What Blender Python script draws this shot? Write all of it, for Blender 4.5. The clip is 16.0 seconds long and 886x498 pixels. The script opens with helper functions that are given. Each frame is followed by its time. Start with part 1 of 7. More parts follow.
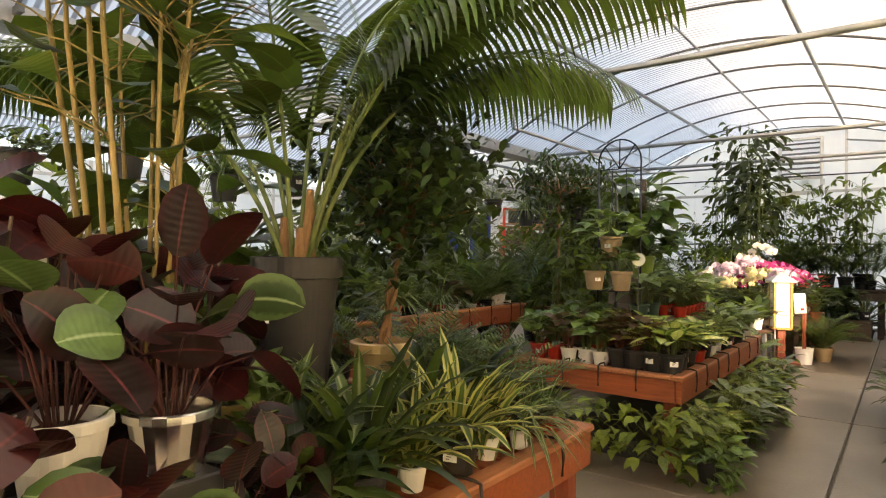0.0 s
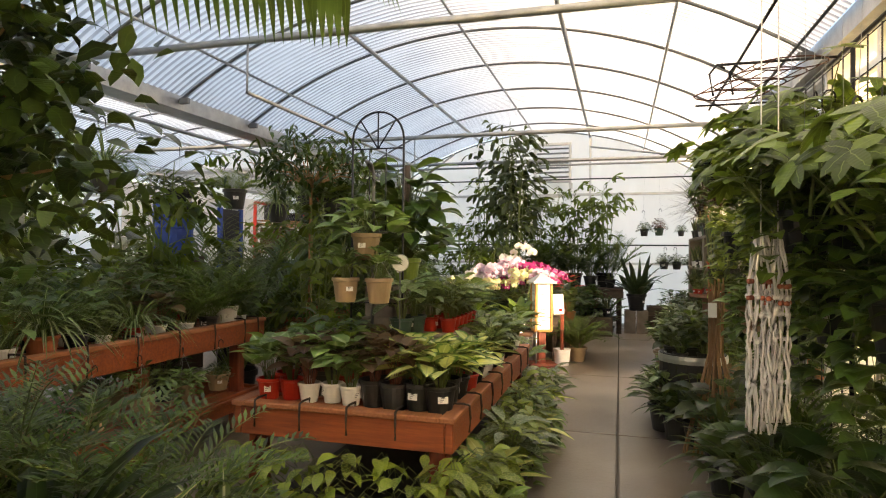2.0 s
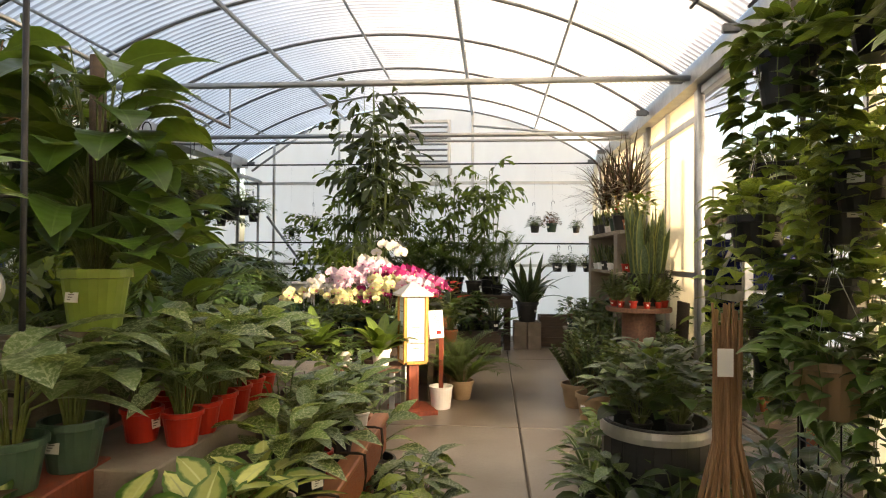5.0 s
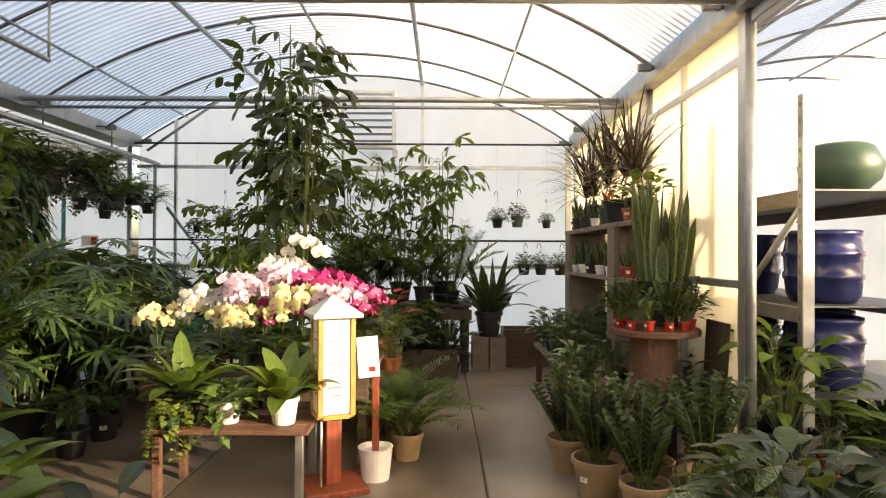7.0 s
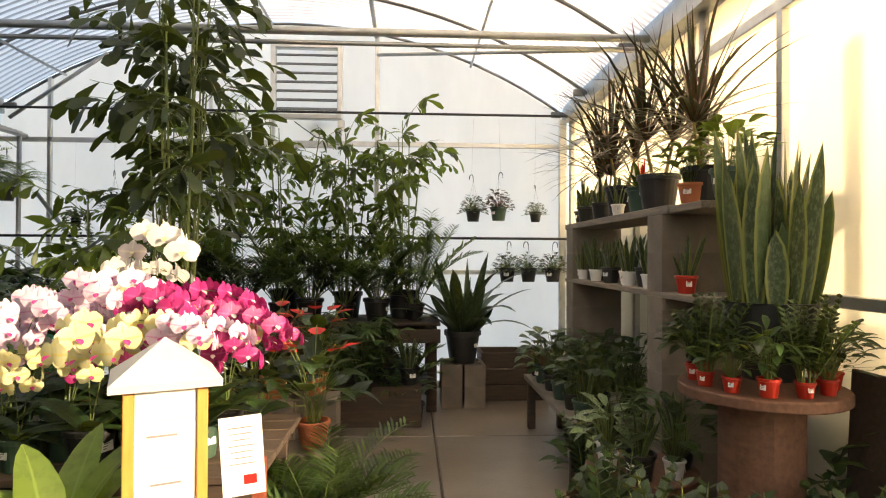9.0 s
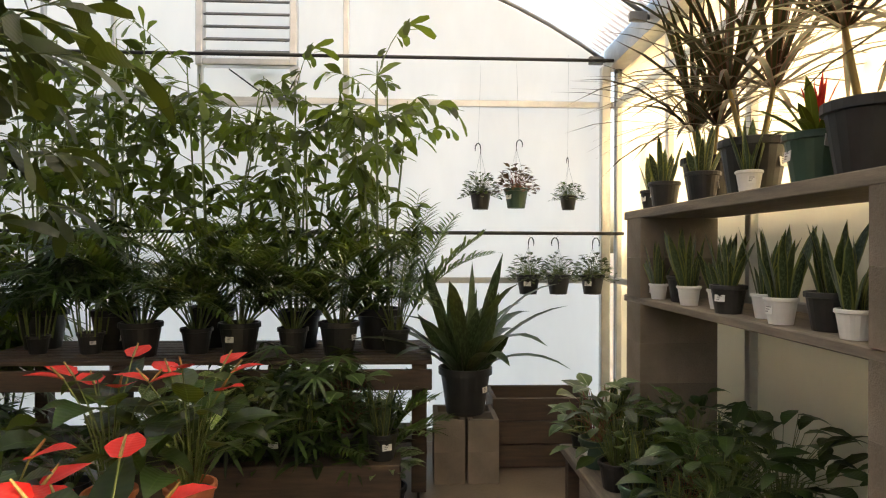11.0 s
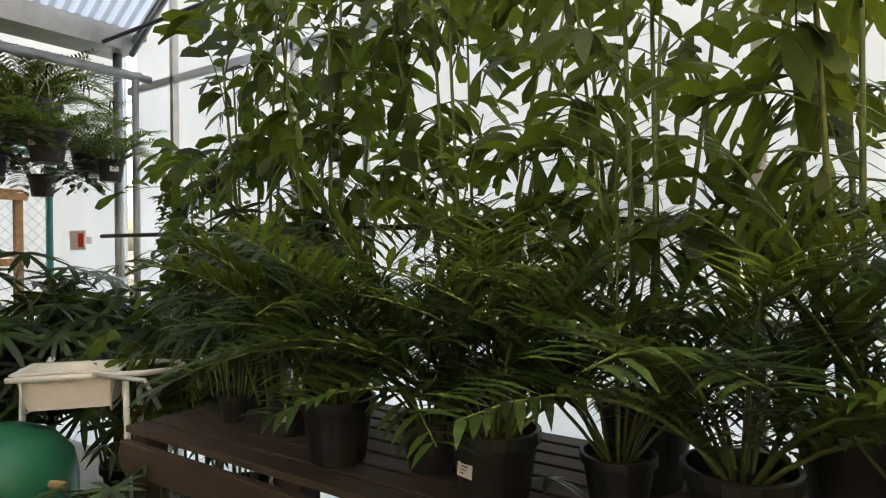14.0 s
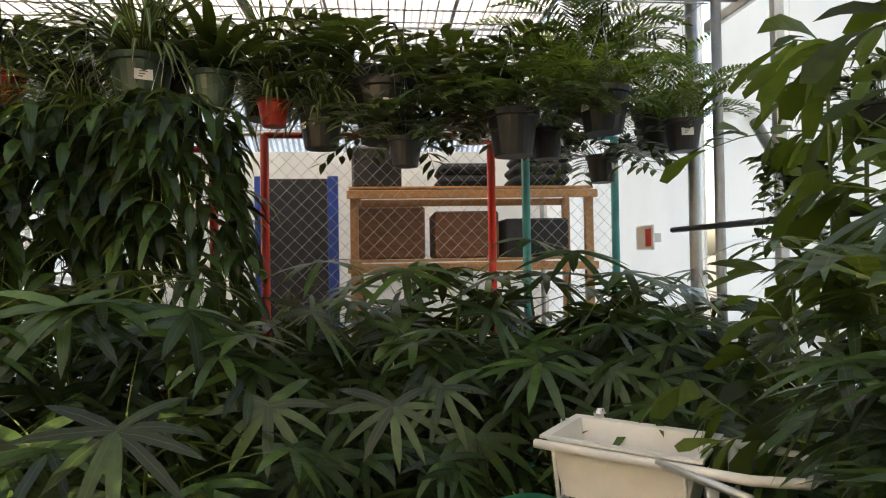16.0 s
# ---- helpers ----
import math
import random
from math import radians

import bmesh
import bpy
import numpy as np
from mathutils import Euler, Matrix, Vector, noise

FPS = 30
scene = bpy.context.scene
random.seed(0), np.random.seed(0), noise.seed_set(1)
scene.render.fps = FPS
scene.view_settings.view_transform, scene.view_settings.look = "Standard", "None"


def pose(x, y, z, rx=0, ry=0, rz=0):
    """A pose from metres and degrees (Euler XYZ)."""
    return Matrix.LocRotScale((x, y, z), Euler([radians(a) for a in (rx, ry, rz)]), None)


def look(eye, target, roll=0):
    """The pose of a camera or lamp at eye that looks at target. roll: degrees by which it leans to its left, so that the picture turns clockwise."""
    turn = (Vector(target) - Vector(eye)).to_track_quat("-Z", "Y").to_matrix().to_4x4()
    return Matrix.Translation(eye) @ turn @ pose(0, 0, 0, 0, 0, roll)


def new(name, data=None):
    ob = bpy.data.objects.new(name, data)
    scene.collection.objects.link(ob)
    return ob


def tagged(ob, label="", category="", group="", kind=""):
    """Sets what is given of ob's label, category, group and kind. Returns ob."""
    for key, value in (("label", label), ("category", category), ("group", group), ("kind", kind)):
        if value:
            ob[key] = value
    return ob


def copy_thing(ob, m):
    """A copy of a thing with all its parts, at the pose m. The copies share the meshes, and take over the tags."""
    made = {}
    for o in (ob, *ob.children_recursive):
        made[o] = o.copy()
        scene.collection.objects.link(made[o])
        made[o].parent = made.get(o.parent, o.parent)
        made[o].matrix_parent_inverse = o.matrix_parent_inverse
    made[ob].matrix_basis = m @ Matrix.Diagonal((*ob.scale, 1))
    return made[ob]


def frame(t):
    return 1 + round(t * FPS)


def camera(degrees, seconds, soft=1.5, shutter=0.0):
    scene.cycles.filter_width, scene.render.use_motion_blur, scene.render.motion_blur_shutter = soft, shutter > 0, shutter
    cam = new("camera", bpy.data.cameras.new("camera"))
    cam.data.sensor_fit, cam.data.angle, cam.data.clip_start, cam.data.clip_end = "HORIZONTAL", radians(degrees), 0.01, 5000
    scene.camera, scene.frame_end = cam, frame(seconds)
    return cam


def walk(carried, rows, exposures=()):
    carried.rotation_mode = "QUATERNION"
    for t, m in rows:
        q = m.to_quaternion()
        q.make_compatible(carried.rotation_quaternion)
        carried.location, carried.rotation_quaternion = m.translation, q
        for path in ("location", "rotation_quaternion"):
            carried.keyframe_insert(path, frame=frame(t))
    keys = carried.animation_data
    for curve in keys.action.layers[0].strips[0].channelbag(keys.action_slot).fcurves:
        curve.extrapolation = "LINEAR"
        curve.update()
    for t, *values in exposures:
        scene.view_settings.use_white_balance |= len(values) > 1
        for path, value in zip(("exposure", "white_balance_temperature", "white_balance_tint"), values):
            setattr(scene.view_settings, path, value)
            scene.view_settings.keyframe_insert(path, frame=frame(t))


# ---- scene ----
cam = camera(72.1, 16.0, soft=1.1)
METRES, EYE, TILT, LEAN, TURN = 12.6, 1.35, 0.0, 0.0, 37.4
ROWS = [
    (0.0, 0.0, 0.0, 0.0, -0.0, 0.29, -0.64),
    (0.5, 0.0035, 0.0203, -0.0005, -6.42, 0.37, -0.62),
    (1.0, 0.0117, 0.0427, -0.0002, -11.73, 0.44, -0.64),
    (1.5, 0.0204, 0.0638, -0.0, -16.73, 0.48, -0.64),
    (2.0, 0.0306, 0.0859, 0.0008, -21.25, 0.54, -0.54),
    (2.5, 0.0433, 0.1097, 0.001, -23.94, 0.51, -0.53),
    (3.0, 0.0563, 0.134, 0.0005, -25.38, 0.57, -0.43),
    (3.5, 0.0709, 0.1595, 0.0009, -27.9, 0.59, -0.37),
    (4.0, 0.0875, 0.1846, 0.0016, -30.02, 0.56, -0.48),
    (4.5, 0.1052, 0.2098, 0.0015, -31.07, 0.57, -0.34),
    (5.0, 0.1242, 0.2374, 0.0023, -32.76, 0.58, -0.35),
    (7.5, 0.225, 0.3752, 0.0031, -38.6, 0.53, -0.28),
    (8.0, 0.2495, 0.4013, 0.0029, -39.84, 0.52, -0.29),
    (8.5, 0.2716, 0.4277, 0.003, -40.18, 0.56, -0.24),
    (9.0, 0.294, 0.4561, 0.0035, -40.49, 0.61, -0.28),
    (9.5, 0.3182, 0.4844, 0.0028, -40.85, 0.61, -0.23),
    (12.0, 0.4347, 0.6101, 0.0108, -36.61, -0.32, -0.13),
    (12.5, 0.4529, 0.6372, 0.0103, -31.02, -0.25, -0.03),
    (13.0, 0.4706, 0.6635, 0.0105, -25.37, -0.29, 0.01),
    (13.5, 0.4829, 0.6903, 0.0116, -15.07, -0.34, 0.24),
    (14.0, 0.4875, 0.7207, 0.0114, -3.17, -0.39, 0.52),
    (14.5, 0.4859, 0.7512, 0.0098, 8.92, -0.04, 0.67),
    (15.0, 0.4767, 0.7788, 0.0101, 24.86, 0.14, 0.87),
    (15.5, 0.4597, 0.8026, 0.0099, 36.74, 0.37, 0.93),
    (16.0, 0.4386, 0.8236, 0.0087, 47.12, 0.75, 0.98),
]
walk(cam, [(t, pose(0, 0, EYE, TILT, LEAN, TURN) @ pose(METRES * x, METRES * y, METRES * z, 90 + pitch, roll, yaw)) for t, x, y, z, yaw, pitch, roll in ROWS], [(0.0, 2.3, 7650, 15), (9.5, 2.3, 7650, 15), (12.0, 2.48, 7650, 15), (13.5, 2.5, 7650, 15), (14.5, 2.6, 7650, 15), (16.0, 2.6, 7650, 15)])

# ---- world, sun and exposure ----
SUN_TO = Vector((2.4, -1.45, 0.80)).normalized()
world = bpy.data.worlds.new("sky")
scene.world = world
world.use_nodes = True
wn = world.node_tree
sky = wn.nodes.new("ShaderNodeTexSky")
sky.sky_type, sky.sun_disc = "NISHITA", False
sky.sun_elevation = math.asin(SUN_TO.z)
sky.sun_rotation = math.atan2(SUN_TO.x, SUN_TO.y)
sky.air_density, sky.dust_density, sky.ozone_density = 1.0, 4.0, 1.0
wn.links.new(sky.outputs[0], wn.nodes["Background"].inputs[0])
wn.nodes["Background"].inputs[1].default_value = 0.15
sun = new("sun", bpy.data.lights.new("sun", "SUN"))
sun.data.energy, sun.data.angle, sun.data.color = 1.6, radians(0.53), (1.0, 0.86, 0.66)
sun.matrix_world = look(SUN_TO * 40, (0, 0, 0))


# ---- materials ----
def ramp_mix(nt, fac, stops):
    r = nt.nodes.new("ShaderNodeValToRGB")
    e = r.color_ramp.elements
    while len(e) < len(stops):
        e.new(0.5)
    for el, (p, c) in zip(e, stops):
        el.position, el.color = p, (*c, 1)
    nt.links.new(fac, r.inputs[0])
    return r.outputs[0]


def noise_node(nt, vec, scale, detail=4.0, rough=0.6, stretch=None):
    if stretch:
        mp = nt.nodes.new("ShaderNodeMapping")
        mp.inputs["Scale"].default_value = stretch
        nt.links.new(vec, mp.inputs[0])
        vec = mp.outputs[0]
    n = nt.nodes.new("ShaderNodeTexNoise")
    n.inputs["Scale"].default_value = scale
    n.inputs["Detail"].default_value = detail
    n.inputs["Roughness"].default_value = rough
    nt.links.new(vec, n.inputs["Vector"])
    return n.outputs["Fac"]


def mixc(nt, fac, a, b, mode="MIX"):
    m = nt.nodes.new("ShaderNodeMix")
    m.data_type, m.blend_type = "RGBA", mode
    for sock, v in ((m.inputs[0], fac), (m.inputs[6], a), (m.inputs[7], b)):
        if isinstance(v, (int, float)):
            sock.default_value = v
        elif isinstance(v, tuple):
            sock.default_value = (*v, 1)
        else:
            nt.links.new(v, sock)
    return m.outputs[2]


def surface(name, c1, c2, scale=6.0, fine=60.0, rough=0.6, metal=0.0, bump=0.15, stretch=None, spot=0.25, vary=0.0):
    """A plain surface: two scales of colour, a little relief, roughness that follows the stains."""
    m = bpy.data.materials.new(name)
    m.use_nodes = True
    nt = m.node_tree
    b = nt.nodes["Principled BSDF"]
    tc = nt.nodes.new("ShaderNodeTexCoord").outputs["Object"]
    big = noise_node(nt, tc, scale, 3.0, 0.6, stretch)
    small = noise_node(nt, tc, fine, 5.0, 0.7, stretch)
    col = ramp_mix(nt, big, [(0.3, c1), (0.7, c2)])
    dark = tuple(v * 0.55 for v in c1)
    col = mixc(nt, ramp_value(nt, small, 0.52, 0.78, spot), col, dark)
    if vary:
        oi = nt.nodes.new("ShaderNodeObjectInfo").outputs["Random"]
        hsv = nt.nodes.new("ShaderNodeHueSaturation")
        mr = nt.nodes.new("ShaderNodeMapRange")
        mr.inputs["To Min"].default_value, mr.inputs["To Max"].default_value = 1 - vary, 1 + vary
        nt.links.new(oi, mr.inputs[0])
        nt.links.new(mr.outputs[0], hsv.inputs["Value"])
        nt.links.new(col, hsv.inputs["Color"])
        col = hsv.outputs[0]
    nt.links.new(col, b.inputs["Base Color"])
    mr = nt.nodes.new("ShaderNodeMapRange")
    mr.inputs["To Min"].default_value, mr.inputs["To Max"].default_value = max(rough - 0.12, 0.05), min(rough + 0.15, 1)
    nt.links.new(big, mr.inputs[0])
    nt.links.new(mr.outputs[0], b.inputs["Roughness"])
    b.inputs["Metallic"].default_value = metal
    bp = nt.nodes.new("ShaderNodeBump")
    bp.inputs["Strength"].default_value, bp.inputs["Distance"].default_value = bump, 0.01
    nt.links.new(small, bp.inputs["Height"])
    nt.links.new(bp.outputs[0], b.inputs["Normal"])
    return m


def ramp_value(nt, fac, lo, hi, top=1.0):
    mr = nt.nodes.new("ShaderNodeMapRange")
    mr.inputs["From Min"].default_value, mr.inputs["From Max"].default_value = lo, hi
    mr.inputs["To Min"].default_value, mr.inputs["To Max"].default_value = 0.0, top
    nt.links.new(fac, mr.inputs[0])
    return mr.outputs[0]


def plastic_sheet(name, tint, through_share=0.8, streak=8.0, stretch=None, clear=0.0, grooves=False):
    """Translucent polycarbonate or film: daylight passes and spreads."""
    m = bpy.data.materials.new(name)
    m.use_nodes = True
    nt = m.node_tree
    nt.nodes.remove(nt.nodes["Principled BSDF"])
    out = nt.nodes["Material Output"]
    tc = nt.nodes.new("ShaderNodeTexCoord").outputs["Object"]
    dirt = noise_node(nt, tc, streak, 5.0, 0.65, stretch)
    col = ramp_mix(nt, dirt, [(0.35, tint), (0.75, tuple(v * 0.86 for v in tint))])
    if grooves:
        # Shading of the roof's waves, painted as uneven darker stripes.
        w = nt.nodes.new("ShaderNodeTexWave")
        w.bands_direction = "Y"
        w.inputs["Scale"].default_value = 1 / 0.076 * 2 * math.pi / 20
        w.inputs["Distortion"].default_value = 0.0
        nt.links.new(tc, w.inputs[0])
        groove_noise = noise_node(nt, tc, 0.9, 4.0, 0.6)
        gr_ = nt.nodes.new("ShaderNodeMath")
        gr_.operation = "MULTIPLY"
        nt.links.new(ramp_value(nt, w.outputs["Fac"], 0.35, 0.75, 1.0), gr_.inputs[0])
        nt.links.new(ramp_value(nt, groove_noise, 0.1, 0.65, 1.0), gr_.inputs[1])
        col = mixc(nt, gr_.outputs[0], col, tuple(v * 0.30 for v in tint))
    tr = nt.nodes.new("ShaderNodeBsdfTranslucent")
    df = nt.nodes.new("ShaderNodeBsdfDiffuse")
    gl = nt.nodes.new("ShaderNodeBsdfGlossy")
    gl.inputs["Roughness"].default_value = 0.25
    nt.links.new(col, tr.inputs[0])
    nt.links.new(col, df.inputs[0])
    a = nt.nodes.new("ShaderNodeMixShader")
    a.inputs[0].default_value = through_share
    nt.links.new(df.outputs[0], a.inputs[1])
    nt.links.new(tr.outputs[0], a.inputs[2])
    last = a.outputs[0]
    if clear:
        tp = nt.nodes.new("ShaderNodeBsdfTransparent")
        c = nt.nodes.new("ShaderNodeMixShader")
        c.inputs[0].default_value = clear
        nt.links.new(last, c.inputs[1])
        nt.links.new(tp.outputs[0], c.inputs[2])
        last = c.outputs[0]
    g = nt.nodes.new("ShaderNodeMixShader")
    g.inputs[0].default_value = 0.05
    nt.links.new(last, g.inputs[1])
    nt.links.new(gl.outputs[0], g.inputs[2])
    nt.links.new(g.outputs[0], out.inputs[0])
    return m


LEAF_DEPTH = 0.72


def leafy(name, dark, light, vein=None, vein_width=0.06, edge=None, edge_from=0.3, speck=None, rough=0.42, glow=0.35, under=None):
    """Leaf: colour varies from leaf to leaf; UV x runs across, UV y along it. vein: midrib and side veins, edge: margin colour."""
    if not under:
        dark, light = tuple(v * LEAF_DEPTH * 0.75 for v in dark), tuple(v * LEAF_DEPTH * 1.8 for v in light)
    m = bpy.data.materials.new(name)
    m.use_nodes = True
    nt = m.node_tree
    b = nt.nodes["Principled BSDF"]
    geo = nt.nodes.new("ShaderNodeNewGeometry")
    tcn = nt.nodes.new("ShaderNodeTexCoord")
    uv = tcn.outputs["UV"]
    sep = nt.nodes.new("ShaderNodeSeparateXYZ")
    nt.links.new(uv, sep.inputs[0])
    col = ramp_mix(nt, geo.outputs["Random Per Island"], [(0.05, dark), (0.6, tuple((p + q) / 2 for p, q in zip(dark, light))), (1.0, light)])
    blot = noise_node(nt, tcn.outputs["Object"], 24.0, 3.0)
    col = mixc(nt, ramp_value(nt, blot, 0.45, 0.8, 0.5), col, tuple(v * 0.6 for v in dark))
    across = nt.nodes.new("ShaderNodeMath")
    across.operation = "SUBTRACT"
    nt.links.new(sep.outputs[0], across.inputs[0])
    across.inputs[1].default_value = 0.5
    ab = nt.nodes.new("ShaderNodeMath")
    ab.operation = "ABSOLUTE"
    nt.links.new(across.outputs[0], ab.inputs[0])
    if speck:
        st = noise_node(nt, uv, 5.0, 4.0, 0.7, (1.2, 3.0, 1))
        col = mixc(nt, ramp_value(nt, st, 0.48, 0.6, 0.9), col, speck)
    if edge:
        wob = noise_node(nt, uv, 6.0, 2.0)
        s = nt.nodes.new("ShaderNodeMath")
        s.operation = "MULTIPLY_ADD"
        nt.links.new(wob, s.inputs[0])
        s.inputs[1].default_value = 0.16
        nt.links.new(ab.outputs[0], s.inputs[2])
        col = mixc(nt, ramp_value(nt, s.outputs[0], edge_from + 0.05, edge_from + 0.13), col, edge)
    if vein:
        inv = nt.nodes.new("ShaderNodeMapRange")
        inv.inputs["From Min"].default_value, inv.inputs["From Max"].default_value = 0.01, vein_width
        inv.inputs["To Min"].default_value, inv.inputs["To Max"].default_value = 0.85, 0.0
        nt.links.new(ab.outputs[0], inv.inputs[0])
        col = mixc(nt, inv.outputs[0], col, vein)
    nt.links.new(col, b.inputs["Base Color"])
    b.inputs["Roughness"].default_value = rough * 0.85
    b.inputs["Specular IOR Level"].default_value = 0.42
    bp = nt.nodes.new("ShaderNodeBump")
    bp.inputs["Strength"].default_value, bp.inputs["Distance"].default_value = 0.14, 0.003
    wv = nt.nodes.new("ShaderNodeTexWave")
    wv.inputs["Scale"].default_value, wv.inputs["Distortion"].default_value = 3.0, 2.0
    wv.bands_direction = "Y"
    nt.links.new(uv, wv.inputs[0])
    nt.links.new(wv.outputs["Fac"], bp.inputs["Height"])
    nt.links.new(bp.outputs[0], b.inputs["Normal"])
    tr = nt.nodes.new("ShaderNodeBsdfTranslucent")
    tcol = mixc(nt, 0.36, col, (0.30, 0.38, 0.03), "MIX") if not under else mixc(nt, 0.6, col, under)
    nt.links.new(tcol, tr.inputs[0])
    mx = nt.nodes.new("ShaderNodeMixShader")
    mx.inputs[0].default_value = glow
    nt.links.new(b.outputs[0], mx.inputs[1])
    nt.links.new(tr.outputs[0], mx.inputs[2])
    nt.links.new(mx.outputs[0], nt.nodes["Material Output"].inputs[0])
    return m


M_CONCRETE = surface("concrete", (0.105, 0.078, 0.054), (0.26, 0.22, 0.175), 0.9, 40, 0.34, 0, 0.2, spot=0.35)
M_JOINT = surface("joint_dirt", (0.05, 0.04, 0.03), (0.08, 0.065, 0.05), 9, 80, 0.9)
M_SOIL = surface("soil", (0.035, 0.024, 0.016), (0.075, 0.05, 0.035), 30, 160, 0.95, 0, 0.9)
M_EARTH = surface("outdoor_gravel", (0.22, 0.19, 0.15), (0.34, 0.30, 0.25), 0.8, 14, 0.95, 0, 0.5)
M_STEEL = surface("galvanised_steel", (0.30, 0.31, 0.31), (0.46, 0.47, 0.47), 7, 70, 0.45, 0.75, 0.05)
M_DARKSTEEL = surface("weathered_steel", (0.13, 0.135, 0.135), (0.22, 0.22, 0.22), 7, 70, 0.55, 0.6, 0.06)
M_ALU = surface("aluminium", (0.50, 0.50, 0.49), (0.66, 0.66, 0.64), 6, 90, 0.38, 0.8, 0.03)
M_IRON = surface("black_iron", (0.02, 0.02, 0.021), (0.04, 0.04, 0.042), 12, 90, 0.5, 0.5, 0.15)
M_ROOF = plastic_sheet("corrugated_polycarbonate", (0.86, 0.87, 0.86), 0.82, 1.4, (1, 3, 1), grooves=True)
M_PANEL = plastic_sheet("wall_polycarbonate", (0.98, 0.975, 0.95), 0.93, 1.0, (1, 1, 0.4))
# Wall panel copy; the yellow glow of low sun is put into its tint.
M_SUNPANEL = plastic_sheet("sun_tinted_polycarbonate", (0.93, 0.90, 0.78), 0.86, 1.2, (1, 1, 0.35))
M_CURTAIN = plastic_sheet("white_film", (0.92, 0.92, 0.90), 0.6, 1.0)
M_BENCH = surface("orange_stained_wood", (0.20, 0.045, 0.015), (0.34, 0.088, 0.026), 5, 60, 0.5, 0, 0.2, (1, 12, 12), 0.3)
M_BENCHCAP = surface("worn_bench_cap", (0.30, 0.10, 0.04), (0.44, 0.18, 0.08), 5, 60, 0.55, 0, 0.2, (12, 1, 12), 0.3)
M_REDWOOD = surface("red_stained_wood", (0.17, 0.035, 0.018), (0.30, 0.07, 0.03), 5, 50, 0.5, 0, 0.2, (8, 8, 1), 0.3)
M_GREYWOOD = surface("grey_weathered_wood", (0.15, 0.125, 0.10), (0.27, 0.23, 0.18), 5, 60, 0.8, 0, 0.35, (10, 1, 10), 0.4)
M_DARKWOOD = surface("dark_wood", (0.05, 0.034, 0.024), (0.10, 0.068, 0.045), 5, 60, 0.7, 0, 0.3, (1, 10, 10), 0.4)
M_PALEWOOD = surface("orange_timber", (0.34, 0.16, 0.06), (0.50, 0.27, 0.12), 5, 60, 0.6, 0, 0.2, (1, 9, 9), 0.3)
M_BLOCK = surface("concrete_block", (0.155, 0.128, 0.098), (0.26, 0.22, 0.175), 4, 90, 0.9, 0, 0.6, vary=0.12)
M_WHITE = surface("white_plastic", (0.72, 0.71, 0.68), (0.82, 0.81, 0.79), 6, 60, 0.35, 0, 0.03, spot=0.1)
M_CREAM = surface("beige_plastic", (0.40, 0.28, 0.13), (0.52, 0.38, 0.20), 6, 60, 0.45, 0, 0.05, spot=0.12)
M_TAUPE = surface("taupe_plastic", (0.28, 0.19, 0.105), (0.36, 0.25, 0.145), 6, 60, 0.45, 0, 0.05, spot=0.12)
M_BLACKPOT = surface("black_plastic", (0.014, 0.014, 0.014), (0.03, 0.03, 0.029), 8, 70, 0.45, 0, 0.06, spot=0.1)
M_BROWNPOT = surface("charcoal_plastic", (0.016, 0.014, 0.013), (0.032, 0.028, 0.026), 5, 60, 0.5, 0, 0.1)
M_REDPOT = surface("red_plastic", (0.36, 0.016, 0.009), (0.46, 0.03, 0.014), 6, 60, 0.38, 0, 0.04, spot=0.1)
M_GREENPOT = surface("dark_green_plastic", (0.03, 0.065, 0.045), (0.05, 0.10, 0.065), 6, 60, 0.42, 0, 0.04, spot=0.1)
M_LIMEPOT = surface("lime_plastic", (0.19, 0.28, 0.04), (0.25, 0.35, 0.06), 6, 60, 0.4, 0, 0.04, spot=0.1)
M_TERRA = surface("terracotta", (0.36, 0.11, 0.05), (0.48, 0.17, 0.08), 6, 60, 0.8, 0, 0.2)
M_TIN = surface("polished_tin", (0.72, 0.70, 0.66), (0.82, 0.80, 0.76), 6, 60, 0.18, 1.0, 0.02, spot=0.05)
M_PAPER = surface("white_paper", (0.78, 0.77, 0.74), (0.84, 0.83, 0.80), 6, 60, 0.7, 0, 0.02, spot=0.04)
M_INK = surface("grey_ink", (0.16, 0.15, 0.15), (0.22, 0.21, 0.21), 6, 60, 0.7, 0, 0.0)
M_COTTON = surface("cotton_cord", (0.70, 0.68, 0.64), (0.84, 0.82, 0.78), 20, 200, 0.9, 0, 0.5)
M_BEAD = surface("wooden_bead", (0.30, 0.08, 0.04), (0.40, 0.13, 0.06), 20, 90, 0.5)
M_RUST = surface("rusty_wire", (0.06, 0.025, 0.014), (0.13, 0.055, 0.03), 20, 90, 0.8, 0.3)
M_BAMBOO = surface("bamboo_cane", (0.22, 0.12, 0.055), (0.34, 0.20, 0.10), 10, 90, 0.55, 0, 0.2, (6, 6, 1))
M_BARK = surface("bark", (0.24, 0.12, 0.055), (0.40, 0.23, 0.11), 9, 60, 0.85, 0, 0.8, (4, 4, 1), 0.4)
M_GREENTANK = surface("green_enamel", (0.012, 0.16, 0.085), (0.02, 0.21, 0.115), 4, 50, 0.32, 0.1, 0.03, spot=0.12)
M_BLUE = surface("blue_plastic", (0.012, 0.045, 0.26), (0.022, 0.075, 0.36), 5, 50, 0.4, 0, 0.05)
M_NAVY = surface("navy_glaze", (0.01, 0.014, 0.07), (0.02, 0.028, 0.13), 5, 50, 0.2, 0, 0.05)
M_REDPAINT = surface("red_paint", (0.55, 0.022, 0.012), (0.66, 0.04, 0.02), 8, 60, 0.45, 0, 0.05)
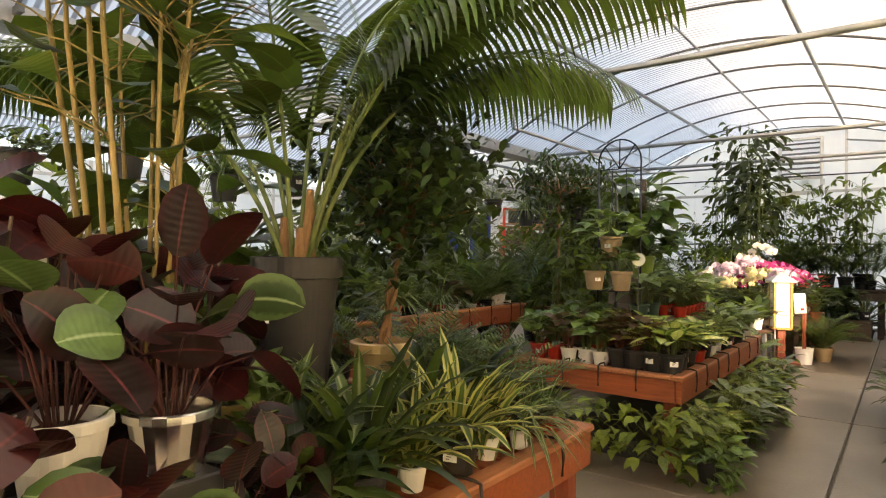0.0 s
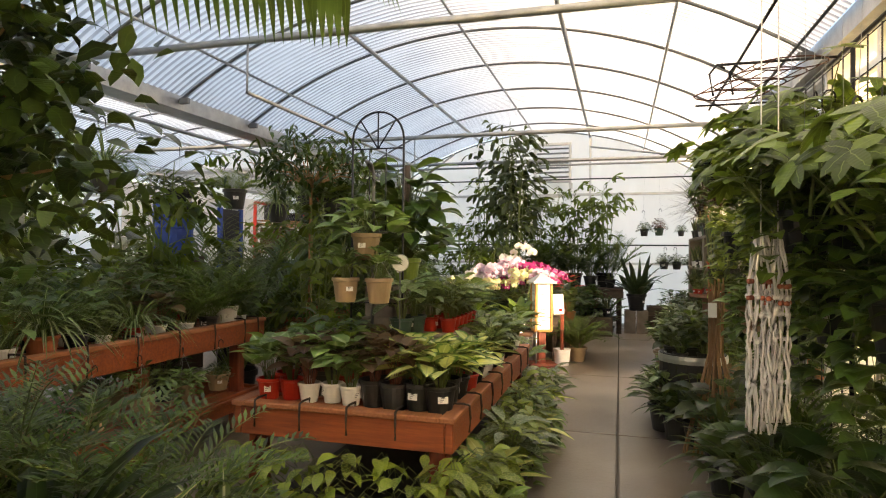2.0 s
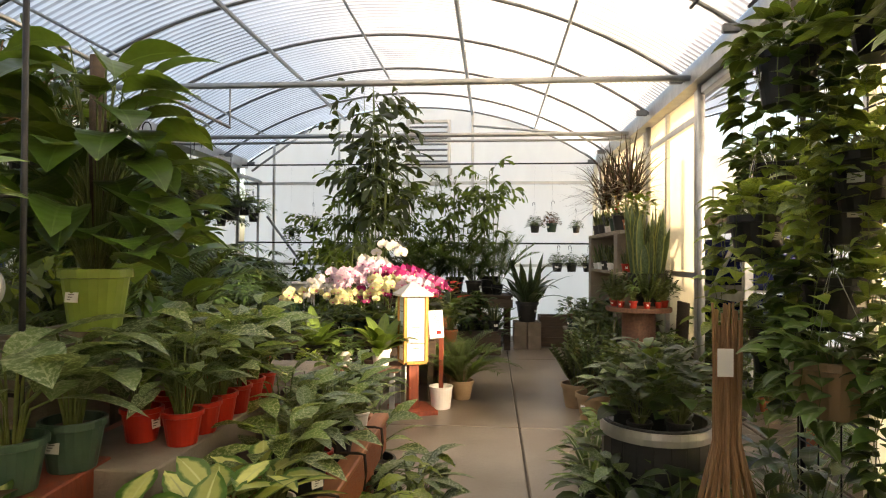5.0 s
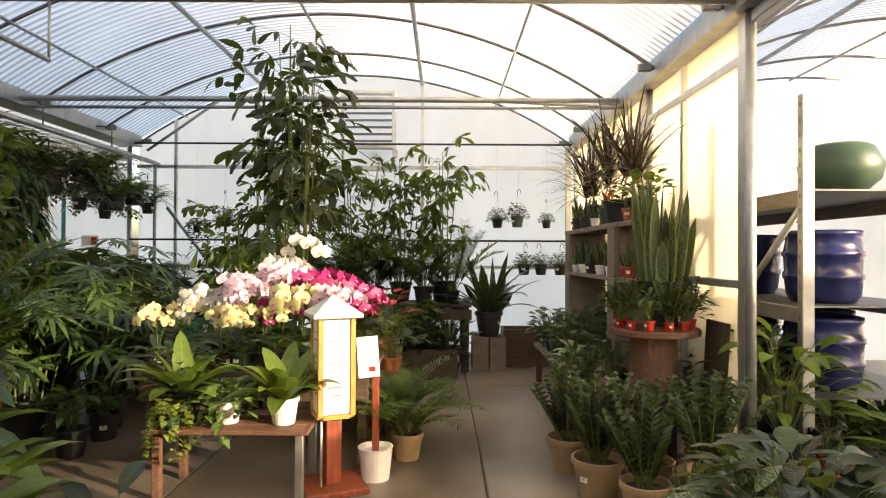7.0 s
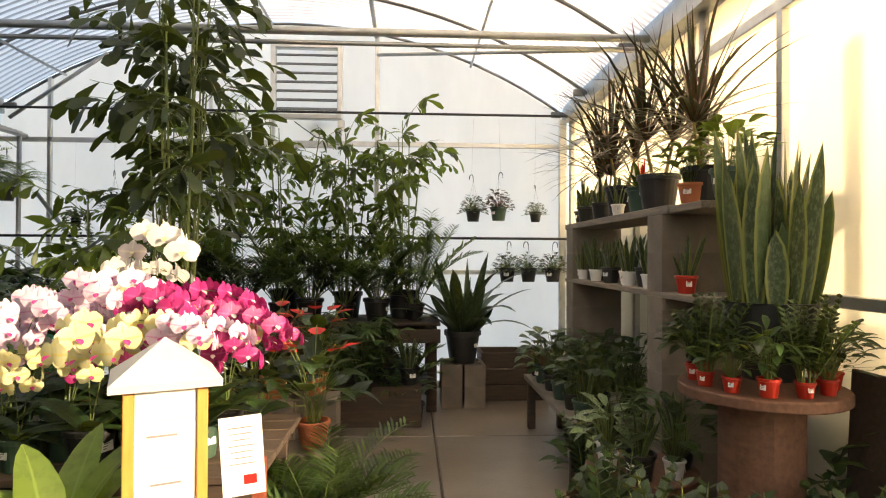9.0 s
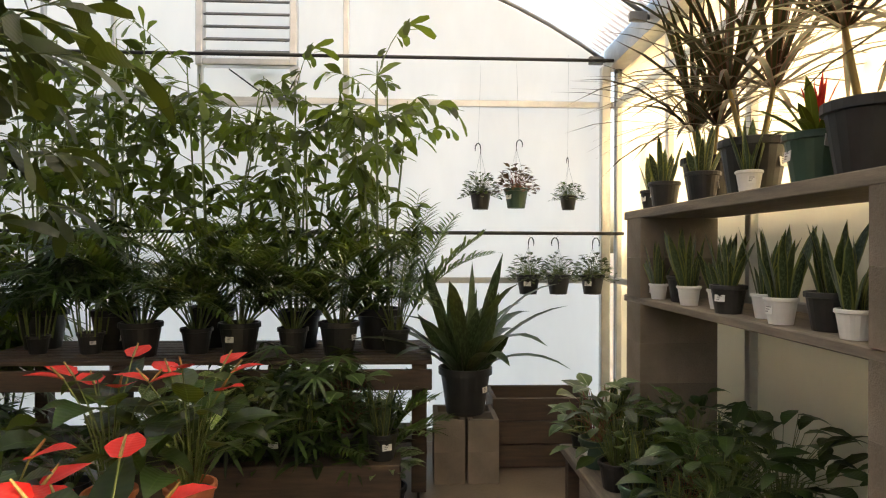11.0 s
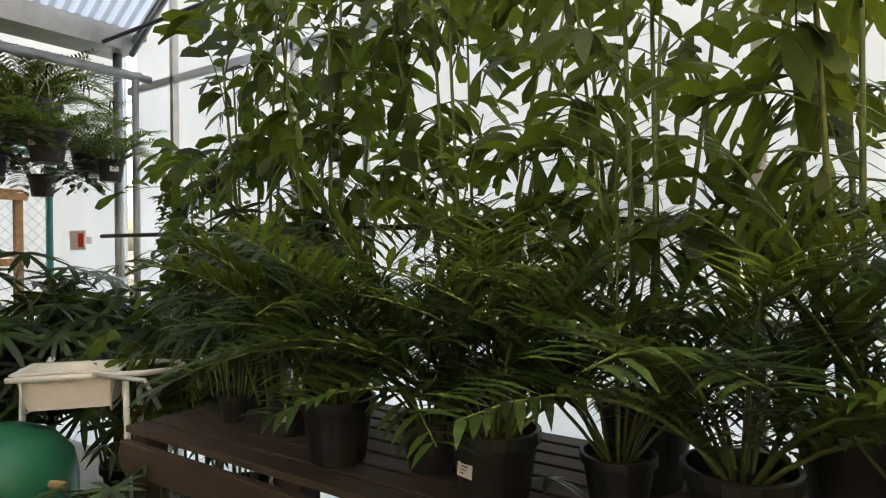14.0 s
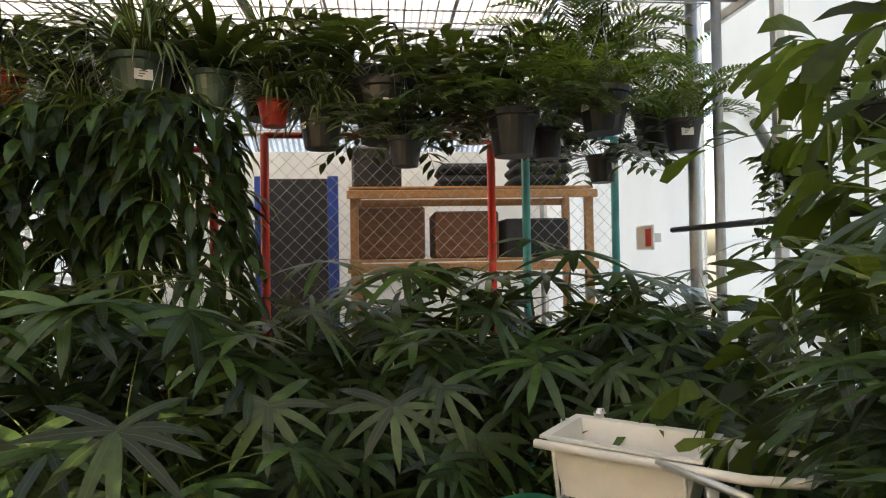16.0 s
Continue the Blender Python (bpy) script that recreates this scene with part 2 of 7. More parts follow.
M_TEAL = surface("teal_paint", (0.03, 0.24, 0.25), (0.05, 0.32, 0.32), 8, 60, 0.45, 0, 0.05)
M_CLOTH = surface("dark_folded_sacks", (0.018, 0.02, 0.025), (0.035, 0.04, 0.048), 12, 90, 0.9, 0, 0.6)
M_GREYROOF = surface("painted_grey_metal", (0.40, 0.41, 0.41), (0.50, 0.51, 0.51), 6, 60, 0.5, 0.1, 0.05)
M_AMBER = surface("amber_varnished_wood", (0.50, 0.22, 0.045), (0.62, 0.31, 0.08), 5, 50, 0.4, 0, 0.15, (8, 8, 1))
M_ORANGETIE = surface("dark_strap", (0.03, 0.022, 0.016), (0.06, 0.04, 0.03), 12, 90, 0.8)


# ---- mesh helpers ----
def finish(ob, material, smooth=False):
    mats = material if isinstance(material, (list, tuple)) else [material]
    if not ob.data.materials:
        for m in mats:
            ob.data.materials.append(m)
    if smooth:
        ob.data.polygons.foreach_set("use_smooth", [True] * len(ob.data.polygons))
    return ob


def part(name, bm, material, parent=None, label="", smooth=False):
    me = bpy.data.meshes.new(name)
    bm.to_mesh(me)
    bm.free()
    ob = new(name, me)
    finish(ob, material, smooth)
    if parent is not None:
        ob.parent = parent
    if label:
        ob["label"] = label
    return ob


def thing(name, m, label, category, group="", kind=""):
    ob = new(name)
    ob.empty_display_size = 0.1
    ob.matrix_basis = m
    return tagged(ob, label, category, group, kind)


def box(bm, c, s, bevel=0.0, m=None):
    g = bmesh.ops.create_cube(bm, size=1.0)
    vs = g["verts"]
    bmesh.ops.scale(bm, vec=s, verts=vs)
    if bevel:
        es = list({e for v in vs for e in v.link_edges})
        r = bmesh.ops.bevel(bm, geom=vs + es, offset=bevel, segments=1, affect="EDGES")
        vs = list({v for f in r["faces"] for v in f.verts} | {v for v in vs if v.is_valid})
    if m is not None:
        bmesh.ops.transform(bm, matrix=m, verts=vs)
    bmesh.ops.translate(bm, vec=c, verts=vs)
    return vs


def boxed(c, s, bevel=0.004, m=None):
    bm = bmesh.new()
    box(bm, c, s, bevel, m)
    return bm


def lathe(profile, seg=20, bm=None, at=(0, 0, 0)):
    """A solid of revolution from (radius, height) pairs."""
    bm = bm or bmesh.new()
    rings = []
    for r, z in profile:
        if r <= 1e-6:
            rings.append([bm.verts.new((at[0], at[1], at[2] + z))])
        else:
            rings.append([bm.verts.new((at[0] + r * math.cos(2 * math.pi * i / seg), at[1] + r * math.sin(2 * math.pi * i / seg), at[2] + z)) for i in range(seg)])
    for a, b in zip(rings, rings[1:]):
        for i in range(seg):
            j = (i + 1) % seg
            if len(a) == 1 and len(b) == 1:
                continue
            if len(a) == 1:
                bm.faces.new((a[0], b[j], b[i]))
            elif len(b) == 1:
                bm.faces.new((a[i], a[j], b[0]))
            else:
                bm.faces.new((a[i], a[j], b[j], b[i]))
    return bm


def tube(pts, r, seg=8, bm=None, caps=True, taper=None):
    """A round bar along a line of points; taper: radius at the far end."""
    bm = bm or bmesh.new()
    pts = [Vector(p) for p in pts]
    rings = []
    up = Vector((0, 0, 1))
    for i, p in enumerate(pts):
        d = (pts[min(i + 1, len(pts) - 1)] - pts[max(i - 1, 0)]).normalized()
        a = d.cross(up)
        if a.length < 0.05:
            a = d.cross(Vector((1, 0, 0)))
        a.normalize()
        b = d.cross(a)
        rr = r if taper is None else r + (taper - r) * i / (len(pts) - 1)
        rings.append([bm.verts.new(p + a * (rr * math.cos(2 * math.pi * k / seg)) + b * (rr * math.sin(2 * math.pi * k / seg))) for k in range(seg)])
    for a, b in zip(rings, rings[1:]):
        for k in range(seg):
            j = (k + 1) % seg
            bm.faces.new((a[k], a[j], b[j], b[k]))
    if caps:
        bm.faces.new(rings[0][::-1])
        bm.faces.new(rings[-1])
    return bm


def bar(name, pts, r, material, parent=None, seg=8, label="", taper=None):
    return part(name, tube(pts, r, seg, taper=taper), material, parent, label, True)


# ---- the glasshouse ----
XL, XR, YS, YN = -4.72, 1.12, -3.4, 13.2     # bay walls; south and north gables
EAVE, APEX = 2.86, 3.80
XC, HALF = (XL + XR) / 2, (XR - XL) / 2
RAD = (HALF ** 2 + (APEX - EAVE) ** 2) / (2 * (APEX - EAVE))
HOOPS = [YN - 0.02] + [12.3 - 1.206 * i for i in range(14)]


def arch(x, lift=0.0, xc=XC):
    return APEX - RAD + lift + math.sqrt(max((RAD) ** 2 - (x - xc) ** 2, 0))


def slab(name, x0, x1, y0, y1, z, material, label, thick=0.12):
    ob = part(name, boxed(((x0 + x1) / 2, (y0 + y1) / 2, z - thick / 2), (x1 - x0, y1 - y0, thick), 0), material)
    return tagged(ob, label, "ground", kind="structure")


slab("ground", -300, 300, -300, 300, -0.14, M_EARTH, "dry gravel ground outside the glasshouse", 0.3)
floor = slab("floor", -11.2, 5.6, YS, YN, -0.012, M_JOINT, "bed of dirt in the joints under the concrete floor")
SLABS_X = [-11.1, -8.75, -6.4, -4.05, -2.2, -0.353, 1.5, 3.5, 5.5]
SLABS_Y = [-3.4, -1.1, 1.2, 3.55, 5.93, 8.25, 11.52, 13.2]
rs = random.Random(4)
for x0, x1 in zip(SLABS_X, SLABS_X[1:]):
    for y0, y1 in zip(SLABS_Y, SLABS_Y[1:]):
        s = part("floor_slab", boxed(((x0 + x1) / 2, (y0 + y1) / 2, -0.03 + rs.uniform(-0.002, 0.0)), (x1 - x0 - 0.014, y1 - y0 - 0.012, 0.06), 0.006), M_CONCRETE, floor)


def corrugated_roof(name, xc, x0, x1, y0, y1, label):
    """Corrugated sheet bent over the hoops: the waves run along the arch."""
    ny = int((y1 - y0) / 0.019)
    nx = 22
    xs = np.linspace(x0, x1, nx + 1)
    ys = np.linspace(y0, y1, ny + 1)
    wave = 0.007 * np.sin((ys - y0) / 0.076 * 2 * np.pi)
    ang = np.arcsin((xs - xc) / RAD)
    X = xc + (RAD + 0.02 + wave[:, None]) * np.sin(ang)[None, :]
    Z = APEX - RAD + (RAD + 0.02 + wave[:, None]) * np.cos(ang)[None, :]
    Y = np.repeat(ys[:, None], nx + 1, 1)
    vs = np.stack([X, Y, Z], -1).reshape(-1, 3)
    i = np.arange(ny)[:, None] * (nx + 1) + np.arange(nx)[None, :]
    fs = np.stack([i, i + 1, i + nx + 2, i + nx + 1], -1).reshape(-1, 4)
    me = bpy.data.meshes.new(name)
    me.from_pydata(vs.tolist(), [], fs.tolist())
    ob = new(name, me)
    finish(ob, M_ROOF, True)
    return tagged(ob, label, "roof", kind="structure")


BAY = XR - XL
corrugated_roof("ceiling_1", XC, XL + 0.1, XR - 0.1, YS, YN, "arched translucent corrugated plastic roof over steel hoops")
corrugated_roof("ceiling_2", XC - BAY - 0.16, XL - BAY - 0.06, XL - 0.26, YS, YN, "arched translucent corrugated roof of the neighbouring bay")
corrugated_roof("ceiling_3", XC + BAY + 0.16, XR + 0.26, XR + 0.16 + HALF + 0.4, YS, YN, "arched translucent corrugated roof of the side bay")

frame_steel = thing("roof_frame", Matrix(), "grey steel hoops, purlins and tie bars carrying the roof", "roof frame", kind="structure")
for bay, xc in enumerate((XC, XC - BAY - 0.16, XC + BAY + 0.16)):
    top = 24 if bay < 2 else 14
    for y in HOOPS:
        xs = [xc - HALF + 2 * HALF * k / 24 for k in range(top + 1)]
        bar("hoop", [(x, y, arch(x, -0.012, xc)) for x in xs], 0.015, M_DARKSTEEL, frame_steel, 6)
    for k, dx in enumerate((-2.26, -1.21, -0.17, 0.89, 1.88)):
        if bay == 2 and dx > 0.5:
            continue
        x = xc + dx
        r = 0.024 if k in (1, 3) else 0.014
        bar("purlin", [(x, YS, arch(x, -0.045, xc)), (x, YN, arch(x, -0.045, xc))], r, M_STEEL, frame_steel, 8)
for y in (1.2, 4.85, 8.54, 10.85):
    bar("tie_bar", [(XL, y, 2.87), (XR, y, 2.87)], 0.027, M_STEEL, frame_steel, 10)
    bar("tie_bar", [(XL - BAY - 0.16, y, 2.87), (XL - 0.16, y, 2.87)], 0.027, M_STEEL, frame_steel, 10)
bar("tie_bar", [(XL, 10.87, 2.79), (-1.2, 10.87, 2.80), (XR, 10.87, 2.80)], 0.016, M_STEEL, frame_steel)
bar("tie_bar", [(-0.89, 13.1, 3.46), (XR, 10.9, 2.82)], 0.018, M_STEEL, frame_steel)
# straps that join hoop and gutter
for y in HOOPS:
    for x in (XR - 0.13, XL + 0.13):
        part("hoop_bracket", boxed((x, y, arch(x, -0.06)), (0.11, 0.04, 0.06), 0.006), M_DARKSTEEL, frame_steel)


def gutter(name, x, label):
    bm = bmesh.new()
    box(bm, (x, (YS + YN) / 2, EAVE - 0.04), (0.26, YN - YS, 0.02))
    box(bm, (x - 0.13, (YS + YN) / 2, EAVE + 0.03), (0.02, YN - YS, 0.16))
    box(bm, (x + 0.13, (YS + YN) / 2, EAVE + 0.03), (0.02, YN - YS, 0.16))
    return tagged(part(name, bm, M_STEEL), label, "gutter", kind="structure")


gutter("trim_gutter_west", XL - 0.08, "galvanised steel gutter between two arched bays")
gutter("trim_gutter_east", XR + 0.08, "galvanised steel gutter over the side wall")

# posts under the gutters
for x in (XL - 0.08, XR + 0.03):
    for y in (1.2, 4.7, 8.53, 10.25, 13.14):
        if x < 0 and 8 < y < 12.5:
            continue
        p = bar("gutter_post", [(x, y, 0), (x, y, EAVE - 0.05)], 0.03, M_STEEL, None, 10)
        tagged(p, "grey galvanised steel post under the gutter", "post", kind="structure")


def gable(name, xc, y, label, x_stop=None):
    """End wall of one bay: plastic panels up to the arch, carried by rails and mullions."""
    bm = bmesh.new()
    xs = [xc - HALF + 2 * HALF * k / 24 for k in range(25)]
    if x_stop:
        xs = [x for x in xs if x <= x_stop]
    low = [bm.verts.new((x, y, 0.0)) for x in xs]
    high = [bm.verts.new((x, y, arch(x, 0.0, xc))) for x in xs]
    for i in range(len(xs) - 1):
        bm.faces.new((low[i], low[i + 1], high[i + 1], high[i]))
    g = bmesh.ops.extrude_face_region(bm, geom=bm.faces[:])
    bmesh.ops.translate(bm, vec=(0, 0.012, 0), verts=[v for v in g["geom"] if isinstance(v, bmesh.types.BMVert)])
    ob = part(name, bm, M_PANEL)
    return tagged(ob, label, "wall", kind="structure")


wall_n = gable("wall_north", XC, YN + 0.03, "bright white translucent plastic gable wall")
gable("wall_north_west", XC - BAY - 0.16, YN + 0.03, "white translucent plastic gable of the neighbouring bay")
gable("wall_south", XC, YS, "translucent plastic gable wall behind the entrance")
gable("wall_south_west", XC - BAY - 0.16, YS, "translucent plastic gable wall of the neighbouring bay")
for x, w in ((-0.9, 0.045), (-4.2, 0.04), (-3.1, 0.03)):
    part("mullion", boxed((x, YN - 0.02, arch(x) / 2), (w, 0.04, arch(x)), 0.004), M_ALU, wall_n)
part("mullion", boxed((-2.6, YN - 0.02, 1.6), (0.03, 0.03, 3.2), 0.004), M_ALU, wall_n)
part("corner_post", boxed((1.04, YN - 0.09, 1.42), (0.07, 0.06, 2.8), 0.006), M_ALU, wall_n)
for z, h in ((2.55, 0.05), (1.22, 0.045), (0.05, 0.08)):
    part("wall_rail", boxed((XC, YN - 0.025, z), (BAY, 0.03, h), 0.004), M_ALU, wall_n)
for z in (2.83, 1.57):
    bar("hanging_rod", [(XL, YN - 0.22, z), (XR + 0.02, YN - 0.22, z)], 0.013, M_IRON, wall_n, 8, "thin black rod for hanging baskets")
bar("gable_brace", [(-4.3, YN - 0.06, 2.0), (-3.3, YN - 0.06, 0.7)], 0.022, M_STEEL, wall_n)
bar("gable_brace", [(-4.55, YN - 0.1, 2.75), (-3.6, YN - 0.1, 3.42)], 0.02, M_STEEL, wall_n)

# side wall: panels from the doorway to the north gable, and again south of it
def side_wall(name, x, y0, y1, mat_, label):
    ob = part(name, boxed((x, (y0 + y1) / 2, EAVE / 2 - 0.03), (0.012, y1 - y0, EAVE - 0.06), 0), mat_)
    return tagged(ob, label, "wall", kind="structure")


w_e = side_wall("wall_east", XR + 0.06, 8.55, YN, M_SUNPANEL, "translucent plastic side wall with warm sun in its tint, in aluminium framing")
w_e2 = side_wall("wall_east_south", XR + 0.06, YS, 6.3, M_SUNPANEL, "translucent plastic side wall with warm sun in its tint")
for y0, y1, w in ((8.58, YN, w_e), (YS, 6.3, w_e2)):
    for z, h in ((2.55, 0.06), (1.22, 0.05), (0.06, 0.1)):
        part("wall_rail", boxed((XR + 0.03, (y0 + y1) / 2, z), (0.045, y1 - y0, h), 0.004), M_ALU, w)
for y in (8.60, 9.5, 10.4, 11.3, 12.2, 13.12):
    part("mullion", boxed((XR + 0.028, y, 1.42), (0.04, 0.045 if y > 8.7 else 0.09, 2.72), 0.004), M_ALU, w_e)
for y in (6.26, 5.3, 4.1, 2.9, 1.7, 0.5):
    part("mullion", boxed((XR + 0.028, y, 1.42), (0.04, 0.045, 2.72), 0.004), M_ALU, w_e2)
part("door_header", boxed((XR + 0.05, 7.43, 2.765), (0.06, 2.26, 0.07), 0.006), M_ALU, w_e)
# far side wall of the neighbouring bay
w_w = side_wall("wall_west", XL - BAY - 0.1, YS, YN, M_PANEL, "white translucent plastic side wall beyond the neighbouring bay")
for y in np.arange(YS + 0.6, YN, 1.2):
    part("mullion", boxed((XL - BAY - 0.07, float(y), 1.42), (0.04, 0.05, 2.72), 0.004), M_ALU, w_w)
for z in (2.5, 1.25):
    part("wall_rail", boxed((XL - BAY - 0.075, (YS + YN) / 2, z), (0.03, YN - YS, 0.05), 0.004), M_ALU, w_w)

# side bay: north end, and an outer sheet added to stop low sun
sb = part("wall_side_bay_north", boxed(((XR + 5.6) / 2, YN + 0.03, 1.5), (5.6 - XR - 0.3, 0.012, 3.0), 0), M_PANEL)
tagged(sb, "white translucent end wall of the side bay", "wall", kind="structure")
sb = part("wall_side_bay_sun_block", boxed((5.58, (YS + YN) / 2, 1.3), (0.012, YN - YS, 2.6), 0), M_CURTAIN)
tagged(sb, "added white plastic sheet that blocks low sun in the side bay", "wall", kind="structure")

# ---- leaves ----
L_GREEN = leafy("mid_green_leaf", (0.028, 0.062, 0.014), (0.085, 0.16, 0.03), (0.12, 0.19, 0.05), 0.05)
L_DEEP = leafy("deep_green_leaf", (0.012, 0.032, 0.012), (0.04, 0.085, 0.022), (0.06, 0.11, 0.03), 0.04, rough=0.36)
L_BRIGHT = leafy("bright_green_leaf", (0.06, 0.115, 0.02), (0.17, 0.26, 0.04), (0.2, 0.3, 0.06), 0.05)
L_PALM = leafy("palm_leaflet", (0.022, 0.055, 0.014), (0.07, 0.135, 0.03), (0.1, 0.16, 0.04), 0.05, glow=0.4)
L_POTHOS = leafy("golden_pothos_leaf", (0.09, 0.17, 0.03), (0.25, 0.35, 0.055), (0.2, 0.3, 0.07), 0.04, speck=(0.36, 0.40, 0.10), glow=0.42)
L_SYNG = leafy("pale_veined_leaf", (0.08, 0.165, 0.045), (0.19, 0.31, 0.085), (0.34, 0.42, 0.22), 0.16, glow=0.35)
L_PINK = leafy("bronze_pink_leaf", (0.05, 0.03, 0.018), (0.13, 0.085, 0.04), (0.20, 0.12, 0.09), 0.06, rough=0.4, under=(0.2, 0.12, 0.04))
L_DIEFF = leafy("cream_centred_leaf", (0.58, 0.64, 0.17), (0.76, 0.78, 0.30), (0.6, 0.64, 0.28), 0.05, edge=(0.06, 0.15, 0.025), edge_from=0.31, glow=0.35)
L_DIEFF2 = leafy("cream_flecked_leaf", (0.07, 0.15, 0.03), (0.17, 0.28, 0.06), (0.2, 0.3, 0.08), 0.04, speck=(0.52, 0.56, 0.28), glow=0.35)
L_AGLA = leafy("silver_marked_leaf", (0.065, 0.125, 0.045), (0.13, 0.21, 0.075), (0.3, 0.36, 0.2), 0.03, speck=(0.34, 0.40, 0.25), glow=0.3)
L_STRIPE = leafy("cream_edged_strap", (0.035, 0.085, 0.02), (0.08, 0.16, 0.035), (0.1, 0.18, 0.05), 0.1, edge=(0.52, 0.50, 0.17), edge_from=0.24, glow=0.35)
L_SPIDER = leafy("white_striped_strap", (0.06, 0.12, 0.035), (0.12, 0.2, 0.06), (0.55, 0.58, 0.36), 0.17, glow=0.4)
L_SANS = leafy("banded_sword_leaf", (0.03, 0.055, 0.025), (0.06, 0.10, 0.04), None, 0.05, edge=(0.20, 0.22, 0.06), edge_from=0.36, speck=(0.10, 0.145, 0.075), rough=0.4, glow=0.12)
L_SANSDARK = leafy("dark_sword_leaf", (0.018, 0.036, 0.018), (0.04, 0.07, 0.03), None, 0.05, speck=(0.07, 0.11, 0.055), rough=0.38, glow=0.12)
L_MARG = leafy("thin_red_edged_strap", (0.016, 0.022, 0.011), (0.042, 0.05, 0.022), None, 0.05, edge=(0.10, 0.03, 0.026), edge_from=0.28, glow=0.08)
L_BURG = leafy("burgundy_leaf", (0.016, 0.0028, 0.0032), (0.055, 0.007, 0.008), (0.09, 0.015, 0.016), 0.04, rough=0.42, glow=0.08, under=(0.14, 0.010, 0.012))
L_CALA = leafy("striped_calathea_leaf", (0.03, 0.075, 0.022), (0.07, 0.13, 0.035), (0.30, 0.38, 0.2), 0.05, edge=(0.07, 0.12, 0.045), edge_from=0.33, glow=0.15)
L_FERN = leafy("fern_leaflet", (0.07, 0.14, 0.02), (0.17, 0.27, 0.045), None, glow=0.45)
L_RHAPIS = leafy("fan_palm_blade", (0.012, 0.03, 0.010), (0.055, 0.105, 0.026), (0.07, 0.13, 0.035), 0.05, rough=0.34, glow=0.25)
L_FISH = leafy("fishtail_leaflet", (0.03, 0.055, 0.014), (0.11, 0.17, 0.03), None, glow=0.6)
L_PHIL = leafy("glossy_philodendron_leaf", (0.022, 0.06, 0.012), (0.09, 0.18, 0.03), (0.12, 0.2, 0.05), 0.04, rough=0.36, glow=0.35)
L_BURGTOP = leafy("dark_veined_calathea_leaf", (0.010, 0.008, 0.007), (0.024, 0.015, 0.012), (0.16, 0.035, 0.045), 0.035, edge=(0.03, 0.006, 0.008), edge_from=0.36, rough=0.42, glow=0.06, under=(0.14, 0.010, 0.012))
# Darker fishtail copy: the shade of the backlit palm is put into its colour.
L_FISHBACKLIT = leafy("backlit_fishtail_leaflet", (0.018, 0.032, 0.012), (0.035, 0.055, 0.016), None, glow=0.3)
L_FICUS = leafy("small_glossy_leaf", (0.014, 0.036, 0.012), (0.05, 0.095, 0.024), (0.07, 0.12, 0.03), 0.05, rough=0.33, glow=0.25)
L_ZZ = leafy("glossy_zz_leaflet", (0.008, 0.024, 0.008), (0.022, 0.05, 0.012), (0.06, 0.12, 0.03), 0.04, rough=0.5, glow=0.2)
STEM = surface("green_stem", (0.09, 0.13, 0.03), (0.16, 0.2, 0.055), 20, 90, 0.5, 0, 0.1)
YSTEM = surface("yellow_cane", (0.17, 0.13, 0.035), (0.32, 0.22, 0.07), 12, 60, 0.45, 0, 0.2, (5, 5, 1))
DSTEM = surface("dark_red_stem", (0.05, 0.012, 0.010), (0.09, 0.022, 0.018), 20, 90, 0.5)
RSTEM = surface("red_stem", (0.17, 0.05, 0.03), (0.26, 0.09, 0.05), 20, 90, 0.5)


def petal(name, a, b, c, glow=0.3):
    return leafy(name, a, b, c, 0.10, rough=0.5, glow=glow, under=b)


P_WHITE = petal("white_petal", (0.58, 0.55, 0.53), (0.72, 0.70, 0.68), (0.8, 0.78, 0.6))
P_PINK = petal("pale_pink_petal", (0.62, 0.46, 0.58), (0.82, 0.70, 0.78), (0.6, 0.2, 0.4))
P_MAGENTA = petal("magenta_petal", (0.36, 0.018, 0.13), (0.56, 0.04, 0.22), (0.5, 0.1, 0.3))
P_YELLOW = petal("pale_yellow_petal", (0.56, 0.54, 0.26), (0.70, 0.69, 0.42), (0.7, 0.55, 0.1))
P_RED = petal("red_spathe", (0.50, 0.014, 0.012), (0.66, 0.03, 0.025), (0.6, 0.05, 0.04), 0.2)

PROFILE = {
    "ovate": (0.12, 0.62, 0.95, 1.0, 0.78, 0.42, 0.0),
    "heart": (0.45, 0.98, 1.0, 0.86, 0.6, 0.28, 0.0),
    "lance": (0.15, 0.62, 0.95, 1.0, 0.8, 0.45, 0.0),
    "strap": (0.7, 0.95, 1.0, 1.0, 0.9, 0.62, 0.0),
    "sword": (0.55, 0.85, 1.0, 1.0, 0.88, 0.6, 0.0),
    "fish": (0.04, 0.18, 0.38, 0.6, 0.85, 1.0, 0.5),
    "rag2": (0.3, 0.75, 0.9, 1.0, 0.82, 0.6, 0.05),
    "petal": (0.2, 0.8, 1.0, 1.0, 0.95, 0.7, 0.15),
}


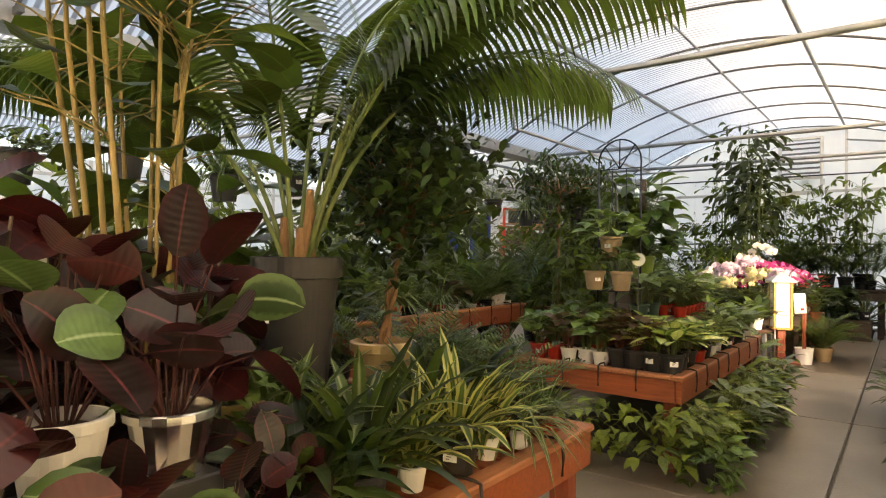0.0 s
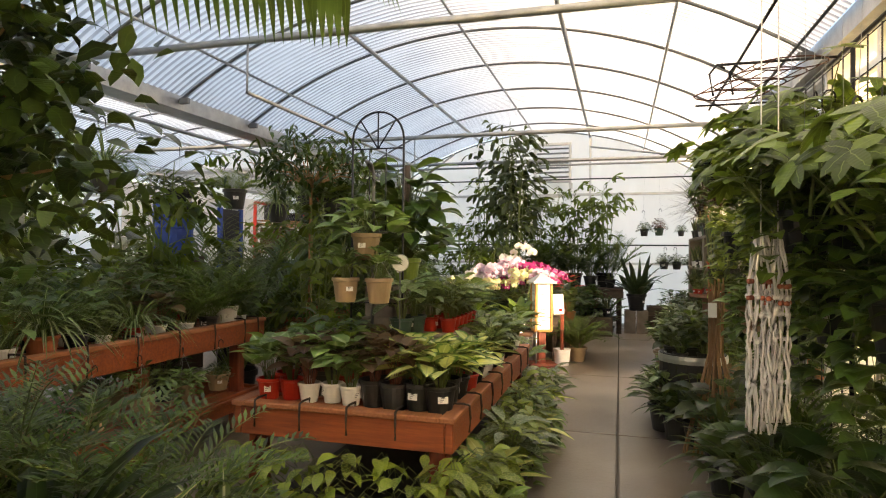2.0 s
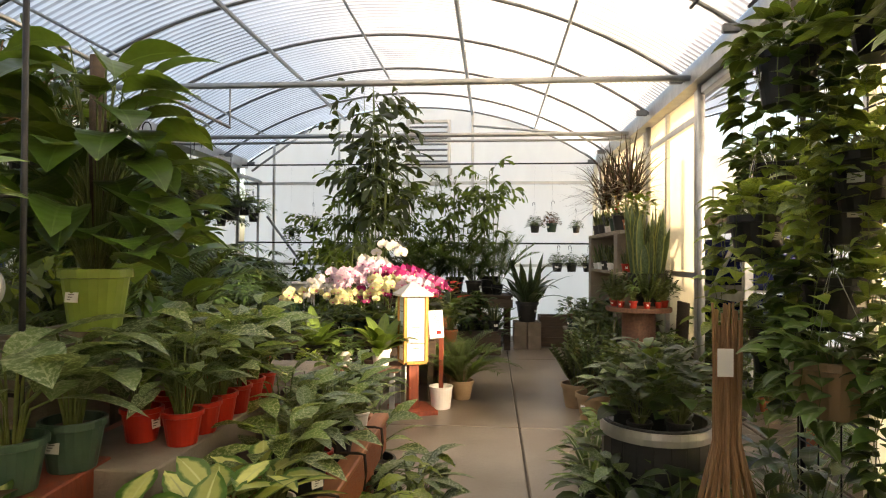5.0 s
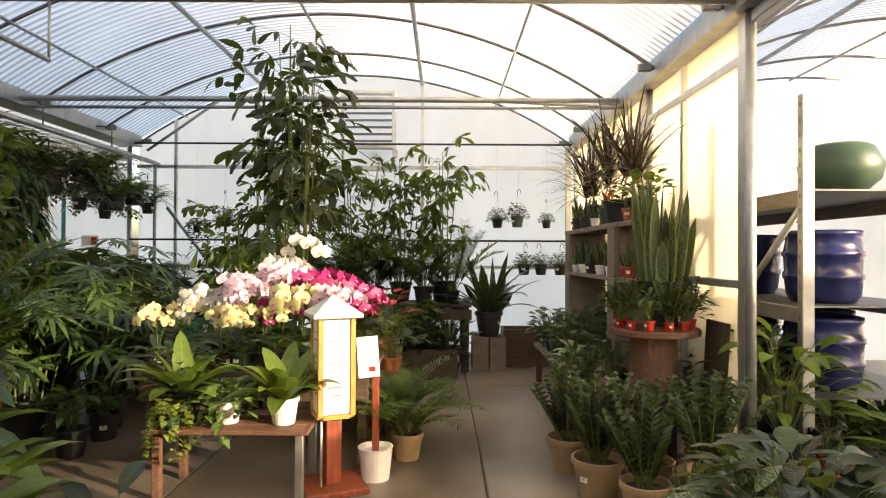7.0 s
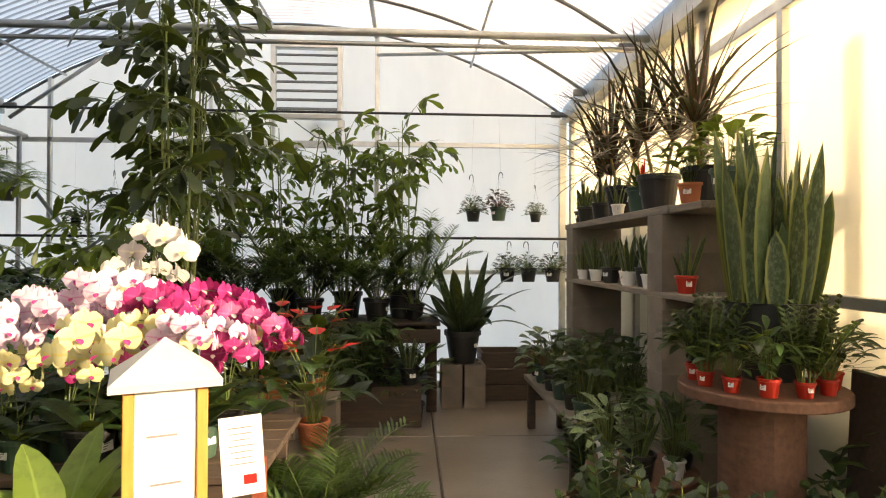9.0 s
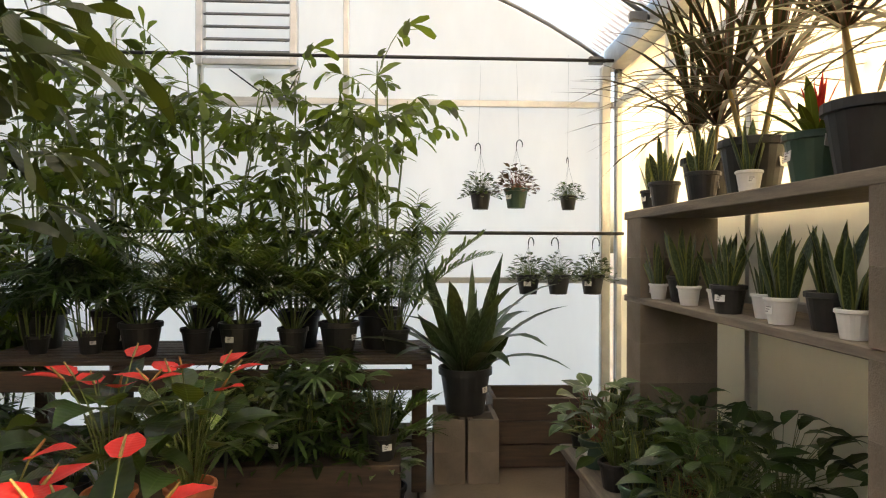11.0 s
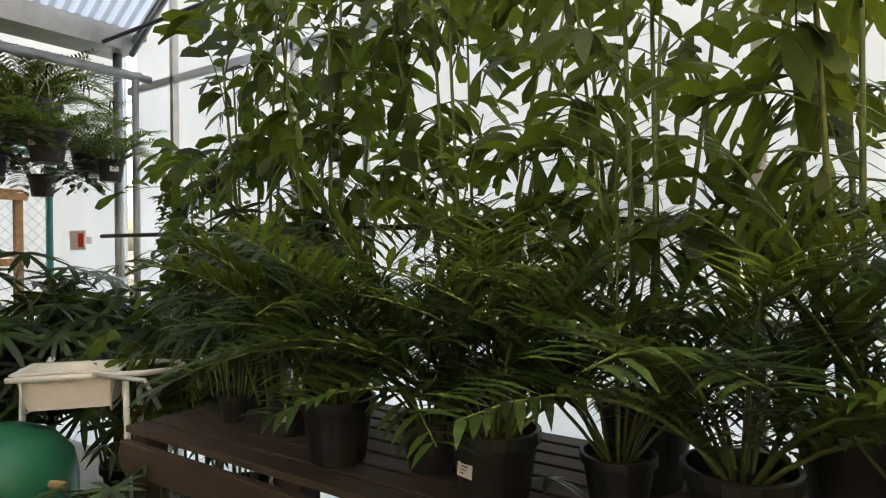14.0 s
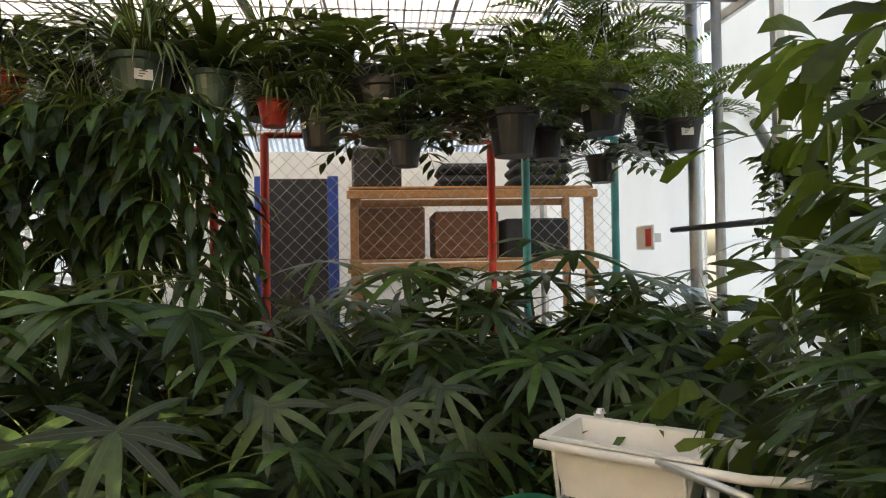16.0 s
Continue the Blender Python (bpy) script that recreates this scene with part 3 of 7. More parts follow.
class Foliage:
    """Collects leaves and stems of one plant into one mesh."""

    def __init__(self, seed):
        self.v, self.f, self.uv, self.mi = [], [], [], []
        self.r = random.Random(seed)

    def leaf(self, p, d, length, width, prof="ovate", bend=0.5, fold=0.18, rows=5, mat=0, roll=0.0, flat=False, across=None):
        d = Vector(d).normalized()
        up = Vector((0, 0, 1))
        side = d.cross(up) if across is None else Vector(across)
        if side.length < 0.08:
            a = self.r.uniform(0, 6.28)
            side = Vector((math.cos(a), math.sin(a), 0))
        side.normalize()
        if roll:
            side = Matrix.Rotation(roll, 3, d) @ side
        pr = PROFILE[prof]
        n0 = len(self.v)
        step = length / (rows - 1)
        p = Vector(p)
        cols = 2 if flat else 3
        for i in range(rows):
            s = i / (rows - 1)
            q = s * 6
            a = min(int(q), 5)
            w = (pr[a] + (pr[a + 1] - pr[a]) * (q - a)) * width * 0.5
            nrm = side.cross(d)
            lift = nrm * (fold * w)
            if flat:
                self.v += [p - side * w, p + side * w]
                uvs = ((0.0, s), (1.0, s))
            else:
                self.v += [p - side * w + lift, p.copy(), p + side * w + lift]
                uvs = ((0.0, s), (0.5, s), (1.0, s))
            self.uv += uvs
            p = p + d * step
            d = (d + Vector((0, 0, -bend / (rows - 1)))).normalized()
            side = (side - d * side.dot(d)).normalized()
        for i in range(rows - 1):
            for c in range(cols - 1):
                a = n0 + i * cols + c
                self.f.append((a, a + 1, a + cols + 1, a + cols))
                self.mi.append(mat)
        return p

    def stem(self, pts, r, r2=None, mat=1, seg=3):
        r2 = r if r2 is None else r2
        n0 = len(self.v)
        n = len(pts)
        for i, p in enumerate(pts):
            d = Vector(pts[min(i + 1, n - 1)]) - Vector(pts[max(i - 1, 0)])
            a = d.cross(Vector((0.3, 0.2, 1)))
            if a.length < 1e-5:
                a = Vector((1, 0, 0))
            a.normalize()
            b = d.cross(a).normalized()
            rr = r + (r2 - r) * i / max(n - 1, 1)
            for k in range(seg):
                t = 2 * math.pi * k / seg
                self.v.append(Vector(p) + a * (rr * math.cos(t)) + b * (rr * math.sin(t)))
                self.uv.append((k / seg, i / n))
        for i in range(n - 1):
            for k in range(seg):
                j = (k + 1) % seg
                self.f.append((n0 + i * seg + k, n0 + i * seg + j, n0 + (i + 1) * seg + j, n0 + (i + 1) * seg + k))
                self.mi.append(mat)

    def arc(self, p0, d, length, bend, n=5):
        """Points of a stem that starts at p0 along d and sinks by bend."""
        p, d = Vector(p0), Vector(d).normalized()
        out = [p.copy()]
        for i in range(n - 1):
            p = p + d * (length / (n - 1))
            d = (d + Vector((0, 0, -bend / (n - 1)))).normalized()
            out.append(p.copy())
        return out, d

    def mesh(self, name):
        me = bpy.data.meshes.new(name)
        me.from_pydata([tuple(p) for p in self.v], [], self.f)
        me.polygons.foreach_set("material_index", self.mi)
        me.polygons.foreach_set("use_smooth", [True] * len(self.f))
        lay = me.uv_layers.new(name="UVMap")
        li = np.empty(len(me.loops), dtype=np.int32)
        me.loops.foreach_get("vertex_index", li)
        lay.data.foreach_set("uv", np.array(self.uv, dtype=np.float32)[li].ravel())
        return me


def ray_dir(a, elev):
    return Vector((math.cos(a) * math.cos(elev), math.sin(a) * math.cos(elev), math.sin(elev)))


GOLD = 2.39996


# ---- plant forms: each fills a Foliage that starts at the soil, at (0, 0, 0) ----
def bush(F, n=40, height=0.28, spread=0.2, length=0.13, width=0.07, prof="ovate", droop=0.9, stem_r=0.003, low=0.35, rows=5, mat=0, fold=0.2, mats=None):
    r = F.r
    for i in range(n):
        q = (i + 0.5) / n
        a = i * GOLD + r.uniform(-0.3, 0.3)
        rad = spread * (0.15 + 0.85 * math.sqrt(q)) * r.uniform(0.75, 1.1)
        h = height * (1 - (1 - low) * q) * r.uniform(0.8, 1.12)
        tip = Vector((math.cos(a) * rad, math.sin(a) * rad, h))
        b = Vector((math.cos(a) * 0.02, math.sin(a) * 0.02, 0))
        mid = (b + tip) / 2 + Vector((0, 0, 0.12 * height)) - Vector((math.cos(a), math.sin(a), 0)) * rad * 0.15
        F.stem([b, mid, tip], stem_r, stem_r * 0.6)
        F.leaf(tip, ray_dir(a + r.uniform(-0.4, 0.4), r.uniform(-0.1, 0.75)), length * r.uniform(0.7, 1.15), width * r.uniform(0.8, 1.15), prof, droop * r.uniform(0.6, 1.3), fold, rows, r.choice(mats) if mats else mat, r.uniform(-0.35, 0.35))


def calathea_red(F, n=17):
    """Calathea: long stalks, broad round leaves turned every way, so that red undersides show."""
    r = F.r
    for i in range(n):
        a = i * GOLD + r.uniform(-0.3, 0.3)
        q = (i + 0.5) / n
        tip = Vector((math.cos(a) * 0.17 * math.sqrt(q), math.sin(a) * 0.17 * math.sqrt(q), (0.34 - 0.22 * q) * r.uniform(0.8, 1.15)))
        F.stem([(math.cos(a) * 0.02, math.sin(a) * 0.02, 0), tip * 0.55 + Vector((0, 0, 0.03)), tip], 0.0035, 0.0025)
        F.leaf(tip, ray_dir(a + r.uniform(-0.8, 0.8), r.uniform(-0.7, 1.3)), r.uniform(0.10, 0.155), r.uniform(0.09, 0.13), "petal", r.uniform(0.2, 0.8), 0.2, 8, r.choice((0, 0, 0, 2, 3, 3)), r.uniform(-1.3, 1.3))


def straps(F, n=40, length=0.4, width=0.03, up=1.0, bend=1.6, prof="strap", rows=6, base=0.02, at=(0, 0, 0), mat=0, spread=0.75, flat=False):
    r = F.r
    at = Vector(at)
    for i in range(n):
        q = i / n
        a = i * GOLD + r.uniform(-0.2, 0.2)
        e = up + spread * (0.5 - q) + r.uniform(-0.12, 0.12)
        F.leaf(at + Vector((math.cos(a) * base, math.sin(a) * base, 0)), ray_dir(a, min(e, 1.5)), length * r.uniform(0.65, 1.1), width * r.uniform(0.8, 1.15), prof, bend * r.uniform(0.6, 1.25), 0.3, rows, mat, 0.0, flat)


def swords(F, n=18, length=0.5, width=0.06, lean=0.22, base=0.07, mat=0):
    r = F.r
    for i in range(n):
        a = i * GOLD
        q = math.sqrt((i + 0.5) / n)
        F.leaf((math.cos(a) * base * q, math.sin(a) * base * q, 0), ray_dir(a + r.uniform(-0.5, 0.5), 1.57 - lean * q * r.uniform(0.5, 1.5)), length * r.uniform(0.45, 1.12), width * r.uniform(0.75, 1.1), "sword", r.uniform(0.0, 0.3), 0.35, 6, mat, r.uniform(-1.5, 1.5))


def canes(F, n=4, height=0.5, length=0.4, width=0.014, leaves=46, mat=0):
    r = F.r
    for i in range(n):
        a = i * GOLD
        h = height * r.uniform(0.55, 1.1)
        pts, d = F.arc((math.cos(a) * 0.03, math.sin(a) * 0.03, 0), ray_dir(a, 1.35), h, -0.05, 4)
        F.stem(pts, 0.011, 0.008, 1, 5)
        straps(F, leaves, length, width, 0.75, 0.9, "strap", 5, 0.008, pts[-1], mat, 1.5, True)


def fronds(F, n=9, length=1.0, leaflets=26, ll=0.3, lw=0.022, up=1.15, bend=1.1, stalk=0.25, rows=4, droop=0.7, rach=0.007, prof="lance", mat=0, base=0.04, vee=0.45):
    r = F.r
    for i in range(n):
        a = i * GOLD + r.uniform(-0.3, 0.3)
        L = length * r.uniform(0.75, 1.1)
        pts, _ = F.arc((math.cos(a) * base, math.sin(a) * base, 0), ray_dir(a, up + r.uniform(-0.3, 0.25)), L, bend * r.uniform(0.7, 1.3), 9)
        F.stem(pts, rach, rach * 0.35)
        for k in range(leaflets):
            s = stalk + (1 - stalk) * (k + 0.5) / leaflets
            q = s * 8
            j = min(int(q), 7)
            p = pts[j].lerp(pts[j + 1], q - j)
            d = (pts[j + 1] - pts[j]).normalized()
            side = d.cross(Vector((0, 0, 1))).normalized()
            size = ll * (0.45 + 1.1 * math.sin(math.pi * min(0.12 + 0.82 * (s - stalk) / (1 - stalk), 1)) * 0.55)
            for sg in (-1, 1):
                dd = (side * sg + d * 0.75 + side.cross(d) * vee * r.uniform(0.4, 1.2)).normalized()
                F.leaf(p, dd, size * r.uniform(0.85, 1.1), lw, prof, droop * r.uniform(0.6, 1.4), 0.25, rows, mat, 0, True)


def fans(F, stems=9, height=0.9, spread=0.3, blades=8, length=0.26, width=0.03, per=4, mat=0):
    """Lady palm: cane stems with hand-shaped leaves."""
    r = F.r
    for i in range(stems):
        a = i * GOLD
        rad = spread * math.sqrt((i + 0.5) / stems)
        h = height * r.uniform(0.5, 1.08)
        b = Vector((math.cos(a) * rad * 0.5, math.sin(a) * rad * 0.5, 0))
        t = Vector((math.cos(a) * rad, math.sin(a) * rad, h))
        F.stem([b, b.lerp(t, 0.5), t], 0.008, 0.006, 1, 4)
        for k in range(per):
            s = 1 - 0.6 * k / per
            aa = a + k * GOLD + r.uniform(-0.4, 0.4)
            pts, d = F.arc(b.lerp(t, s), ray_dir(aa, r.uniform(0.3, 0.9)), r.uniform(0.16, 0.32), 0.5, 4)
            F.stem(pts, 0.003, 0.002)
            side = Vector((-math.sin(aa), math.cos(aa), 0))
            tilt = r.uniform(0.1, 1.0)
            mid = Vector((math.cos(aa) * math.cos(tilt), math.sin(aa) * math.cos(tilt), -math.sin(tilt)))
            nrm = side.cross(mid)
            for m in range(blades):
                off = (m / (blades - 1) - 0.5) * 4.4 + r.uniform(-0.12, 0.12)
                dd = mid * math.cos(off) + side * math.sin(off) + nrm * r.uniform(-0.15, 0.15)
                F.leaf(pts[-1], dd, length * r.uniform(0.8, 1.1) * (1 - 0.10 * abs(off)), width * r.uniform(0.8, 1.15), "strap", r.uniform(0.3, 0.8), 0.2, 5, mat, 0, True, nrm.cross(dd))


def fishtail(F, n=10, height=1.6, leaflets=60, size=0.15, spread=0.45, mat=0, bare=0.25):
    """Fishtail palm: upright canes, wedge leaflets on side twigs."""
    r = F.r
    for i in range(n):
        a = i * GOLD
        h = height * r.uniform(0.6, 1.05)
        b = Vector((math.cos(a) * 0.08, math.sin(a) * 0.08, 0))
        t = Vector((math.cos(a) * spread * r.uniform(0.15, 0.8), math.sin(a) * spread * r.uniform(0.15, 0.8), h))
        pts = [b, b.lerp(t, 0.35) + Vector((0, 0, 0.05)), b.lerp(t, 0.7), t]
        F.stem(pts, 0.011, 0.005, 1, 4)
        twigs = 7
        for k in range(twigs):
            s = bare + (1 - bare) * (k + r.random()) / twigs
            p = b.lerp(t, s)
            aa = r.uniform(0, 6.28)
            tp, d = F.arc(p, ray_dir(aa, r.uniform(0.2, 0.9)), r.uniform(0.25, 0.5) * (height / 1.6) ** 0.5, 0.8, 5)
            F.stem(tp, 0.004, 0.002)
            for m in range(leaflets // twigs):
                q = r.uniform(0.2, 1.0) * 4
                j = min(int(q), 3)
                pp = tp[j].lerp(tp[j + 1], q - j)
                F.leaf(pp, ray_dir(aa + r.choice((-1, 1)) * r.uniform(0.4, 1.3), r.uniform(-1.0, 0.5)), size * r.uniform(0.6, 1.4), size * r.uniform(0.2, 0.5), r.choice(("fish", "fish", "lance")), r.uniform(0.4, 1.6), 0.15, 5, mat, r.uniform(-1.2, 1.2), r.random() < 0.6)


def crown(F, n_limb=12, leaves=900, centre=(0, 0, 1.0), size=(0.45, 0.45, 0.5), length=0.07, width=0.035, trunk_top=(0, 0, 0.5), droop=1.2, mat=0):
    """Tree crown: limbs from the trunk's head, twigs in clumps, many small leaves, gaps between the clumps."""
    r = F.r
    c = Vector(centre)
    tt = Vector(trunk_top)
    clumps = []
    for i in range(n_limb * 3):
        a = i * GOLD
        z = 1 - 2 * (i + 0.5) / (n_limb * 3)
        rr = math.sqrt(1 - z * z)
        k = r.uniform(0.55, 1.05)
        clumps.append(c + Vector((math.cos(a) * rr * size[0] * k, math.sin(a) * rr * size[1] * k, z * size[2] * k)))
    for q in clumps:
        m = tt.lerp(q, 0.5) + Vector((r.uniform(-0.05, 0.05), r.uniform(-0.05, 0.05), 0.06))
        F.stem([tt, m, q], 0.009, 0.003, 1, 4)
    for i in range(leaves):
        q = clumps[i % len(clumps)]
        o = Vector((r.gauss(0, 1), r.gauss(0, 1), r.gauss(0, 1))) * 0.28 * min(size)
        a = r.uniform(0, 6.28)
        F.leaf(q + o, ray_dir(a, r.uniform(-0.8, 0.6)), length * r.uniform(0.6, 1.2), width * r.uniform(0.8, 1.2), "ovate", droop, 0.15, 4, mat, r.uniform(-0.8, 0.8), True)


def vines(F, n=12, length=0.5, step=0.05, leaf=0.075, rim=0.12, top=60, mat=0, width=0.8):
    """Trailing plant: a mound of heart leaves and vines over the rim."""
    r = F.r
    for i in range(n):
        a = i * GOLD + r.uniform(-0.3, 0.3)
        L = length * r.uniform(0.3, 1.1)
        p = Vector((0, 0, 0.0))
        pts = [p, Vector((math.cos(a) * rim * 0.7, math.sin(a) * rim * 0.7, 0.07)), Vector((math.cos(a) * rim * 1.15, math.sin(a) * rim * 1.15, 0.03))]
        k = 0
        while -pts[-1].z < L:
            q = pts[-1]
            pts.append(q + Vector((r.uniform(-0.015, 0.02) * math.cos(a), r.uniform(-0.015, 0.02) * math.sin(a), -step)))
            k += 1
        F.stem(pts, 0.0022, 0.0015)
        for q in pts[1:]:
            for _ in range(2 if r.random() < 0.4 else 1):
                aa = a + r.uniform(-1.3, 1.3)
                F.leaf(q, ray_dir(aa, r.uniform(-0.3, 0.5)), leaf * r.uniform(0.7, 1.25), leaf * width, "heart", 1.1, 0.2, 5, mat, r.uniform(-0.4, 0.4))
    bush(F, top, 0.15, rim * 1.7, leaf * 1.15, leaf * width, "heart", 0.9, 0.002, 0.3, 5, mat)


def weep(F, n=26, length=0.75, leaf=0.2, rim=0.13):
    """Weeping plant: long stems over the rim with narrow leaves hanging down."""
    r = F.r
    for i in range(n):
        a = i * GOLD + r.uniform(-0.3, 0.3)
        L = length * r.uniform(0.35, 1.1)
        k = r.uniform(0.9, 1.9)
        pts = [Vector((0, 0, 0)), Vector((math.cos(a) * rim * 0.7, math.sin(a) * rim * 0.7, 0.1)), Vector((math.cos(a) * rim * k, math.sin(a) * rim * k, 0.04))]
        while -pts[-1].z < L:
            pts.append(pts[-1] + Vector((r.uniform(-0.01, 0.02) * math.cos(a), r.uniform(-0.01, 0.02) * math.sin(a), -0.06)))
        F.stem(pts, 0.0025, 0.0015)
        for q in pts[1:]:
            for _ in range(2):
                F.leaf(q, ray_dir(a + r.uniform(-1.6, 1.6), r.uniform(-0.9, 0.3)), leaf * r.uniform(0.6, 1.15), leaf * 0.2, "lance", r.uniform(1.4, 2.6), 0.2, 5, 0, r.uniform(-0.4, 0.4))


def flower(F, p, f, size, mat, lip=None):
    """Moth orchid bloom: two broad round petals, three narrower sepals and a lip, all in a plane across f."""
    f = Vector(f).normalized()
    across = f.cross(Vector((0, 0, 1))).normalized()
    up = across.cross(f)
    for ang, ln, wd, fwd in ((90, 0.50, 0.36, 0.0), (212, 0.48, 0.34, 0.0), (328, 0.48, 0.34, 0.0), (8, 0.54, 0.66, 0.006), (172, 0.54, 0.66, 0.006)):
        t = radians(ang + F.r.uniform(-6, 6))
        w = across * math.cos(t) + up * math.sin(t)
        v = f.cross(w)
        n0 = len(F.v)
        for i in range(5):
            q = i / 4
            half = size * wd * 0.5 * (0.28, 0.86, 1.0, 0.78, 0.25)[i]
            cup = f * (size * (0.10 * q - 0.16 * q * q))
            c = Vector(p) + f * fwd + w * (size * ln * q) + cup
            F.v += [c - v * half - f * (0.10 * half), c, c + v * half - f * (0.10 * half)]
            F.uv += [(0.0, q), (0.5, q), (1.0, q)]
        for i in range(4):
            for k in range(2):
                a = n0 + i * 3 + k
                F.f.append((a, a + 1, a + 4, a + 3))
                F.mi.append(mat)
    if lip is not None:
        F.leaf(Vector(p) + f * 0.012, (f + Vector((0, 0, -0.6))), size * 0.26, size * 0.2, "petal", 0.3, 0.3, 4, lip)


def orchid(F, spikes=2, height=0.5, blooms=7, size=0.085, mat=2, lip=3):
    r = F.r
    straps(F, 7, 0.24, 0.075, 0.45, 0.8, "strap", 6, 0.02, (0, 0, 0), 0, 0.5)
    for i in range(spikes):
        a = -1.2 + i * 1.1 + r.uniform(-0.5, 0.5)
        pts, d = F.arc((0, 0, 0), ray_dir(a, 1.42), height * r.uniform(0.9, 1.2), 1.1, 10)
        more, d2 = F.arc(pts[-1], ray_dir(a, 0.1), 0.26, 0.9, 6)
        F.stem(pts + more[1:], 0.003, 0.002)
        line = pts[6:] + more[1:]
        for k in range(blooms):
            q = k / max(blooms - 1, 1) * (len(line) - 1.01)
            j = int(q)
            p = line[j].lerp(line[j + 1], q - j)
            f = ray_dir(a + (0.7 if k % 2 else -0.7), 0.05)
            flower(F, p + f * 0.03, f, size * r.uniform(0.85, 1.1), mat, lip)


def anthurium(F, n=26, flowers=6):
    bush(F, n, 0.34, 0.22, 0.17, 0.11, "heart", 0.9, 0.003)
    r = F.r
    for i in range(flowers):
        a = i * GOLD
        p = Vector((math.cos(a) * 0.13, math.sin(a) * 0.13, 0.38 + r.uniform(-0.05, 0.08)))
        F.stem([(0, 0, 0), p * 0.6 + Vector((0, 0, 0.06)), p], 0.003)
        F.leaf(p, ray_dir(a, 0.35), 0.11, 0.09, "heart", 0.3, 0.2, 5, 2)
        F.stem([p, p + ray_dir(a, 0.9) * 0.055], 0.005, 0.003, 3, 5)


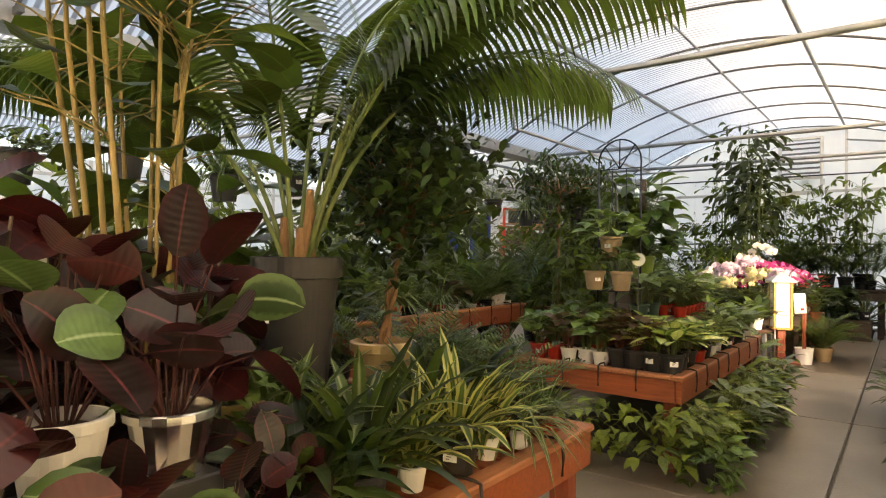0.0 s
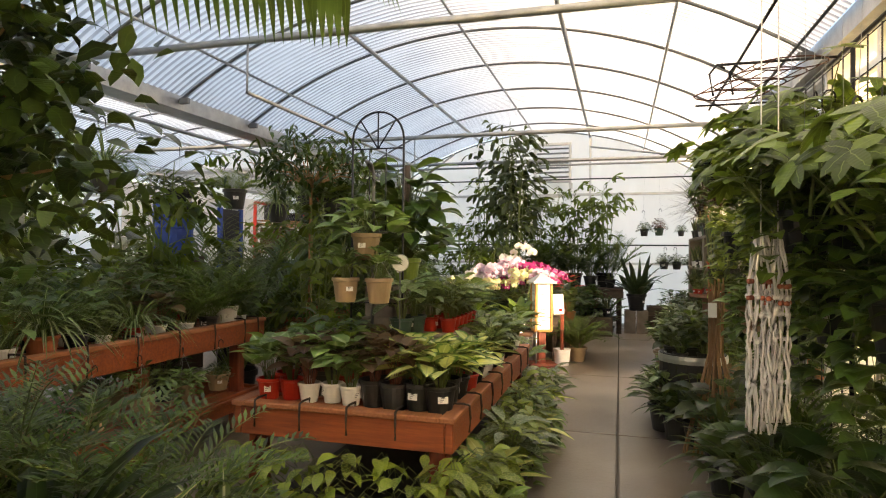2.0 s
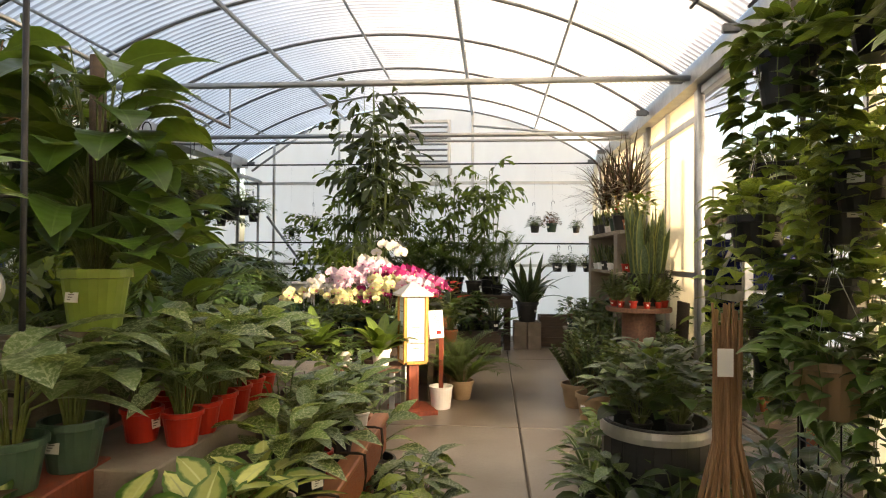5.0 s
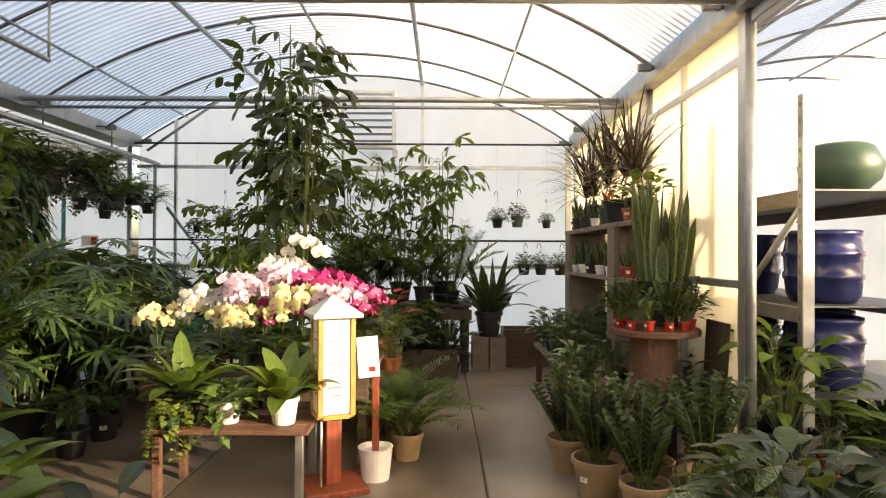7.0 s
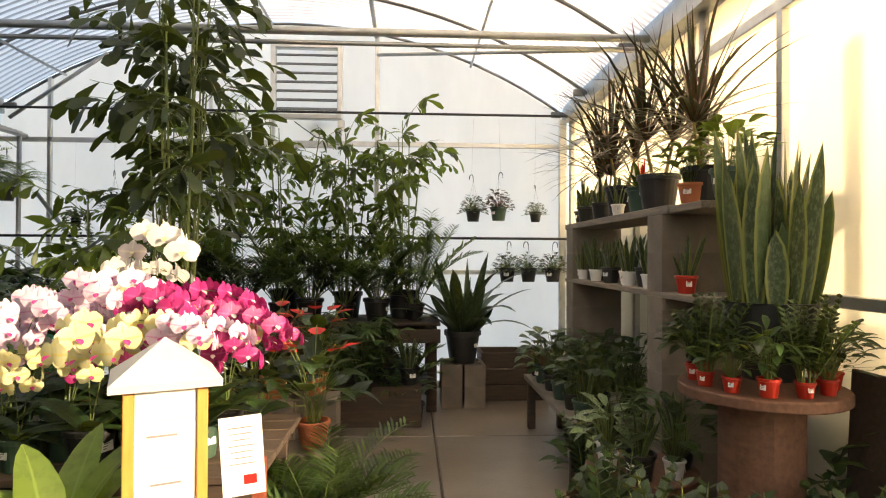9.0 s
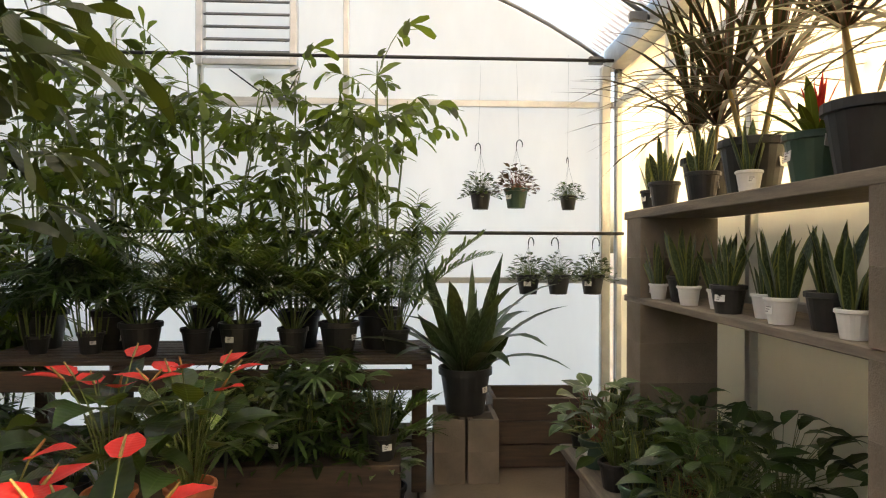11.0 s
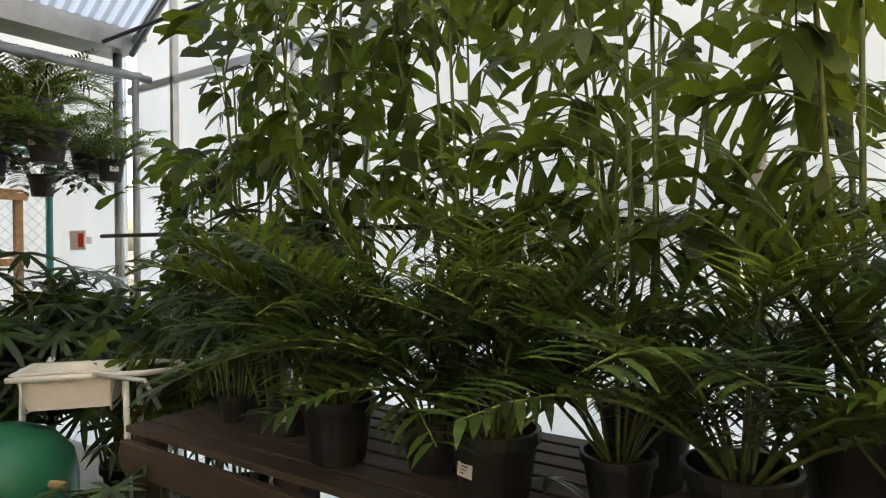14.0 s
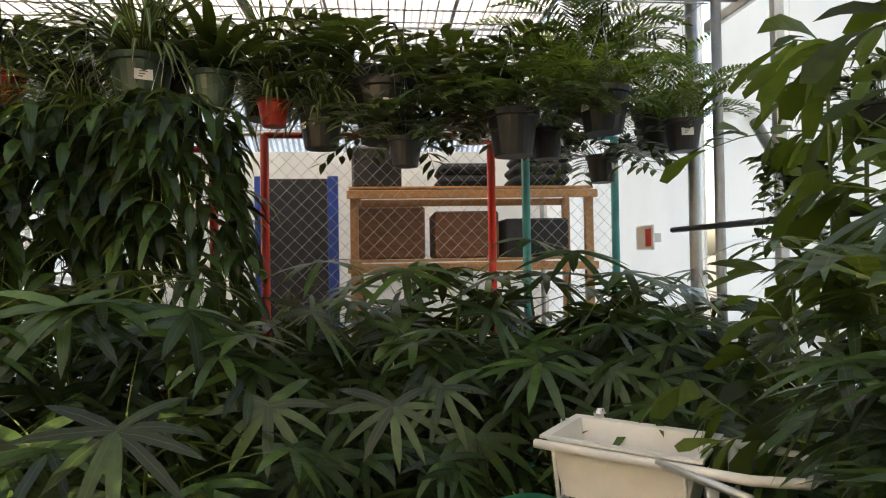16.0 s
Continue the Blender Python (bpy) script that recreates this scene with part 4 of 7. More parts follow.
KINDS = {
    # kind: (maker, leaf materials, words for the label, category)
    "syngonium": (lambda F: bush(F, 26, 0.21, 0.12, 0.115, 0.105, "heart", 0.55, 0.0025, 0.6, 6), [L_SYNG, STEM], "pale-veined arrowhead plant", "arrowhead plant"),
    "syng_big": (lambda F: bush(F, 44, 0.24, 0.2, 0.17, 0.13, "heart", 0.9, 0.003, 0.05, 6), [L_SYNG, STEM], "large pale-leaved arrowhead plant", "arrowhead plant"),
    "bronze": (lambda F: bush(F, 24, 0.21, 0.12, 0.12, 0.10, "heart", 0.7, 0.0025, 0.6, 6), [L_PINK, RSTEM], "bronze-pink arrowhead plant", "arrowhead plant"),
    "dieff": (lambda F: bush(F, 17, 0.18, 0.11, 0.19, 0.105, "ovate", 0.45, 0.004, 0.5, 6), [L_DIEFF, STEM], "cream and green dieffenbachia", "dieffenbachia"),
    "dieff_tall": (lambda F: bush(F, 26, 0.26, 0.13, 0.2, 0.085, "ovate", 0.9, 0.004, 0.4), [L_DIEFF2, STEM], "flecked dieffenbachia", "dieffenbachia"),
    "aglaonema": (lambda F: bush(F, 30, 0.24, 0.11, 0.17, 0.06, "lance", 0.8, 0.004, 0.4), [L_AGLA, STEM], "silver-marked chinese evergreen", "chinese evergreen"),
    "agla_big": (lambda F: bush(F, 15, 0.30, 0.13, 0.3, 0.13, "ovate", 0.8, 0.006, 0.35, 8), [L_AGLA, STEM], "broad silver-marked chinese evergreen", "chinese evergreen"),
    "lily": (lambda F: bush(F, 44, 0.32, 0.16, 0.17, 0.055, "lance", 1.0, 0.003, 0.4), [L_DEEP, STEM], "glossy peace lily", "peace lily"),
    "lily_big": (lambda F: (bush(F, 80, 0.74, 0.30, 0.27, 0.15, "ovate", 1.1, 0.005, 0.06, 7), bush(F, 46, 0.5, 0.16, 0.26, 0.14, "ovate", 1.2, 0.005, 0.1, 7)), [L_PHIL, STEM], "broad-leaved climbing philodendron", "philodendron"),
    "foliage_mid": (lambda F: bush(F, 55, 0.3, 0.22, 0.11, 0.06, "ovate", 0.8, 0.002, 0.3), [L_GREEN, STEM], "small green foliage plant", "foliage plant"),
    "foliage_bright": (lambda F: bush(F, 50, 0.26, 0.2, 0.10, 0.065, "heart", 0.8, 0.002, 0.3), [L_BRIGHT, STEM], "bright green foliage plant", "foliage plant"),
    "foliage_deep": (lambda F: bush(F, 60, 0.34, 0.25, 0.13, 0.055, "lance", 0.8, 0.002, 0.3), [L_DEEP, STEM], "dark green foliage plant", "foliage plant"),
    "feathery": (lambda F: fronds(F, 26, 0.42, 16, 0.07, 0.012, 1.0, 1.2, 0.2, 3, 0.5, 0.003), [L_GREEN, STEM], "feathery green fern palm", "fern"),
    "dracaena": (lambda F: straps(F, 34, 0.4, 0.042, 0.95, 1.3), [L_STRIPE, STEM], "yellow-striped dracaena", "dracaena"),
    "dracaena_pale": (lambda F: straps(F, 30, 0.38, 0.05, 0.95, 1.3), [L_SPIDER, STEM], "white-striped dracaena", "dracaena"),
    "dracaena_green": (lambda F: straps(F, 40, 0.42, 0.045, 0.9, 1.5), [L_DEEP, STEM], "dark green dracaena", "dracaena"),
    "spider": (lambda F: straps(F, 120, 0.46, 0.014, 0.8, 2.2), [L_SPIDER, STEM], "striped spider plant", "spider plant"),
    "sanseveria": (lambda F: swords(F, 12, 0.26, 0.04, 0.3, 0.04), [L_SANS, STEM], "small snake plant", "snake plant"),
    "sanseveria_big": (lambda F: (swords(F, 15, 0.66, 0.085, 0.6, 0.08), straps(F, 20, 0.78, 0.085, 0.95, 1.5, "sword", 8, 0.06)), [L_SANSDARK, STEM], "dark snake plant with arching leaves", "snake plant"),
    "marginata": (lambda F: canes(F, 2, 0.26, 0.66, 0.018, 44), [L_MARG, YSTEM], "spiky red-edged dragon tree", "dragon tree"),
    "palm_small": (lambda F: fronds(F, 20, 0.75, 24, 0.18, 0.018, 1.05, 1.4, 0.12), [L_PALM, STEM], "slender parlour palm", "palm"),
    "palm_mid": (lambda F: fronds(F, 17, 1.05, 25, 0.24, 0.02, 1.2, 1.0, 0.2), [L_PALM, STEM], "feathery areca palm", "palm"),
    "rhapis": (lambda F: fans(F, 13, 0.9, 0.30, 9, 0.25, 0.029, 6), [L_RHAPIS, STEM], "dark lady palm with fan leaves", "palm"),
    "fishtail_tall": (lambda F: fishtail(F, 11, 2.75, 49, 0.2, 0.46, 0, 0.45), [L_FISHBACKLIT, STEM], "tall fishtail palm with many canes", "palm"),
    "fishtail": (lambda F: fishtail(F, 6, 2.0, 77, 0.15, 0.5, 0, 0.25), [L_FISH, STEM], "fishtail palm with jagged leaflets", "palm"),
    "zz": (lambda F: fronds(F, 18, 0.56, 11, 0.085, 0.04, 1.36, 0.35, 0.15, 4, 0.3, 0.007, "ovate"), [L_ZZ, STEM], "glossy zz plant", "zz plant"),
    "pothos": (lambda F: vines(F, 12, 0.42, 0.045, 0.085, 0.12, 54), [L_POTHOS, STEM], "trailing golden pothos", "pothos"),
    "pothos_short": (lambda F: vines(F, 9, 0.16, 0.045, 0.09, 0.12, 54), [L_SYNG, STEM], "mounded pale pothos", "pothos"),
    "pothos_green": (lambda F: vines(F, 12, 0.4, 0.05, 0.09, 0.12, 60), [L_GREEN, STEM], "trailing green philodendron", "philodendron"),
    "schefflera": (lambda F: (fans(F, 18, 0.30, 0.36, 7, 0.125, 0.05, 5), vines(F, 10, 0.26, 0.055, 0.11, 0.14, 30, 0, 0.7)), [L_BRIGHT, STEM], "umbrella tree with whorled leaves", "umbrella tree"),
    "monstera": (lambda F: bush(F, 30, 0.36, 0.26, 0.17, 0.13, "heart", 1.0, 0.004, 0.25, 6), [L_DEEP, STEM], "large-leaved philodendron", "philodendron"),
    "fern": (lambda F: fronds(F, 34, 0.42, 20, 0.055, 0.013, 0.9, 1.7, 0.1, 3, 0.4, 0.0025), [L_FERN, STEM], "light green boston fern", "fern"),
    "kangaroo": (lambda F: fronds(F, 30, 0.4, 5, 0.13, 0.035, 0.7, 1.6, 0.25, 4, 0.8, 0.003), [L_DEEP, STEM], "dark lobed fern", "fern"),
    "weeping": (lambda F: weep(F), [L_DEEP, STEM], "long weeping foliage plant", "foliage plant"),
    "tiny": (lambda F: bush(F, 150, 0.15, 0.15, 0.045, 0.028, "ovate", 0.7, 0.0015, -0.2, 4), [L_FICUS, STEM], "small-leaved peperomia", "peperomia"),
    "tiny_red": (lambda F: bush(F, 110, 0.18, 0.15, 0.065, 0.038, "ovate", 0.8, 0.0015, -0.1, 4), [L_PINK, RSTEM], "bronze-leaved peperomia", "peperomia"),
    "bromeliad": (lambda F: (straps(F, 18, 0.2, 0.03, 0.8, 0.9), straps(F, 9, 0.17, 0.02, 1.35, 0.2, "lance", 4, 0.01, (0, 0, 0.05), 2, 0.3)), [L_GREEN, STEM, P_RED], "bromeliad with a red flower spike", "bromeliad"),
    "anthurium": (lambda F: anthurium(F), [L_DEEP, STEM, P_RED, YSTEM], "anthurium with glossy red flowers", "anthurium"),
    "orchid_white": (lambda F: orchid(F, 3, 0.5, 9, 0.098, 2, 3), [L_DEEP, STEM, P_WHITE, P_YELLOW], "white moth orchid in bloom", "orchid"),
    "orchid_pink": (lambda F: orchid(F, 3, 0.44, 10, 0.094, 2, 3), [L_DEEP, STEM, P_PINK, P_MAGENTA], "pale pink moth orchid in bloom", "orchid"),
    "orchid_magenta": (lambda F: orchid(F, 3, 0.4, 10, 0.092, 2, 3), [L_DEEP, STEM, P_MAGENTA, P_WHITE], "magenta moth orchid in bloom", "orchid"),
    "orchid_yellow": (lambda F: orchid(F, 2, 0.34, 7, 0.1, 2, 3), [L_DEEP, STEM, P_YELLOW, P_MAGENTA], "pale yellow moth orchid in bloom", "orchid"),
    "ginger": (lambda F: bush(F, 60, 0.5, 0.3, 0.2, 0.07, "lance", 1.0, 0.003, 0.3), [L_BRIGHT, STEM], "bushy bright green foliage plant", "foliage plant"),
    "nest": (lambda F: straps(F, 24, 0.40, 0.115, 0.8, 1.1, "rag2", 9), [L_BRIGHT, STEM], "wavy yellow-green bird's nest fern", "fern"),
    "calathea_red": (lambda F: calathea_red(F), [L_BURG, DSTEM, L_CALA, L_BURGTOP], "calathea with burgundy undersides and veined tops", "calathea"),
    "calathea": (lambda F: bush(F, 24, 0.3, 0.2, 0.15, 0.1, "ovate", 0.8, 0.003, 0.25), [L_CALA, RSTEM], "striped calathea", "calathea"),
}

POTS = {
    # pot: (radius at the rim, height, material, colour words)
    "white": (0.055, 0.095, M_WHITE, "white plastic pot"),
    "white_mid": (0.085, 0.15, M_WHITE, "white plastic pot"),
    "red": (0.065, 0.11, M_REDPOT, "red plastic pot"),
    "red_mid": (0.085, 0.14, M_REDPOT, "red plastic pot"),
    "black": (0.08, 0.135, M_BLACKPOT, "black nursery pot"),
    "black_mid": (0.11, 0.19, M_BLACKPOT, "black nursery pot"),
    "black_big": (0.15, 0.27, M_BLACKPOT, "large black nursery pot"),
    "green": (0.09, 0.15, M_GREENPOT, "dark green pot"),
    "lime": (0.105, 0.2, M_LIMEPOT, "lime green pot"),
    "cream": (0.15, 0.24, M_CREAM, "beige plastic pot"),
    "taupe": (0.125, 0.18, M_TAUPE, "taupe hanging pot"),
    "taupe_small": (0.095, 0.175, M_TAUPE, "taupe hanging pot"),
    "taupe_floor": (0.15, 0.24, M_TAUPE, "taupe floor pot"),
    "terracotta": (0.08, 0.13, M_TERRA, "terracotta pot"),
    "charcoal": (0.15, 0.46, M_BROWNPOT, "tall charcoal pot"),
    "tin": (0.085, 0.13, M_TIN, "shiny tin pail"),
}
MADE = {}


def build_pot(root, pot, tag):
    rad, h, m, words = POTS[pot]
    t = 0.006
    lip = rad * 1.06
    band = 0.16 * h
    prof = [(0, 0), (rad * 0.72, 0), (rad * 0.74, 0.004), (rad * 0.96, h - band), (lip, h - band + 0.003), (lip, h - 0.003), (lip - 0.003, h), (rad - t, h), (rad * 0.9, h * 0.8), (0, h * 0.8)]
    body = part("pot", lathe(prof, 40 if rad > 0.14 else 22), m, root, "", False)
    part("soil", lathe([(rad * 0.92, h * 0.80), (rad * 0.6, h * 0.86), (0, h * 0.88)], 12), M_SOIL, root)
    if tag:
        a = -1.57 + F_TAG.uniform(-0.9, 0.9)
        rr = rad * 0.90
        bm = boxed((0, 0, 0), (0.05 if rad > 0.07 else 0.034, 0.002, 0.032), 0)
        lab = part("price_label", bm, M_PAPER, root, "small white price label")
        lab.matrix_basis = pose(math.cos(a) * rr, math.sin(a) * rr, h * 0.55, -6, 0, math.degrees(a) + 90)
        for k in range(3):
            b = part("print_bar", boxed((-0.004 * k, -0.0016, 0.009 - 0.008 * k), (0.022 - 0.005 * k, 0.001, 0.003), 0), M_INK, lab)
    return h


F_TAG = random.Random(5)


def place(kind, x, y, z, pot="black", s=1.0, turn=None, seed=None, hang=None, tilt=0.0, group="", tag=True):
    """A potted plant with its pot's base at (x, y, z). hang: the height of the bar that it hangs from."""
    seed = int(abs(x * 37 + y * 91) * 10) % 3 if seed is None else seed
    turn = (x * 713 + y * 311) % 360 if turn is None else turn
    reach = None if hang is None else round((hang - z) / s, 1)
    key = (kind, seed, pot, reach)
    m = pose(x, y, z, tilt, 0, turn) @ Matrix.Scale(s, 4)
    maker, mats, words, cat = KINDS[kind]
    if key in MADE:
        ob = copy_thing(MADE[key], m)
        ob.scale = (1, 1, 1)
        ob.matrix_basis = m
        if group:
            ob["group"] = group
        return ob
    name = "hanging_basket" if hang is not None else ("potted_" + cat.replace(" ", "_"))
    label = f"{words} in a {POTS[pot][3]}" if hang is None else f"{words} in a hanging {POTS[pot][3].replace('hanging ', '')}"
    root = thing(name, Matrix(), label, "hanging plant" if hang is not None else cat, group)
    h = build_pot(root, pot, tag)
    fk = (kind, seed)
    if fk not in MADE:
        F = Foliage(hash_of(kind) + seed * 17)
        maker(F)
        MADE[fk] = F.mesh("foliage")
        for mm in mats:
            MADE[fk].materials.append(mm)
    fo = new("foliage", MADE[fk])
    fo.parent = root
    fo.location = (0, 0, h * 0.84)
    if hang is not None:
        rad = POTS[pot][0]
        top = max(reach, h + 0.12)
        apex = min(h + 0.30, top - 0.08)
        for k in range(3):
            a = k * 2.094
            bar("hanger_wire", [(math.cos(a) * rad, math.sin(a) * rad, h - 0.01), (0, 0, apex)], 0.0013, M_STEEL, root, 4)
        hook = [(0, 0, apex - 0.01), (0, 0, apex + 0.03)] + [(0.025 - 0.025 * math.cos(t), 0, apex + 0.03 + 0.04 * math.sin(t)) for t in (0.6, 1.2, 1.9, 2.6, 3.1, 3.6)]
        bar("hook", hook, 0.0045, M_IRON, root, 5)
        bar("line", [(0.022, 0, apex + 0.068), (0, 0, top)], 0.0012, M_STEEL, root, 3)
    root.matrix_basis = m
    MADE[key] = root
    return root


def hash_of(text):
    return sum(ord(c) * (i + 3) for i, c in enumerate(text))

# ---- benches ----
def tray_bench(x0, x1, y0, y1, z, label, legs, lower=None, bed=0.055):
    """A slatted plant bench with a deep, stained rim, a worn cap on it, legs and straps for hanging pots."""
    root = thing("plant_bench", pose((x0 + x1) / 2, (y0 + y1) / 2, 0), label, "bench")
    w, d = x1 - x0, y1 - y0
    for sx in (-1, 1):
        part("side_board", boxed((sx * (w / 2 - 0.02), 0, z - 0.085), (0.04, d, 0.15), 0.005), M_BENCH, root)
        part("cap_rail", boxed((sx * (w / 2 - 0.028), 0, z - 0.004), (0.075, d + 0.03, 0.028), 0.006), M_BENCHCAP, root, "worn pale cap rail")
    for sy in (-1, 1):
        part("end_board", boxed((0, sy * (d / 2 - 0.02), z - 0.085), (w - 0.084, 0.04, 0.15), 0.005), M_BENCH, root)
        part("cap_rail", boxed((0, sy * (d / 2 - 0.024), z - 0.004), (w - 0.13, 0.078, 0.028), 0.006), M_BENCHCAP, root, "worn pale cap rail")
    n = int(d / 0.11)
    for i in range(n):
        part("slat", boxed((0, -d / 2 + 0.06 + (d - 0.12) * i / (n - 1), z - bed), (w - 0.09, 0.085, 0.022), 0.003), M_BENCH, root)
    for lx, ly in legs:
        part("leg", boxed((lx - (x0 + x1) / 2, ly - (y0 + y1) / 2, (z - 0.16) / 2), (0.085, 0.085, z - 0.16), 0.006), M_REDWOOD, root)
    if lower:
        nz = 5
        for i in range(nz):
            part("lower_board", boxed((-w / 2 + 0.12 + (w - 0.22) * i / (nz - 1), 0, lower), ((w - 0.1) / nz - 0.015, d - 0.04, 0.025), 0.003), M_BENCH, root)
        part("lower_rim", boxed((w / 2 - 0.025, 0, lower - 0.03), (0.035, d, 0.13), 0.004), M_BENCH, root)
        part("lower_rim", boxed((0, d / 2 - 0.025, lower - 0.03), (w - 0.09, 0.035, 0.13), 0.004), M_BENCH, root)
    return root


def strap(x, y, z, axis, drop=0.12):
    """A dark hook strap over the bench's rim, with a thin wire below it."""
    pts = [(-0.05, 0, -0.03), (-0.05, 0, 0.016), (0.02, 0, 0.018), (0.05, 0, 0.012), (0.056, 0, -0.05), (0.05, 0, -drop)]
    ob = bar("hook_strap", pts, 0.006, M_ORANGETIE, None, 5)
    ob.matrix_basis = pose(x, y, z, 0, 0, axis)
    return tagged(ob, "dark wire hook over the bench rim", "hook", "hooks on the bench rims")


BZ = 0.60
tray_bench(-2.24, -1.08, 3.80, 6.25, BZ, "orange-stained wooden plant bench with raised rim", [(-1.17, 3.9), (-2.15, 3.9), (-1.17, 6.15), (-2.15, 6.15)], None, 0.02)
for y in (4.0, 4.25, 4.55, 4.85, 5.2, 5.6, 5.95):
    strap(-1.1, y, BZ + 0.012, 0)
for x in (-1.35, -1.6, -1.85, -2.1):
    strap(x, 3.82, BZ + 0.012, -90)
LZ = 0.84
tray_bench(-4.35, -3.06, 2.95, 5.36, LZ, "orange wooden plant bench with a lower deck", [(-3.2, 3.1), (-4.25, 3.1), (-3.2, 5.2), (-4.25, 5.2), (-3.2, 4.2)], 0.28)
for y in (3.3, 3.65, 4.0, 4.35, 4.7, 5.05, 5.22):
    strap(-3.08, y, LZ + 0.012, 0, 0.16)
CZ = 0.62
tray_bench(-2.75, -1.06, -0.75, 2.43, CZ, "orange wooden plant bench crowded with pots", [(-1.14, 2.33), (-1.14, 0.6), (-2.6, 2.33), (-1.14, -0.65)], None, 0.02)
strap(-1.08, 1.55, CZ + 0.012, 0)
strap(-1.08, 2.1, CZ + 0.012, 0)
tray_bench(-6.6, -5.2, 0.6, 5.4, 0.8, "brown wooden plant bench in the neighbouring bay", [(-5.3, 0.8), (-6.5, 0.8), (-5.3, 5.2), (-6.5, 5.2)])
tray_bench(-4.35, -3.15, -0.6, 2.6, 0.80, "brown wooden plant bench with pots", [(-3.3, 0.1), (-4.2, 0.1), (-3.3, 2.4), (-4.2, 2.4)])
tray_bench(-4.3, -2.9, 6.6, 8.2, 0.7, "wooden plant bench under tall plants", [(-3.0, 6.7), (-4.2, 6.7), (-3.0, 8.1), (-4.2, 8.1)])


def block_at(x, y, z, turn=0, name="concrete_block"):
    """A hollow 400 x 200 x 200 building block lying on its bed face."""
    key = "block"
    m = pose(x, y, z, 0, 0, turn)
    if key in MADE:
        return copy_thing(MADE[key], m)
    bm = bmesh.new()
    xs, ys = (-0.195, -0.165, -0.015, 0.015, 0.165, 0.195), (-0.096, -0.066, 0.066, 0.096)
    vv = {(i, j, k): bm.verts.new((x, y, 0.197 * k)) for i, x in enumerate(xs) for j, y in enumerate(ys) for k in (0, 1)}
    solid = {(i, j) for i in range(5) for j in range(3)} - {(1, 1), (3, 1)}
    for i, j in solid:
        bm.faces.new([vv[i, j, 1], vv[i + 1, j, 1], vv[i + 1, j + 1, 1], vv[i, j + 1, 1]])
        bm.faces.new([vv[i, j, 0], vv[i, j + 1, 0], vv[i + 1, j + 1, 0], vv[i + 1, j, 0]])
        for di, dj, a, b in ((-1, 0, (i, j + 1), (i, j)), (1, 0, (i + 1, j), (i + 1, j + 1)), (0, -1, (i, j), (i + 1, j)), (0, 1, (i + 1, j + 1), (i, j + 1))):
            if (i + di, j + dj) not in solid:
                bm.faces.new([vv[(*a, 0)], vv[(*b, 0)], vv[(*b, 1)], vv[(*a, 1)]])
    corners = [e for e in bm.edges if len(e.link_faces) == 2 and e.calc_face_angle(0) > 1 and max(abs(v.co.x) for v in e.verts) > 0.19]
    bmesh.ops.bevel(bm, geom=corners, offset=0.004, segments=1, affect="EDGES")
    ob = part(name, bm, M_BLOCK)
    tagged(ob, "grey concrete building block", "concrete block", "blocks under the shelves")
    ob.matrix_basis = m
    MADE[key] = ob
    return ob


def plank(x, y, z, sx, sy, sz, mat_, label, turn=0.0, name="shelf_board"):
    ob = part(name, boxed((0, 0, sz / 2), (sx, sy, sz), 0.004), mat_)
    ob.matrix_basis = pose(x, y, z, 0, 0, turn)
    return tagged(ob, label, "board")


# ---- block and plank shelf along the side wall ----
SX = 0.935
for c in range(6):
    for yy in (11.66, 9.95):
        block_at(SX - 0.005, yy, c * 0.198, 0)
for c in range(2):
    for yy in (11.66, 9.95):
        block_at(SX - 0.005, yy, 1.215 + c * 0.198, 0)
    block_at(SX - 0.005, 11.25, c * 0.197, 0)
    block_at(SX - 0.005, 10.35, c * 0.197, 0)
plank(SX - 0.008, 10.65, 1.181, 0.37, 2.34, 0.033, M_GREYWOOD, "weathered grey shelf board on concrete blocks")
plank(SX - 0.008, 10.815, 1.611, 0.37, 2.02, 0.044, M_GREYWOOD, "weathered grey shelf board on concrete blocks")
plank(SX - 0.008, 9.63, 1.611, 0.36, 0.34, 0.036, M_GREYWOOD, "weathered grey shelf board on concrete blocks")
plank(SX - 0.05, 10.83, 0.395, 0.34, 1.5, 0.035, M_BLOCK, "pale concrete slab shelf between block columns")


def shelf_row(zz, items):
    for kind, pot, x, y, s in items:
        place(kind, x, y, zz, pot, s, group="plants on the block shelf")


top_z = 1.656
rp = random.Random(21)
shelf_row(top_z, [("sanseveria", "black", 0.84, 11.68, 0.75), ("sanseveria", "black", 0.82, 11.48, 0.9), ("marginata", "black_mid", 0.88, 11.16, 1.0), ("sanseveria", "black", 0.8, 11.05, 0.85),
                  ("marginata", "black_mid", 0.86, 10.78, 1.05), ("sanseveria", "white", 0.8, 10.7, 0.8), ("bromeliad", "green", 0.84, 10.4, 1.0), ("marginata", "black_mid", 0.86, 10.2, 1.05)])
shelf_row(top_z, [("marginata", "black_mid", 0.9, 9.75, 0.95), ("foliage_mid", "terracotta", 0.82, 9.72, 0.75), ("foliage_bright", "green", 0.85, 9.42, 0.85)])
mid_z = 1.215
for i in range(9):
    place("sanseveria", 0.80 + 0.05 * (i % 2), 11.5 - i * 0.165, mid_z, ("white", "black", "white")[i % 3], 0.75 + 0.2 * rp.random(), group="plants on the block shelf")
place("sanseveria", 0.80, 9.72, mid_z, "red", 0.8, group="plants on the block shelf")
low_z = 0.431
for i in range(8):
    place(("sanseveria", "spider", "foliage_deep")[i % 3], 0.80 + 0.06 * (i % 2), 11.45 - i * 0.17, low_z, ("black", "white", "black")[i % 3], 0.8 + 0.25 * rp.random(), group="plants on the block shelf")
